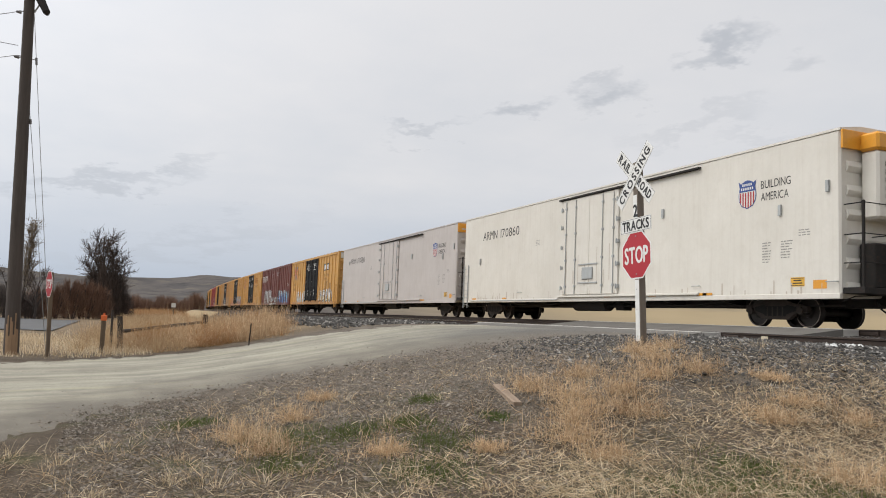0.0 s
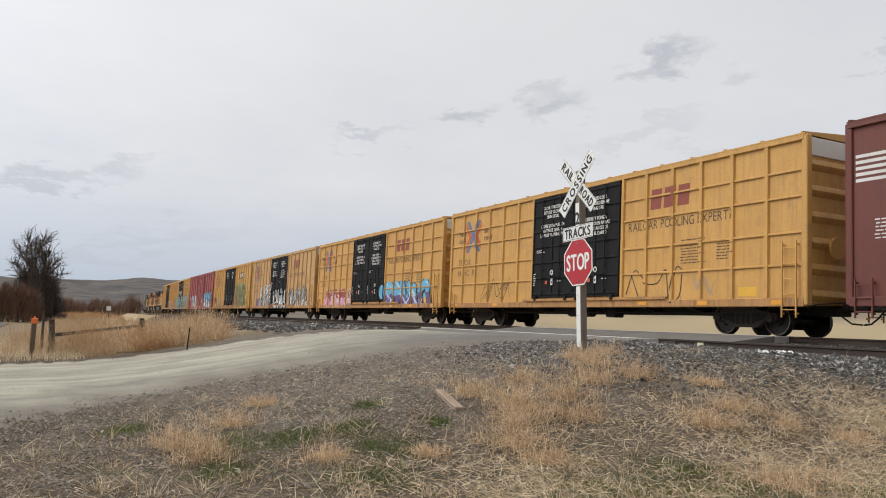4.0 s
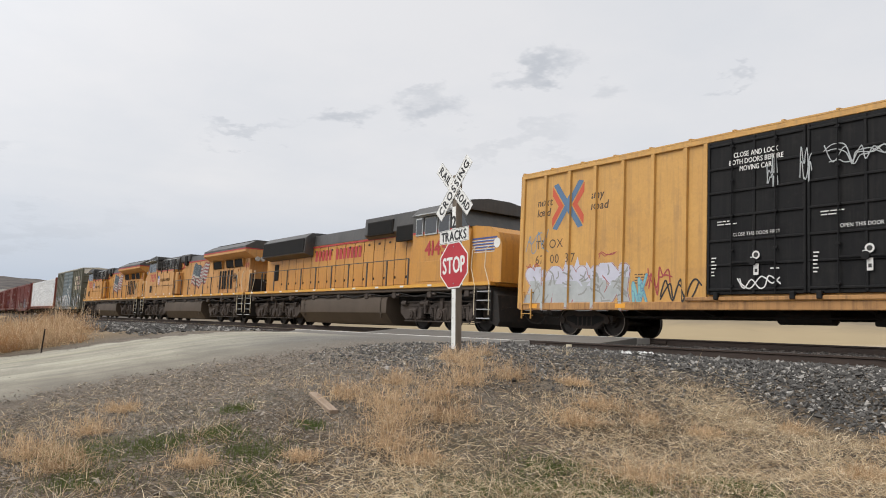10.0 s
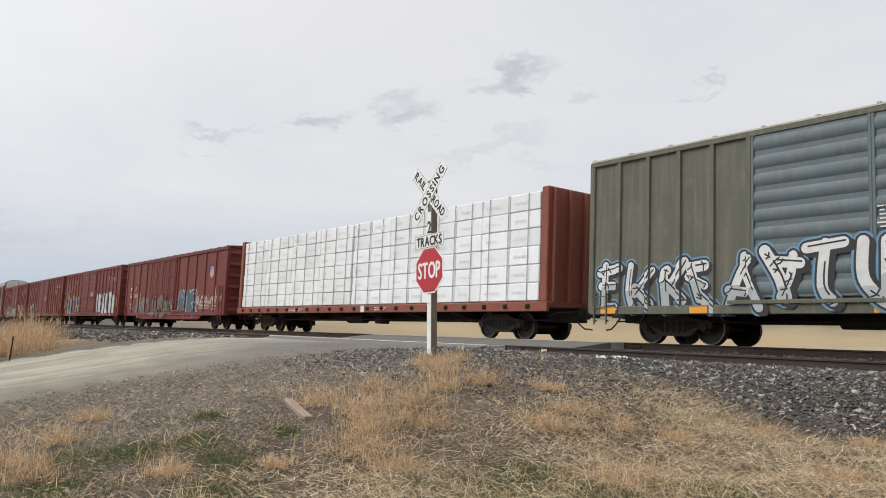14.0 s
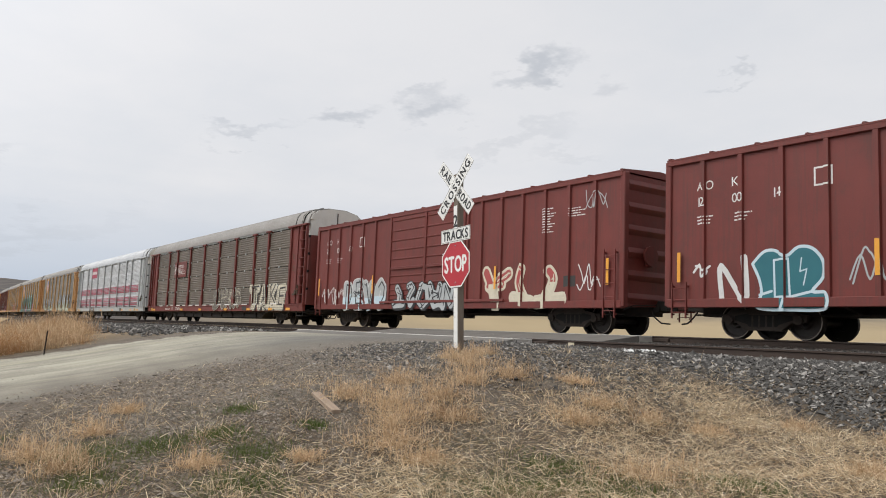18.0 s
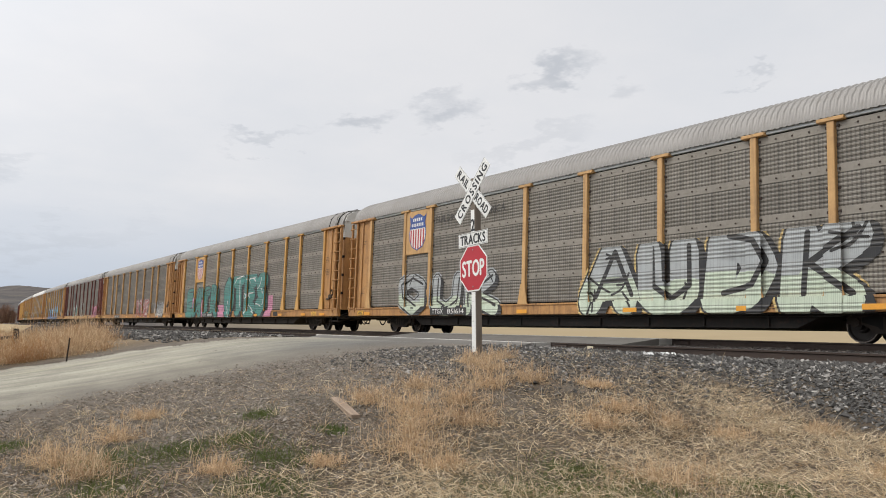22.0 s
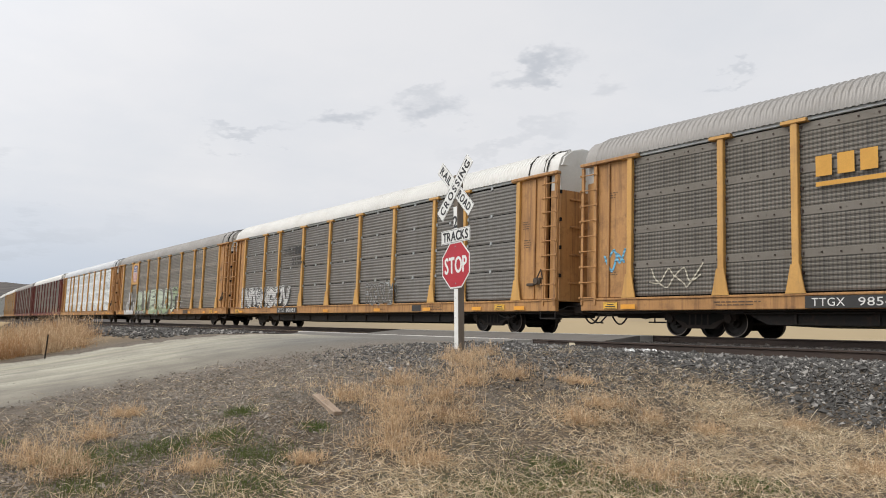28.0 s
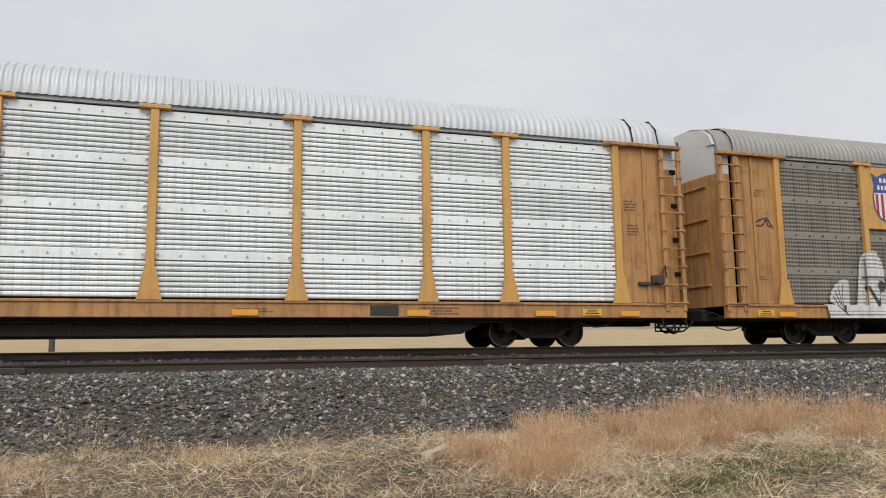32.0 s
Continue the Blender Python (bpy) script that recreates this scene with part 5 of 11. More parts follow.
        door.lay("data_plate", [bar(x + 1.2, 1.78, 0.16, 0.16)], M["ink_white"], car)
    placards(face, car, [-h + 0.5, -h + 4.0, h - 6.0, h - 3.5, h - 0.95], 0.77)
    face.lay("placard", [bar(h - 2.1, 1.0, 0.62, 0.24)], M["placard"], car, "yellow placard")
    return car, face, h, door


def shield(face, car, x, z, w, h, tag_label="red, white and blue shield emblem"):
    """A shield with a blue head and red and white stripes; x is its left edge, z its foot."""
    pts = [(0.0, 0.98), (0.14, 0.90), (0.36, 0.98), (0.5, 1.0), (0.64, 0.98), (0.86, 0.90), (1.0, 0.98), (0.94, 0.75), (1.0, 0.5), (0.97, 0.28), (0.82, 0.10), (0.5, 0.0), (0.18, 0.10), (0.03, 0.28), (0.0, 0.5), (0.06, 0.75)]
    full = [(x + a * w, z + b * h) for a, b in pts]
    white = [(x + (a - 0.5) * w * 0.93 + w * 0.5, z + h * 0.5 + (b - 0.5) * h * 0.94) for a, b in pts]
    fan = lambda poly: [[(x + w / 2, z + h * 0.5), poly[i - 1], poly[i]] for i in range(len(poly))]
    face.lay("emblem", fan(full), M["ink_blue"], car, tag_label, depth=0.004)
    face.lay("emblem_field", fan(white), M["ink_white"], car, depth=0.006)
    red = []
    for k in range(6):
        a, b = x + w * (0.08 + 0.147 * k), x + w * (0.08 + 0.147 * k + 0.075)
        red += [q for q in (clip(clip(t, 0, a, b), 1, z, z + h * 0.58) if clip(t, 0, a, b) else [] for t in fan(white)) if q]
    face.lay("emblem_stripe", red, M["ink_red"], car, depth=0.008)
    face.lay("emblem_head", [q for q in (clip(t, 1, z + h * 0.60, z + h) for t in fan(white)) if q], M["ink_blue"], car, depth=0.008)
    face.lay("emblem_mark", blocks(5, x + w * 0.22, z + h * 0.80, w * 0.58, h * 0.085, 0.4) + blocks(7, x + w * 0.15, z + h * 0.66, w * 0.72, h * 0.085, 0.4), M["ink_white"], car, depth=0.010)


# ---- refrigerator cars ----
def reefer(label, L, R, paint, num, unit):
    car, n = rolling("refrigerator_car", label, "refrigerator car", L, R, "freight cars of the train")
    h = n / 2
    top = 4.97
    part("body", lambda: Geo().box(-n / 2, n / 2, -1.58, 1.58, 0.78, top - 0.03, 0.05), paint, car, key=("reefer", paint.name))
    part("roof", lambda: Geo().prism([(-1.60, top - 0.06), (-1.60, top), (-0.9, top + 0.10), (0.9, top + 0.10), (1.60, top), (1.60, top - 0.06)], "x", -n / 2 - 0.02, n / 2 + 0.02), paint, car, key=("rroof", paint.name))
    for s in (0, 180):
        turn = pose(0, 0, 0, 0, 0, s)
        part("side_sill", lambda: Geo().box(-n / 2, n / 2, -1.60, -1.50, 0.72, 0.86, 0.01), paint, car, key=("rsill", paint.name), at=turn)
        a = 9.85 - h
        d = part("plug_door", lambda: Geo().box(0.0, 3.75, -1.645, -1.58, 0.98, top - 0.25, 0.015).box(1.82, 1.90, -1.66, -1.60, 1.0, top - 0.3, 0.01), paint, car, key=("rdoor", paint.name), at=turn @ Matrix.Translation((a, 0, 0)))
        part("lock_gear", lambda: rods(3.75, 1.0, top - 0.3), M["steel_grey"], d, key="rrods")
        part("door_rail", lambda: Geo().box(-0.3, 8.0, -1.70, -1.58, top - 0.24, top - 0.17, 0.01), M["under"], car, key="rrail_top", at=turn @ Matrix.Translation((a, 0, 0)))
        part("door_track", lambda: Geo().box(-0.3, 8.0, -1.68, -1.58, 0.88, 0.95, 0.01), paint, car, key=("rrail_low", paint.name), at=turn @ Matrix.Translation((a, 0, 0)))
        part("ladder", lambda: ladder_geo(0.5, 0.45, 2.6, 6), M["steel_grey"], car, key="ladder_reefer", at=turn @ Matrix.Translation((-h + 0.12, -1.62, 0)))
        for x in (h - 0.35, h - 1.9, -h + 2.0, 4.6):
            part("grab_bracket", lambda: Geo().box(-0.05, 0.05, -1.64, -1.58, 0, 0.3, 0.01), M["steel_grey"], car, key="bracket", at=turn @ Matrix.Translation((x, 0, 2.4 + (x * 7 % 1.3))))
    for z in (1.25, 2.05, 2.85, 3.65, 4.35):
        for x in (a - 0.06, a + 3.72):
            part("hinge_bracket", lambda: Geo().box(-0.06, 0.08, -1.69, -1.58, -0.06, 0.06, 0.012).tube((0.0, -1.69, -0.09), (0.0, -1.69, 0.09), 0.022, 6), M["steel_grey"], car, key="rhinge", at=(x, 0, z))
    for x in (h - 0.22, h - 5.2, -h + 0.55, -h + 6.2):
        part("grab_iron", lambda: Geo().pipe([(-0.16, -1.58, 0), (-0.16, -1.65, 0), (0.16, -1.65, 0), (0.16, -1.58, 0)], 0.014, 5), M["steel_grey"], car, key="rgrab", at=(x, 0, 1.15))
    part("sill_pipe", lambda: Geo().pipe([(-h + 1.0, -1.62, 0.80), (a - 0.5, -1.62, 0.80), (a, -1.66, 0.92), (a + 5.2, -1.66, 0.90), (a + 5.4, -1.60, 0.70)], 0.018, 5), M["steel_grey"], car, key="rpipe")
    part("hanging_hose", lambda: Geo().pipe(sag((-h + 4.5, -1.2, 0.70), (-1.8, -1.2, 0.70), 0.10, 10), 0.02, 5), M["under"], car, key="rhose_long")
    part("hanging_hose", lambda: Geo().pipe(sag((2.0, -1.2, 0.70), (h - 4.2, -1.2, 0.70), 0.12, 10), 0.018, 5), M["under"], car, key="rhose")
    face = Face(1.58, [(a, a + 3.75, 1.645)])
    smear = spray("road_grime", (0.46, 0.40, 0.33), (0.52, 0.46, 0.39))
    rs = random.Random(int(num))
    face.lay("grime_smear", [bar(x, 0.86, 0.02 + 0.05 * rs.random(), 0.06 + 0.35 * rs.random() ** 2) for x in [rs.uniform(-h + 0.3, h - 0.3) for _ in range(60)]], smear, car, "grime splashed along the lower side", depth=0.001)
    face.lay("door_stain", [bar(a + 0.3 + 0.42 * k + rs.uniform(-0.1, 0.1), 1.2 + rs.random() * 0.4, 0.03 + 0.04 * rs.random(), 0.5 + 0.9 * rs.random()) for k in range(8)], smear, car, "brown streaks down the door", depth=0.001)
    for row in (words("ARMN", -h + 2.2, 3.72, 0.40, width=1.55), words(num, -h + 4.1, 3.72, 0.40, width=1.85)):
        face.lay("lettering", row, M["ink_black"], car, "black stencilled car number")
    shield(face, car, h - 3.45, 3.28, 0.68, 0.82)
    for row in (words("BUILDING", h - 2.6, 3.78, 0.22, width=1.05), words("AMERICA", h - 2.6, 3.44, 0.22, width=0.98)):
        face.lay("lettering", row, M["ink_black"], car, "black lettering")
    face.lay("stencil", bars(h - 2.55, 1.7, 0.36, 0.6, 8, 1, 2) + bars(h - 1.9, 1.8, 0.45, 0.5, 7, 2, 2) + bars(h - 1.3, 2.35, 0.4, 0.2, 3, 5, 2) + bars(-h + 7.5, 3.1, 0.5, 0.25, 4, 7, 2) + bars(a + 1.4, 1.5, 0.6, 0.4, 4, 4, 3), M["ink_grey"], car)
    placards(face, car, [-h + 1.2, -h + 4.5, a + 2.9, 3.9, 6.3, h - 4.9], 0.86, 0.42, 0.07)
    face.lay("placard", [bar(h - 1.55, 1.05, 0.46, 0.24)], M["placard"], car, "yellow placard with black print")
    face.lay("placard_print", [bar(h - 1.53, 1.07, 0.42, 0.015), bar(h - 1.53, 1.255, 0.42, 0.015), bar(h - 1.45, 1.19, 0.26, 0.03), bar(h - 1.48, 1.12, 0.32, 0.03)], M["ink_black"], car, depth=0.002)
    face.lay("placard", [bar(h - 0.82, 0.98, 0.42, 0.22)], M["orange"], car, "brownish orange placard")
    for s in (0, 180):
        for i, g in enumerate(end_geo(n, top, 7, False)):
            part("end_rib", g, paint, car, key=("rend", i), at=pose(0, 0, 0, 0, 0, s))
    part("end_placard", lambda: Geo().box(n / 2 + 0.02, n / 2 + 0.09, -1.58, -0.2, top - 0.52, top - 0.05, 0.01), M["orange"], car, "orange panel high on the end", key="rplac")
    part("end_platform", lambda: platform_geo(n), M["under"], car, key="rplat")
    part("refrigeration_unit", lambda: Geo().box(n / 2 + 0.05, n / 2 + 0.55, -0.95, 0.95, 2.7, 4.4, 0.06), M["white"], car, "white refrigeration unit on the end", key="runit")
    part("unit_grille", lambda: grille_geo(n), M["dark"], car, key="rgrille")
    part("unit_cap", lambda: Geo().box(n / 2 + 0.04, n / 2 + 0.60, -1.0, 1.0, 4.4, 4.85, 0.06), M["orange"], car, "orange cap over the unit", key="rcap")
    tx = h - 2.6
    part("underframe", lambda: underframe_geo(n, tx), M["under"], car, key=("under", round(n, 2)))
    part("brake_gear", lambda: brake_geo(n, tx), M["under"], car, key=("brake", round(n, 2)))
    part("fuel_tank", lambda: Geo().tube((-1.6, -0.9, 0.62), (0.6, -0.9, 0.62), 0.24, 14), M["under"], car, key="rtank")
    for s in (-1, 1):
        add_truck(car, s * tx)
        add_coupler(car, s, h)
    return car, face, h


def rods(w, z0, z1):
    g = Geo()
    for x in (0.25, 0.95, w - 0.95, w - 0.25):
        g.tube((x, -1.67, z0), (x, -1.67, z1), 0.016, 6)
        for z in np.linspace(z0 + 0.3, z1 - 0.3, 4):
            g.box(x - 0.06, x + 0.06, -1.69, -1.64, z - 0.04, z + 0.04, 0.008)
    for z in (1.4, 2.1):
        g.box(1.2, 2.5, -1.68, -1.65, z, z + 0.04)
    g.box(1.5, 2.2, -1.70, -1.65, 1.55, 2.0, 0.02)
    return g


def platform_geo(n):
    g = Geo().box(n / 2, n / 2 + 0.62, -1.5, 1.5, 0.85, 1.0, 0.01)
    for y in (-1.45, -0.55, 0.55, 1.45):
        g.box(n / 2 + 0.52, n / 2 + 0.58, y - 0.03, y + 0.03, 1.0, 3.1, 0.006)
        for z in (1.6, 2.3, 3.05):
            g.tube((n / 2, y, z), (n / 2 + 0.55, y, z), 0.014, 6)
    for z in (1.6, 2.3, 3.05):
        g.tube((n / 2 + 0.55, -1.45, z), (n / 2 + 0.55, 1.45, z), 0.014, 6)
    g.box(n / 2 + 0.05, n / 2 + 0.5, -1.0, 1.0, 1.0, 2.1, 0.03)
    return g


def grille_geo(n):
    g = Geo()
    for k in range(6):
        g.box(n / 2 + 0.555, n / 2 + 0.575, -0.7, 0.7, 3.0 + 0.2 * k, 3.12 + 0.2 * k, 0.004)
    return g


reefer("clean white refrigerator boxcar with a plug door", -37.1, -14.2, M["white"], "170860", True)
reefer("dusty greyish-white refrigerator boxcar with a plug door", -61.1, -38.15, M["white_dirty"], "170380", True)

# ---- yellow and red boxcars ahead of the locomotives ----
c, f, h, d = yellow_boxcar("yellow boxcar with black plug doors and pale graffiti", -81.7, -62.6, ("TB", "OX"), ("66", "61", "04"), "badge")
graffiti(f, c, 2.6 - h, 6.9 - h, 0.75, 1.9, "BIG", SP["silver"], SP["white"], SP["ice"], seed=11, fat=0.2, inner=SP["grey"], edge=0.05)
graffiti(f, c, 12.2 - h, 17.3 - h, 0.75, 1.95, 4, SP["black"], SP["white"], SP["cream"], seed=12, edge=0.025)
tag(f, c, 6.0 - h, 6.8 - h, 2.2, 3.0, SP["grey"], 1)

c, f, n = boxcar("brown boxcar with panel doors, white emblem and blue graffiti", -101.7, -82.65, 4.98, M["brown"], (7.0, 12.1), "panel", M["brown"], 1.06, ends=7, white_end=False)
h = n / 2
f.lay("emblem_mark", [bar(0.15 - h, 3.55 + 0.14 * k, 1.35 + 0.1 * k, 0.075) for k in range(5)] + blocks(2, 1.75 - h, 3.5, 1.9, 0.72, 0.16, 0.22), M["ink_white"], c, "white striped emblem")
f.lay("stencil", bars(7.7 - h, 3.95, 0.7, 0.35, 4, 1, 1) + bars(11.2 - h, 4.0, 0.8, 0.4, 4, 2, 1) + bars(0.6 - h, 2.2, 0.9, 0.5, 3, 3, 2), M["ink_white"], c)
graffiti(f, c, 2.2 - h, 8.0 - h, 0.75, 2.35, "ETER", SP["white"], SP["silver"], SP["grey"], shadow=SP["black"], seed=21, edge=0.04, wild=0.14, inner=SP["white"])
graffiti(f, c, 12.4 - h, 18.3 - h, 0.75, 2.3, 6, SP["black"], SP["ice"], SP["blue"], back=SP["sky"], seed=22, edge=0.04, fat=0.15, inner=SP["white"], cap=6, split=0.6, shadow=SP["blue"])
graffiti(f, c, 8.0 - h, 11.5 - h, 0.78, 1.5, 4, SP["black"], SP["silver"], seed=23, edge=0.03)
tag(f, c, 17.4 - h, 18.5 - h, 2.7, 3.0, SP["white"], 4)

c, f, h, d = yellow_boxcar("clean yellow boxcar with girts, black plug doors and thin scrawls", -121.9, -102.9, ("TB", "OX"), ("66", "42", "18"), "thin", cross=(1.75, 2.55, 3.45, 4.1), ribs=1.15)
tag(f, c, 2.9 - h, 5.5 - h, 0.95, 1.95, SP["black"], 31, 0.014, 8)
tag(f, c, 12.4 - h, 15.2 - h, 0.9, 1.95, SP["black"], 32, 0.016, 9)
tag(f, c, 15.2 - h, 16.2 - h, 1.0, 1.7, SP["grey"], 33, 0.012, 5)

c, f, h, d = yellow_boxcar("yellow boxcar with girts, black plug doors, red and blue graffiti", -142.0, -122.9, ("TB", "OX"), ("66", "42", "71"), "thin", cross=(1.75, 2.55, 3.45, 4.1), ribs=1.15)
graffiti(f, c, 1.6 - h, 6.8 - h, 0.75, 1.85, 5, SP["white"], SP["red"], SP["pink"], seed=41, edge=0.05, inner=SP["white"])
graffiti(f, c, 11.9 - h, 17.9 - h, 0.75, 2.05, 4, SP["black"], SP["sky"], SP["purple"], seed=42, edge=0.05, back=SP["sky"], inner=SP["ice"])

c, f, h, d = yellow_boxcar("yellow boxcar with black doors and black and white graffiti", -162.1, -143.0, ("TB", "OX"), ("66", "37", "00"), "thin", paint="yellow_fade")
graffiti(f, c, 3.0 - h, 7.4 - h, 0.75, 2.6, "AKE", SP["black"], SP["white"], SP["silver"], seed=51, edge=0.06, fat=0.17, rim=SP["white"], inner=SP["black"])
graffiti(f, c, 8.3 - h, 17.6 - h, 0.75, 2.2, 7, SP["black"], SP["silver"], SP["white"], seed=52, edge=0.07, fat=0.15)
graffiti(f, c, 1.9 - h, 3.0 - h, 0.75, 1.5, 2, SP["purple"], SP["purple"], seed=53, edge=0.03)

c, f, h, d = yellow_boxcar("yellow boxcar with black plug doors and lime graffiti", -182.05, -163.1, ("TB", "OX"), ("68", "28", "41"), "badge")
graffiti(f, c, 12.2 - h, 17.3 - h, 0.78, 3.05, "HIDER", SP["lime"], SP["coal"], SP["coal"], back=SP["lime"], seed=61, fat=0.18, edge=0.09, inner=SP["grey"], rim=SP["teal"], wild=0.05)
graffiti(f, c, 11.9 - h, 12.6 - h, 0.75, 1.9, 2, SP["pink"], SP["pink"], SP["orange"], seed=62, edge=0.04)
graffiti(f, c, 0.45 - h, 2.2 - h, 0.78, 1.9, 2, SP["black"], SP["black"], SP["cream"], seed=63, edge=0.05)
graffiti(f, c, 3.0 - h, 5.0 - h, 0.78, 1.9, 4, SP["black"], SP["cream"], seed=64, edge=0.025, fat=0.12)
tag(f, c, 4.2 - h, 5.3 - h, 2.8, 4.0, SP["black"], 65, 0.016)
tag(f, c, 13.5 - h, 15.6 - h, 3.3, 4.1, SP["black"], 66, 0.02)

c, f, n = boxcar("carmine red boxcar with panel doors and pale blue graffiti", -202.1, -183.05, 4.98, M["red"], (7.25, 12.0), "panel", M["red"], 1.6, ends=7, white_end=True)
h = n / 2
graffiti(f, c, 2.3 - h, 7.0 - h, 0.75, 2.35, "SES", SP["black"], SP["ice"], SP["white"], seed=71, edge=0.06, inner=SP["sky"], rim=SP["white"])
graffiti(f, c, 11.9 - h, 18.2 - h, 0.75, 2.55, "CEKS", SP["black"], SP["sky"], SP["white"], split=0.5, back=SP["white"], seed=72, edge=0.06, inner=SP["sky"])
f.lay("stencil", bars(10.0 - h, 4.0, 1.1, 0.3, 3, 2, 2) + bars(0.5 - h, 1.9, 0.8, 0.5, 3, 5, 2) + bars(11.3 - h, 1.5, 0.5, 0.3, 3, 6, 1) + bars(8.0 - h, 2.4, 0.7, 0.2, 2, 9, 2), M["ink_white"], c)
for k in range(4):
    tag(f, c, 12.2 - h, 13.3 - h, 2.6 + 0.42 * k, 2.95 + 0.42 * k, SP["black"], 73 + k, 0.016)
tag(f, c, 16.5 - h, 18.0 - h, 2.6, 3.2, SP["black"], 79, 0.016)
tag(f, c, 16.9 - h, 18.2 - h, 3.3, 3.8, SP["ice"], 80, 0.016)

c, f, h, d = yellow_boxcar("yellow boxcar with black doors and long aqua graffiti", -222.2, -203.1, ("TB", "OX"), ("66", "50", "78"), "badge")
ovals(f, c, 0.15 - h, 2.9 - h, 0.85, 2.2, 60, 81, SP["black"], SP["silver"])
ovals(d, c, 6.8 - h, 11.9 - h, 0.9, 2.75, 90, 85, SP["black"], SP["silver"])
graffiti(f, c, 2.9 - h, 9.0 - h, 0.72, 2.4, 5, SP["blue"], SP["aqua"], SP["teal"], seed=82, edge=0.07, inner=SP["ice"], rim=SP["blue"])
graffiti(f, c, 9.9 - h, 14.0 - h, 0.72, 2.55, 3, SP["blue"], SP["aqua"], SP["teal"], seed=83, edge=0.07, inner=SP["ice"], rim=SP["blue"])
graffiti(f, c, 13.9 - h, 18.6 - h, 0.72, 2.6, 4, SP["blue"], SP["aqua"], SP["teal"], seed=84, edge=0.07, inner=SP["ice"], rim=SP["blue"])
d.lay("graffiti_word", words("UNHAPPY", 7.45 - h, 2.78, 0.58, width=3.75, bold=0.035), SP["white"], c, "white painted word", step=1e-5)

c, f, h, d = yellow_boxcar("yellow boxcar with black plug doors and grey bubble graffiti", -242.3, -223.2, ("TB", "OX"), ("67", "00", "37"), "badge", last=True)
f.lay("graffiti_background", [[(0.35 - h + 0.47 * k, 1.7), (0.78 - h + 0.47 * k, 1.7), (0.56 - h + 0.47 * k + 0.1 * math.sin(2.3 * k), 2.12 + 0.16 * math.sin(5 * k))] for k in range(8)], SP["lilac"], c, "pale sprayed spikes", depth=0.0008, step=1e-5)
graffiti(f, c, 0.2 - h, 4.3 - h, 0.74, 1.95, 5, SP["red"], SP["lilac"], SP["silver"], seed=96, edge=0.016, inner=SP["grey"], fat=0.24, plain=True, rim=SP["silver"], split=0.6)
tag(f, c, 0.25 - h, 0.9 - h, 1.9, 2.15, SP["red"], 101, 0.012)
tag(f, c, 3.3 - h, 4.0 - h, 2.1, 2.4, SP["red"], 102, 0.012)
tag(f, c, 0.2 - h, 1.3 - h, 2.45, 3.2, SP["haze"], 103, 0.013, 8)
graffiti(f, c, 4.5 - h, 5.1 - h, 0.8, 1.7, 2, SP["haze"], SP["aqua"], seed=99, edge=0.02, fat=0.1, wild=0.2)
tag(f, c, 5.0 - h, 5.9 - h, 1.1, 1.9, SP["red"], 104, 0.02, 8)
tag(f, c, 5.4 - h, 6.8 - h, 0.85, 1.5, SP["black"], 105, 0.022, 9)
graffiti(f, c, 12.0 - h, 17.0 - h, 0.72, 2.0, 5, SP["black"], SP["white"], SP["ice"], seed=93, edge=0.025, shadow=SP["ice"], inner=SP["pink"], rim=SP["white"])
for x0, x1, z0, z1, k in ((8.55, 8.85, 3.5, 4.3, 94), (9.35, 9.65, 3.5, 4.35, 95), (9.9, 11.6, 3.75, 4.3, 96), (10.0, 11.4, 3.8, 4.2, 97)):
    tag(d, c, x0 - h, x1 - h, z0, z1, SP["silver"], k, 0.011, 9)
tag(d, c, 7.8 - h, 9.0 - h, 1.2, 1.5, SP["white"], 98, 0.016)

# ---- olive boxcar with blue doors behind the locomotives ----
c, f, n = boxcar("faded olive boxcar with blue doors and outlined graffiti", -326.8, -311.45, 4.94, M["olive"], (4.85, 10.2), "louvre", M["slate_blue"], 0.95, roof=M["cream"], ends=6, white_end=True)
h = n / 2
f.lay("lettering", blocks(6, 11.05 - h, 3.75, 1.9, 0.42) + blocks(4, 11.6 - h, 3.25, 1.3, 0.38) + blocks(7, 11.05 - h, 2.75, 1.9, 0.38), M["ink_cream"], c, "cream painted company name", depth=0.001)
f.lay("emblem_mark", [bar(13.25 - h, 3.75, 0.48, 0.4), bar(13.25 - h, 3.25, 0.48, 0.4), bar(13.25 - h, 2.75, 0.48, 0.38)], spray("faded_pink", (0.52, 0.33, 0.30)), c, "pink and cream squares", depth=0.001)
f.lay("emblem_mark", [bar(14.05 - h, 3.25, 0.5, 0.4), bar(14.05 - h, 2.75, 0.5, 0.38), bar(14.85 - h, 2.75, 0.45, 0.38)], M["ink_cream"], c, depth=0.001)
graffiti(f, c, 0.3 - h, 5.0 - h, 0.72, 2.15, 5, SP["black"], SP["white"], SP["silver"], seed=101, edge=0.05, fat=0.12, inner=SP["black"], wild=0.18, rim=SP["haze"])
graffiti(f, c, 5.2 - h, 14.8 - h, 0.72, 2.3, 10, SP["black"], SP["white"], SP["silver"], seed=102, edge=0.05, fat=0.12, inner=SP["black"], wild=0.18, rim=SP["haze"])
f.lay("stencil", bars(7.6 - h, 2.4, 1.2, 0.5, 3, 4, 3) + bars(8.6 - h, 3.0, 0.8, 0.3, 2, 6, 2), M["ink_white"], c, depth=0.002)
placards(f, c, [0.4 - h, 3.2 - h, 7.5 - h, 10.5 - h, 13.6 - h], 0.74, 0.5, 0.16)

# ---- centre-beam flat car with wrapped lumber ----


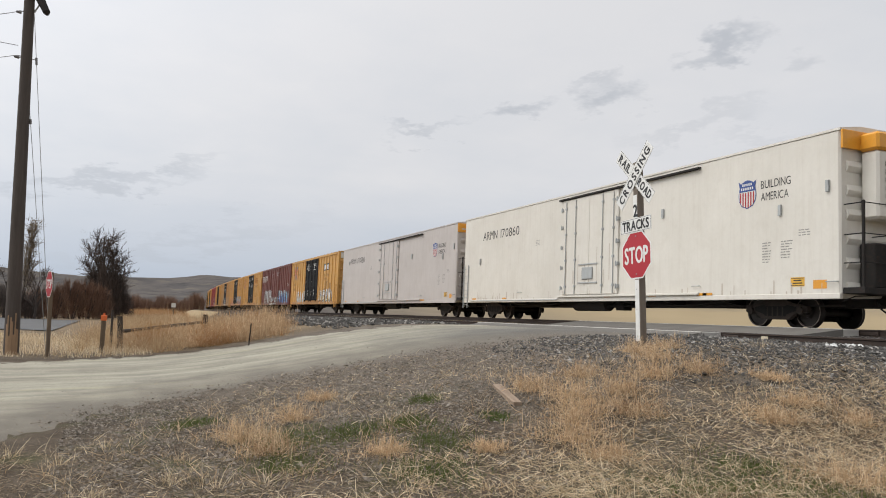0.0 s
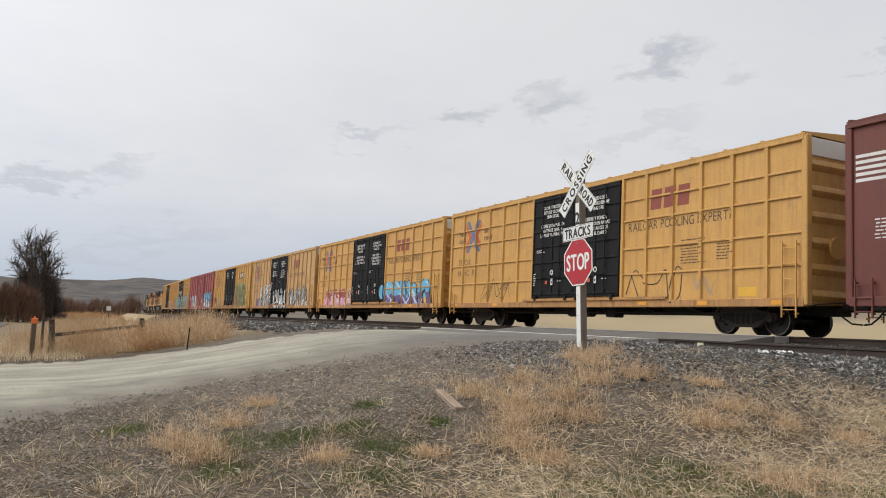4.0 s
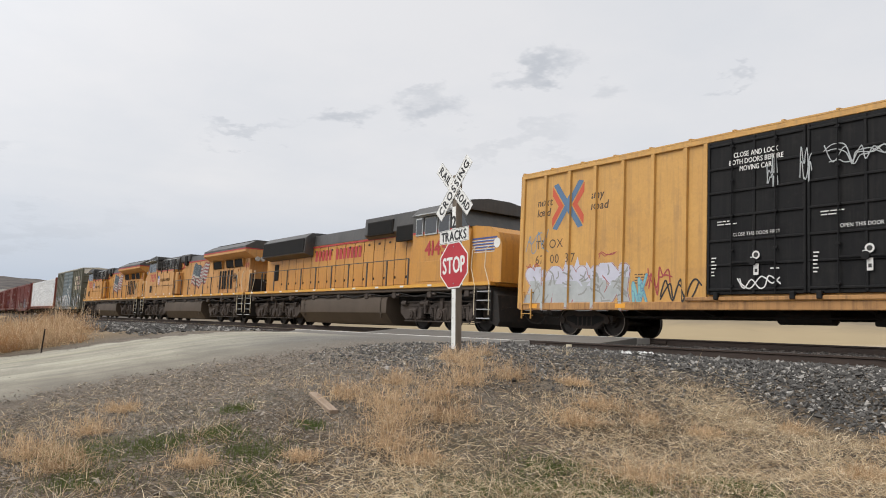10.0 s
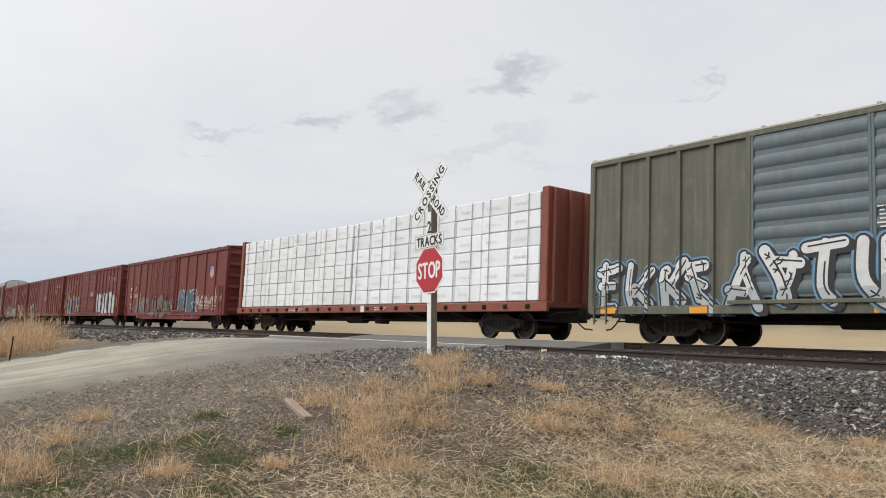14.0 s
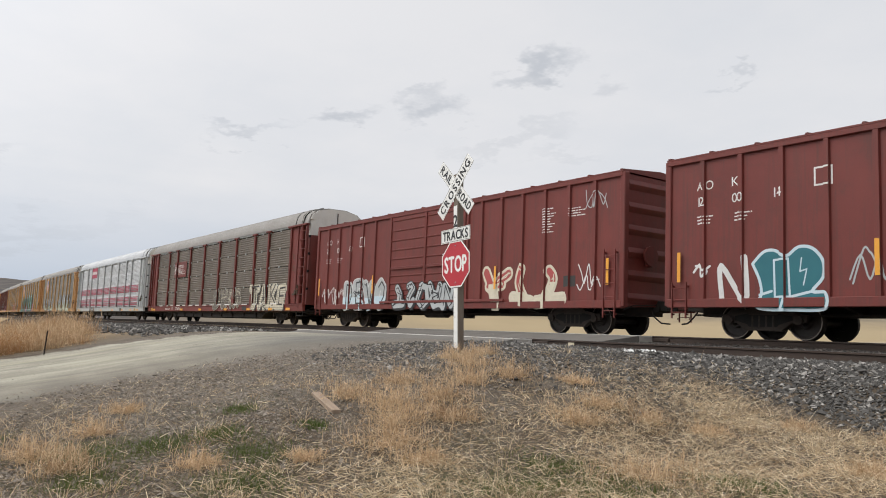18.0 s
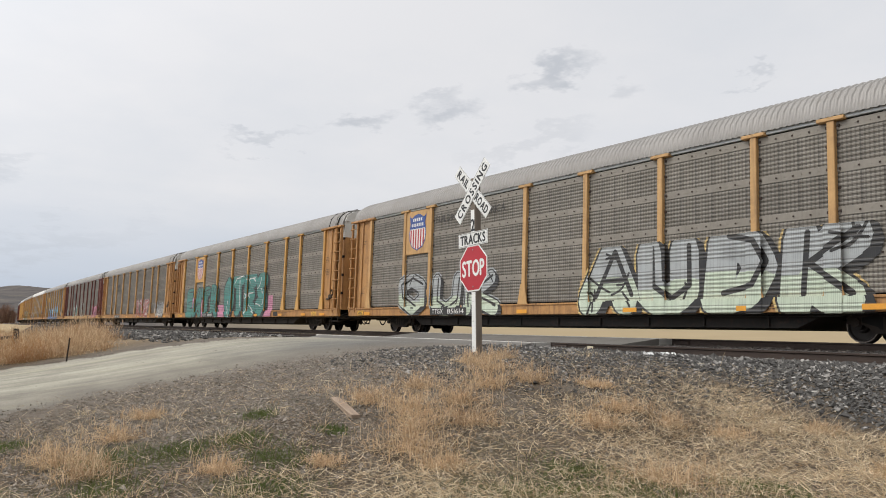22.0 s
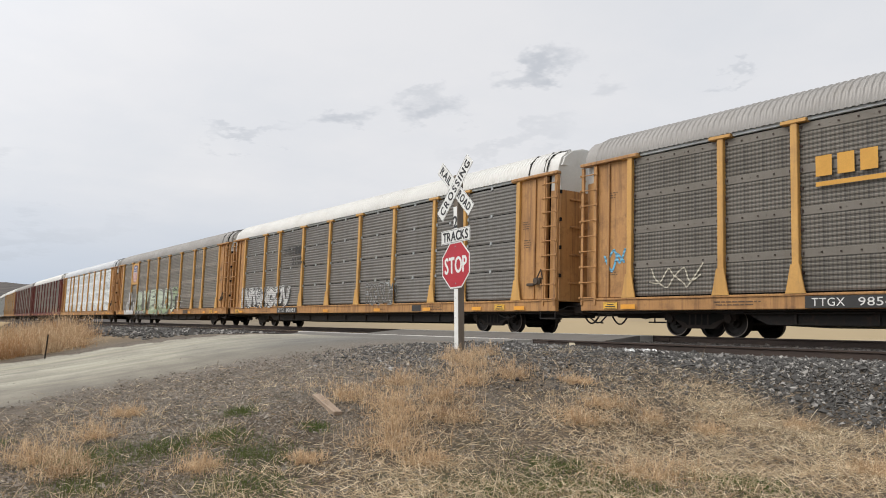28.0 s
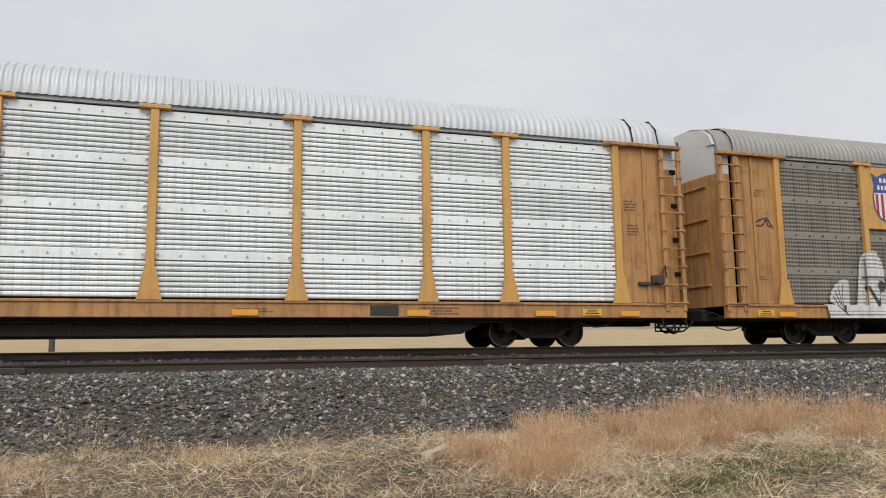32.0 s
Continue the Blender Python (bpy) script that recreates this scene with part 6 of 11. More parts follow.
def lumber_car(L, R):
    car, n = rolling("lumber_flatcar", "orange-red bulkhead flat car stacked with white-wrapped lumber", "flat car", L, R, "freight cars of the train")
    h = n / 2
    part("deck", lambda: Geo().box(-n / 2, n / 2, -1.5, 1.5, 0.98, 1.12, 0.02), M["flat_red"], car)
    for s in (0, 180):
        turn = pose(0, 0, 0, 0, 0, s)
        part("side_sill", lambda: Geo().box(-n / 2, n / 2, -1.58, -1.46, 0.82, 1.10, 0.015), M["flat_red"], car, key="cb_sill", at=turn)
        part("bulkhead", lambda: Geo().box(n / 2 - 0.35, n / 2 - 0.05, -1.55, 1.55, 1.1, 4.55, 0.03), M["flat_red"], car, "rusty red end bulkhead", key="cb_bulk", at=turn)
        for y in (-1.3, -0.65, 0.0, 0.65, 1.3):
            part("bulkhead_rib", lambda: Geo().box(n / 2 - 0.06, n / 2 + 0.06, -0.06, 0.06, 1.1, 4.5, 0.015), M["flat_red"], car, key="cb_rib", at=turn @ Matrix.Translation((0, y, 0)))
        wd = (n - 0.9) / 12
        part("winch_row", lambda: winch_geo(n), M["under"], car, key="cb_winch", at=turn)
        if s == 0:
            wn = (n - 1.0) / 16
            for i in range(16):
                for k in range(6):
                    part("lumber_pack", lambda: Geo().box(0.006, wn - 0.006, -1.50, -0.10, 0.0, 0.54, 0.025), M["lumber_wrap"], car, "white plastic-wrapped lumber bundle" if i == 0 and k == 0 else "", key="cb_pack",
                         at=(-h + 0.42 + i * wn + (0.14 if i > 7 else 0.0), 0.006 * ((i * 7 + k * 3) % 5), 1.14 + k * 0.552))
            continue
        for i in range(12):
            for k in range(4):
                g = lambda: Geo().box(0.012, wd - 0.012, -1.50, -0.10, 0.0, 0.78, 0.03)
                dx = 0.12 if i > 5 else 0.0
                part("lumber_pack", g, M["lumber_wrap"], car, "white plastic-wrapped lumber bundle" if i == 0 and k == 0 else "", key="cb_bundle", at=turn @ Matrix.Translation((-h + 0.42 + i * wd + dx * 0.4, 0.004 * ((i * 7 + k * 3) % 5), 1.14 + k * 0.825)))
                if k < 3:
                    part("batten", lambda: Geo().box(0.2, 0.3, -1.49, -0.1, 0.78, 0.825).box(wd - 0.3, wd - 0.2, -1.49, -0.1, 0.78, 0.825), M["tie"], car, key="cb_batten", at=turn @ Matrix.Translation((-h + 0.42 + i * wd + dx * 0.4, 0, 1.14 + k * 0.825)))
    part("centre_beam", lambda: Geo().box(-n / 2 + 0.3, n / 2 - 0.3, -0.06, 0.06, 1.1, 4.55, 0.01), M["flat_red"], car)
    fc = Face(1.505)
    st = []
    for i in range(16):
        for k in range(6):
            st += bars(-h + 0.62 + i * (n - 1.0) / 16 + (0.14 if i > 7 else 0), 1.34 + k * 0.552, 0.8, 0.10, 1, i * 6 + k, 2)
    fc.lay("wrap_print", st, spray("wrap_print", (0.56, 0.58, 0.59)), car, "faint grey print on the wraps")
    fs = Face(1.585)
    fs.lay("stencil", bars(-h + 6, 0.88, 1.5, 0.16, 1, 2, 4) + bars(2, 0.88, 1.0, 0.16, 1, 3, 3), M["ink_white"], car)
    fs.lay("placard", [bar(1.0, 0.84, 0.26, 0.24)], M["ink_white"], car)
    for i in range(12):
        for q in (0.25, 0.75):
            x = -h + 0.42 + (i + q) * wd
            part("tie_down_cable", lambda: Geo().box(-0.01, 0.01, -1.53, -1.51, 1.1, 4.42).pipe([(0, -1.52, 4.42), (0, -0.3, 4.52)], 0.012, 5), M["steel_grey"], car, key="cb_strap", at=(x, 0, 0))
    tx = h - 2.6
    part("underframe", lambda: underframe_geo(n, tx), M["under"], car)
    part("brake_gear", lambda: brake_geo(n, tx), M["under"], car)
    for s in (-1, 1):
        add_truck(car, s * tx)
        add_coupler(car, s, h)


def winch_geo(n):
    g = Geo()
    for k in range(22):
        x = -n / 2 + 0.8 + k * (n - 1.6) / 21
        g.box(x - 0.09, x + 0.09, -1.62, -1.56, 0.90, 1.04, 0.02)
        g.tube((x, -1.60, 0.97), (x, -1.66, 0.97), 0.035, 8)
    return g


lumber_car(-351.3, -328.5)

# ---- oxide red boxcars ----
c, f, n = boxcar("oxide red boxcar with panel doors, grey and blue graffiti", -372.05, -353.2, 4.47, M["red_brown"], (5.75, 10.6), "panel", M["red_brown"], 1.55, ends=6, white_end=False, sill_drop=True)
h = n / 2
for row in (words("M", 1.0 - h, 2.45, 0.28), words("P", 2.15 - h, 2.45, 0.28), words("26", 0.9 - h, 1.98, 0.28), words("7410", 1.9 - h, 1.98, 0.28, gap=0.25)):
    f.lay("lettering", row, M["ink_white"], c, "white stencilled car number")
shield(f, c, 16.4 - h, 2.82, 0.62, 0.72)
graffiti(f, c, 2.2 - h, 8.9 - h, 0.62, 2.0, 7, SP["dust"], SP["taupe"], SP["taupe"], seed=118, edge=0.035, fat=0.17, inner=SP["grey"], cap=4, wild=0.16, plain=True)
graffiti(f, c, 8.7 - h, 10.6 - h, 0.62, 1.75, 3, SP["dust"], SP["taupe"], seed=115, edge=0.03, fat=0.11, inner=SP["silver"], cap=4, plain=True)
graffiti(f, c, 11.3 - h, 14.6 - h, 0.60, 2.2, "SOE", SP["white"], SP["slate"], SP["slate"], seed=113, edge=0.05, fat=0.25, inner=SP["ice"], plain=True)
for k in range(6):
    tag(f, c, 14.4 - h + 0.7 * k, 15.0 - h + 0.7 * k, 1.3 + 0.1 * (k % 3), 1.9, SP["white"], 114 + k, 0.016, 5)
f.lay("stencil", bars(14.9 - h, 1.1, 2.0, 0.45, 3, 1, 3) + bars(17.0 - h, 1.0, 0.7, 0.8, 5, 2, 1) + bars(1.0 - h, 1.2, 1.0, 0.4, 3, 3, 2), M["ink_white"], c)
placards(f, c, [3.6 - h, 8.2 - h, 17.6 - h], 1.5, 0.09, 0.8)


def oxide_boxcar(label, L, R, num):
    car, face, n = boxcar(label, L, R, 4.50, M["red_brown"], (6.55, 11.55), "seam", M["red_brown"], 1.05, ends=6, white_end=False)
    h = n / 2
    for row in (words("AO", 0.85 - h, 3.62, 0.22), words("K", 1.85 - h, 3.62, 0.22), words("12", 0.9 - h, 3.22, 0.22), words("00", 1.85 - h, 3.22, 0.22), words(num, 2.95 - h, 3.22, 0.22)):
        face.lay("lettering", row, M["ink_white"], car, "white stencilled car number")
    face.lay("stencil", bars(0.85 - h, 2.75, 0.5, 0.25, 2, 1, 1) + bars(1.9 - h, 2.75, 0.5, 0.25, 2, 2, 1) + bars(15.4 - h, 3.0, 0.6, 0.8, 5, 3, 1) + bars(16.6 - h, 3.4, 0.7, 0.3, 2, 4, 2) + bars(10.2 - h, 2.3, 1.0, 0.4, 3, 5, 2)
             + [bar(3.9 - h, 3.35, 0.42, 0.42)], M["ink_white"], car)
    face.lay("emblem_inset", [bar(3.94 - h, 3.39, 0.34, 0.34)], M["red_brown"], car, depth=0.003)
    placards(face, car, [0.32 - h, 5.2 - h, 13.2 - h, h - 0.55], 1.35, 0.10, 0.75)
    face.lay("test_plate", [bar(16.4 - h, 1.35, 0.5, 0.32)], M["ink_black"], car, depth=0.001)
    return car, face, h


c, f, h = oxide_boxcar("oxide red boxcar with corrugated doors and purple and green graffiti", -392.7, -373.85, "70")
r_spike = random.Random(9)
f.lay("graffiti_scrawl", [q for k in range(26) for q in stroke([(1.0 - h + 0.18 * k, 1.9 + 0.3 * math.sin(k * 0.5)), (0.9 - h + 0.19 * k + r_spike.uniform(-0.2, 0.2), 2.2 + 0.3 * math.sin(k * 0.5) + r_spike.uniform(0.05, 0.4))], 0.04, 5)], SP["lime"], c, "lime sprayed spikes", depth=0.001, step=1e-6)
graffiti(f, c, 0.6 - h, 5.7 - h, 0.70, 2.3, 7, SP["black"], SP["purple"], SP["emerald"], seed=121, edge=0.04, fat=0.13, wild=0.2, inner=SP["mint"], rim=SP["white"])
graffiti(f, c, 12.0 - h, 17.4 - h, 0.70, 2.5, "WEALTH", SP["white"], SP["lilac"], SP["lilac"], back=None, seed=122, edge=0.03, inner=SP["white"], fat=0.15, shadow=SP["teal"], rim=SP["teal"])
c, f, h = oxide_boxcar("oxide red boxcar with corrugated doors and a teal graffiti blob", -412.95, -394.2, "14")
balloon = [(2.4, 1.72), (2.75, 1.98), (3.1, 2.0), (3.45, 1.86), (3.8, 2.04), (4.2, 2.0), (4.5, 1.72), (4.5, 1.35), (4.2, 1.06), (4.6, 1.02), (4.55, 0.68), (3.6, 0.66), (2.7, 0.68), (2.5, 0.80), (2.68, 1.0), (2.62, 1.35), (2.4, 1.72)]
balloon = smooth_line([(0.48 + 0.8 * x - h, z) for x, z in balloon], 4)
f.lay("graffiti_fill", [[(3.28 - h, 1.3), p, q] for p, q in zip(balloon, balloon[1:])], SP["petrol"], c, "petrol-blue balloon letters in spray paint", depth=0.0016, step=2e-6)
f.lay("graffiti_outline", stroke(balloon, 0.035, 8) + stroke([(2.58 - h, 1.0), (2.88 - h, 1.08)], 0.03, 8) + stroke([(2.96 - h, 0.95), (2.94 - h, 1.78), (3.28 - h, 1.80), (3.32 - h, 0.95), (2.96 - h, 0.95)], 0.025, 8)
      + stroke([(3.12 - h, 0.68), (3.20 - h, 0.92), (3.84 - h, 1.06)], 0.03, 8) + stroke([(3.60 - h, 1.8), (3.56 - h, 1.5), (3.72 - h, 1.55), (3.64 - h, 1.2)], 0.015, 6), SP["ice"], c, depth=0.0040, step=2e-6)
graffiti(f, c, 1.4 - h, 2.3 - h, 0.75, 2.1, 1, SP["white"], SP["white"], seed=132, edge=0.0, fat=0.06)
tag(f, c, 0.75 - h, 1.35 - h, 1.3, 1.9, SP["white"], 133, 0.03, 4)
tag(f, c, 4.7 - h, 5.8 - h, 1.0, 2.0, SP["silver"], 134, 0.02)
tag(f, c, 15.0 - h, 15.8 - h, 1.2, 2.1, SP["white"], 135, 0.02)
c, f, h = oxide_boxcar("oxide red boxcar with corrugated doors and silver graffiti", -433.2, -414.5, "68")
graffiti(f, c, 2.6 - h, 6.2 - h, 0.70, 1.95, "DEVO", SP["white"], SP["silver"], SP["ice"], shadow=SP["black"], inner=SP["black"], seed=141, edge=0.03)
graffiti(f, c, 7.0 - h, 11.0 - h, 0.70, 1.7, 5, SP["black"], SP["silver"], seed=142, edge=0.04, fat=0.16)
graffiti(f, c, 12.5 - h, 16.4 - h, 0.70, 2.15, 3, SP["cream"], SP["red"], SP["cream"], seed=143, edge=0.09, fat=0.10, inner=SP["cream"])
for k in range(4):
    tag(f, c, 0.6 - h + 0.5 * k, 1.2 - h + 0.5 * k, 0.9 + 0.3 * (k % 2), 1.7, SP["white"], 144 + k, 0.016, 5)
tag(f, c, 17.0 - h, 18.0 - h, 1.2, 2.0, SP["white"], 149, 0.018)
tag(f, c, 17.2 - h, 18.2 - h, 3.5, 4.2, SP["silver"], 150, 0.014)


# ---- autorack cars ----
def perforated(name, c1, c2, metal, rough, hole=0.75, dirt=(0.10, 0.085, 0.06), dirt_amount=0.35, rows=False, plain=False):
    m = material(name, c1, c2, rough, metal, scale=0.9, fine=16, bump=0.05, dirt=dirt, dirt_amount=dirt_amount, streak=0.45, obj_random=0.16)
    t = m.node_tree
    b = t.nodes["Principled BSDF"]
    base = b.inputs["Base Color"].links[0].from_socket
    s = node(t, "ShaderNodeSeparateXYZ", Vector=t.nodes.new("ShaderNodeTexCoord").outputs["Object"])
    wave = lambda v, period, duty: math_node(t, "LESS_THAN", math_node(t, "FRACT", math_node(t, "DIVIDE", v, period)), duty)
    first, pitch, top = (0.015, 0.117, 0.84) if plain else (0.02, 0.103, 0.736)
    rib = math_node(t, "FRACT", math_node(t, "DIVIDE", math_node(t, "SUBTRACT", s.outputs[2], first), pitch))
    # darkens each valley: perforation rows, with the ridges' shade put into the colour
    line = math_node(t, "MULTIPLY", math_node(t, "GREATER_THAN", rib, 0.70), math_node(t, "LESS_THAN", rib, 0.96))
    field = math_node(t, "LESS_THAN", s.outputs[2], top)
    if rows:
        # thin dark valley lines under each ridge, and faint upright hole rows
        dash = math_node(t, "MULTIPLY", wave(s.outputs[0], 0.16, 0.2), 0.12)
        holes_and_shade = math_node(t, "MAXIMUM", line, dash)
    else:
        # upright hole rows in groups, darkest where they cross the valley lines
        cols = math_node(t, "ADD", math_node(t, "MULTIPLY", wave(s.outputs[0], 0.098, 0.42), 0.75), math_node(t, "MULTIPLY", wave(s.outputs[0], 0.49, 0.16), 0.5))
        holes_and_shade = math_node(t, "ADD", math_node(t, "MULTIPLY", cols, 0.60), math_node(t, "MULTIPLY", line, 0.60), True)
    base = mix_col(t, math_node(t, "MULTIPLY", math_node(t, "SUBTRACT", 1.0, field), 0.35), base, tuple(min(0.78, x * 1.12) for x in c1))
    col = mix_col(t, math_node(t, "MULTIPLY", math_node(t, "MULTIPLY", holes_and_shade, field), hole), base, (0.020, 0.019, 0.017))
    t.links.new(col, b.inputs["Base Color"])
    return m


M["panel_grey"] = perforated("weathered_perforated_steel", (0.25, 0.226, 0.19), (0.19, 0.171, 0.142), 0.1, 0.6)
M["panel_brown"] = perforated("grimy_perforated_steel", (0.175, 0.156, 0.130), (0.130, 0.115, 0.096), 0.1, 0.65)
M["panel_bare"] = perforated("streaked_plain_steel", (0.175, 0.148, 0.117), (0.118, 0.098, 0.077), 0.15, 0.55, hole=0.25, plain=True)
M["panel_dull"] = perforated("dull_grey_steel", (0.20, 0.19, 0.173), (0.16, 0.15, 0.136), 0.15, 0.55, hole=0.3, plain=True)
M["panel_white"] = perforated("clean_white_perforated_steel", (0.56, 0.58, 0.59), (0.48, 0.50, 0.51), 0.03, 0.5, hole=0.72, rows=True, dirt=(0.40, 0.39, 0.37))
M["panel_bright"] = perforated("bright_galvanised_perforated_steel", (0.82, 0.86, 0.86), (0.75, 0.79, 0.79), 0.03, 0.5, hole=0.92, rows=True, dirt=(0.42, 0.42, 0.40), dirt_amount=0.2)
POSTS = [-11.80, -8.94, -7.03, -4.21, -1.39, 1.39, 4.21, 7.03, 8.94, 11.80]


def rack_panel_geo(w, deep=0.020, gap=True):
    """One ribbed steel panel: pressed ridges and a flat riveted band above; with a gap above it or closed."""
    prof = [(0.0, 0.0)]
    if not gap:
        for k in range(7):
            z = 0.02 + 0.103 * k
            prof += [(0.0, z), (-deep, z + 0.018), (-deep, z + 0.053), (0.0, z + 0.071)]
        prof += [(0.0, 0.736), (-0.012, 0.742), (-0.012, 0.918), (0.0, 0.922), (0.0, 0.936)]
        g = Geo()
        n = len(prof)
        g.v = [(x, -1.50 + y, z) for x in (0.0, w) for y, z in prof]
        g.f = [(i, i + 1, n + i + 1, n + i) for i in range(n - 1)]
        for k in range(9):
            x = w * (0.04 + 0.115 * k)
            g.box(x - 0.014, x + 0.014, -1.520, -1.51, 0.82, 0.85)
        for x in (0.03, w - 0.03):
            g.box(x - 0.02, x + 0.02, -1.535, -1.505, 0.76, 0.90, 0.004)
        return g
    for k in range(7):
        z = 0.015 + 0.117 * k
        prof += [(0.0, z), (-deep, z + 0.022), (-deep, z + 0.058), (0.0, z + 0.080)]
    prof += [(0.0, 0.835), (-0.012, 0.84), (-0.012, 0.905), (0.012, 0.908)]
    g = Geo()
    n = len(prof)
    g.v = [(x, -1.50 + y, z) for x in (0.0, w) for y, z in prof]
    g.f = [(i, i + 1, n + i + 1, n + i) for i in range(n - 1)]
    for x in (0.03, w * 0.5, w - 0.03):
        g.box(x - 0.02, x + 0.02, -1.535, -1.505, 0.862, 0.955, 0.004)
    for k in range(4):
        x = w * (0.14 + 0.24 * k)
        g.box(x - 0.012, x + 0.012, -1.522, -1.51, 0.862, 0.885)
    return g


def rack_post_geo():
    g = Geo()
    g.box(-0.085, 0.085, -1.615, -1.46, 0.98, 4.78, 0.012)
    g.prism([(-0.24, 0.98), (0.24, 0.98), (0.20, 1.12), (0.105, 1.62), (-0.105, 1.62), (-0.20, 1.12)], "y", -1.635, -1.60)
    g.box(-0.31, 0.31, -1.64, -1.45, 4.775, 4.86, 0.012)
    return g


def rack_roof_geo(n):
    prof = [(-1.58, 4.88), (-1.57, 5.01), (-1.50, 5.25), (-1.32, 5.48), (-1.0, 5.65), (-0.5, 5.75), (0, 5.78)]
    prof += [(-y, z) for y, z in reversed(prof[:-1])]
    g = Geo()
    xs, k = [], 0
    x = -n / 2 + 0.55
    while x < n / 2 - 0.55:
        for d, up in ((0.0, 0), (0.03, 1), (0.075, 1), (0.105, 0)):
            xs.append((x + d, up))
        x += 0.16
    m = len(prof)
    for x, up in xs:
        for i, (y, z) in enumerate(prof):
            a = 0.020 * up
            g.v.append((x, y * (1 + a / 1.9), z + a * (0.4 if i in (0, m - 1) else 1.0)))
    g.f = [(k * m + i, k * m + i + 1, (k + 1) * m + i + 1, (k + 1) * m + i) for k in range(len(xs) - 1) for i in range(m - 1)]
    return g


def rack_hood_geo(n):
    """The plain roof over the right-hand end and its bent edge band."""
    prof = [(-1.52, 4.88), (-1.50, 5.04), (-1.40, 5.32), (-1.15, 5.55), (-0.5, 5.72), (0.5, 5.72), (1.15, 5.55), (1.40, 5.32), (1.50, 5.04), (1.52, 4.88)]
    g = Geo().prism(prof, "x", n / 2 - 0.62, n / 2 - 0.10)
    return g


def rack_lip_geo(n):
    g = Geo()
    pts = [(-1.57, 4.92), (-1.50, 5.27), (-1.22, 5.55), (-0.5, 5.76)]
    for x in (n / 2 - 0.64, n / 2 - 1.35):
        for (y0, z0), (y1, z1) in zip(pts, pts[1:]):
            g.tube((x, y0 - 0.03, z0), (x, y1, z1 + 0.03), 0.022, 6)
    return g


def rack_door_geo(n):
    """The rounded folding doors that close the right-hand end."""
    prof = [(n / 2 - 0.45, -1.47), (n / 2 - 0.10, -1.40), (n / 2 - 0.02, -1.15), (n / 2, 0.0), (n / 2 - 0.02, 1.15), (n / 2 - 0.10, 1.40), (n / 2 - 0.45, 1.47)]
    g = Geo().prism(prof, "z", 0.95, 4.32)
    return g


def rack_end_top_geo(n):
    prof = [(n / 2 - 0.45, -1.46), (n / 2 - 0.10, -1.39), (n / 2 - 0.02, -1.14), (n / 2, 0.0), (n / 2 - 0.02, 1.14), (n / 2 - 0.10, 1.39), (n / 2 - 0.45, 1.46)]
    return Geo().prism(prof, "z", 4.32, 5.10).prism([(-1.42, 5.08), (-1.3, 5.36), (-1.0, 5.56), (-0.4, 5.68), (0.4, 5.68), (1.0, 5.56), (1.3, 5.36), (1.42, 5.08)], "x", n / 2 - 0.2, n / 2 - 0.02)


def pocket_wall_geo(n):
    """Plain wall between the last post and the end."""
    g = Geo()
    g.box(11.80, n / 2 - 0.5, -1.53, -1.46, 1.0, 4.8, 0.012)
    return g


POCKET = [("stiffener", (12.55, 12.62, -1.58, -1.532, 1.0, 4.78)), ("door_post", (-0.62, -0.50, -1.60, -1.46, 0.95, 4.785)), ("corner_post", (-0.10, -0.02, -1.60, -1.50, 0.95, 4.76)), ("header", (11.5, -0.02, -1.66, -1.46, 4.79, 4.88))]


def pocket_piece(box, n):
    x0, x1 = (n / 2 + v if v <= 0 else v for v in box[:2])
    return Geo().box(x0, x1, *box[2:], 0.012)


def rack_ladder_geo():
    """Two flat stiles with round rungs bolted through them."""
    g = Geo()
    for x in (0.0, 0.50):
        g.box(x - 0.045, x + 0.045, -0.02, 0.03, 0.80, 4.74, 0.006)
    for k in range(9):
        z = 1.0 + 0.44 * k
        g.tube((-0.07, -0.035, z), (0.57, -0.035, z), 0.016, 6)
        for x in (-0.06, 0.56):
            g.box(x - 0.03, x + 0.03, -0.05, -0.015, z - 0.035, z + 0.035, 0.008)
    for z in (1.2, 2.8, 4.4):
        for x in (0.0, 0.5):
            g.box(x - 0.02, x + 0.02, 0.0, 0.10, z - 0.02, z + 0.02)
    return g


def rack_under_geo(n):
    g = Geo()
    g.prism([(-8.6, 0.62), (-7.9, 0.30), (7.9, 0.30), (8.6, 0.62)], "y", -1.30, 1.30)
    g.box(-n / 2 + 0.1, n / 2 - 0.1, -1.45, 1.45, 0.60, 0.70, 0.01)
    g.box(-n / 2 + 0.2, n / 2 - 0.2, -0.25, 0.25, 0.5, 0.95, 0.02)
    for k in range(9):
        x = -7.2 + 1.8 * k
        g.box(x - 0.03, x + 0.03, -1.36, -1.30, 0.32, 0.60)
    g.pipe([(-9.0, -1.4, 0.56), (9.0, -1.4, 0.56)], 0.02, 6)
    return g


def clips_geo(w, t, z):
    """Clips at both ends and in the middle of every panel joint."""
    g = Geo()
    for a, b in zip(POSTS, POSTS[1:]):
        for k in range(4):
            for x in (a + 0.12, (a + b) / 2, b - 0.12):
                g.box(x - w, x + w, -1.545, -1.505, 1.03 + 0.935 * k + z - t / 2, 1.03 + 0.935 * k + z + t / 2, 0.004)
    return g


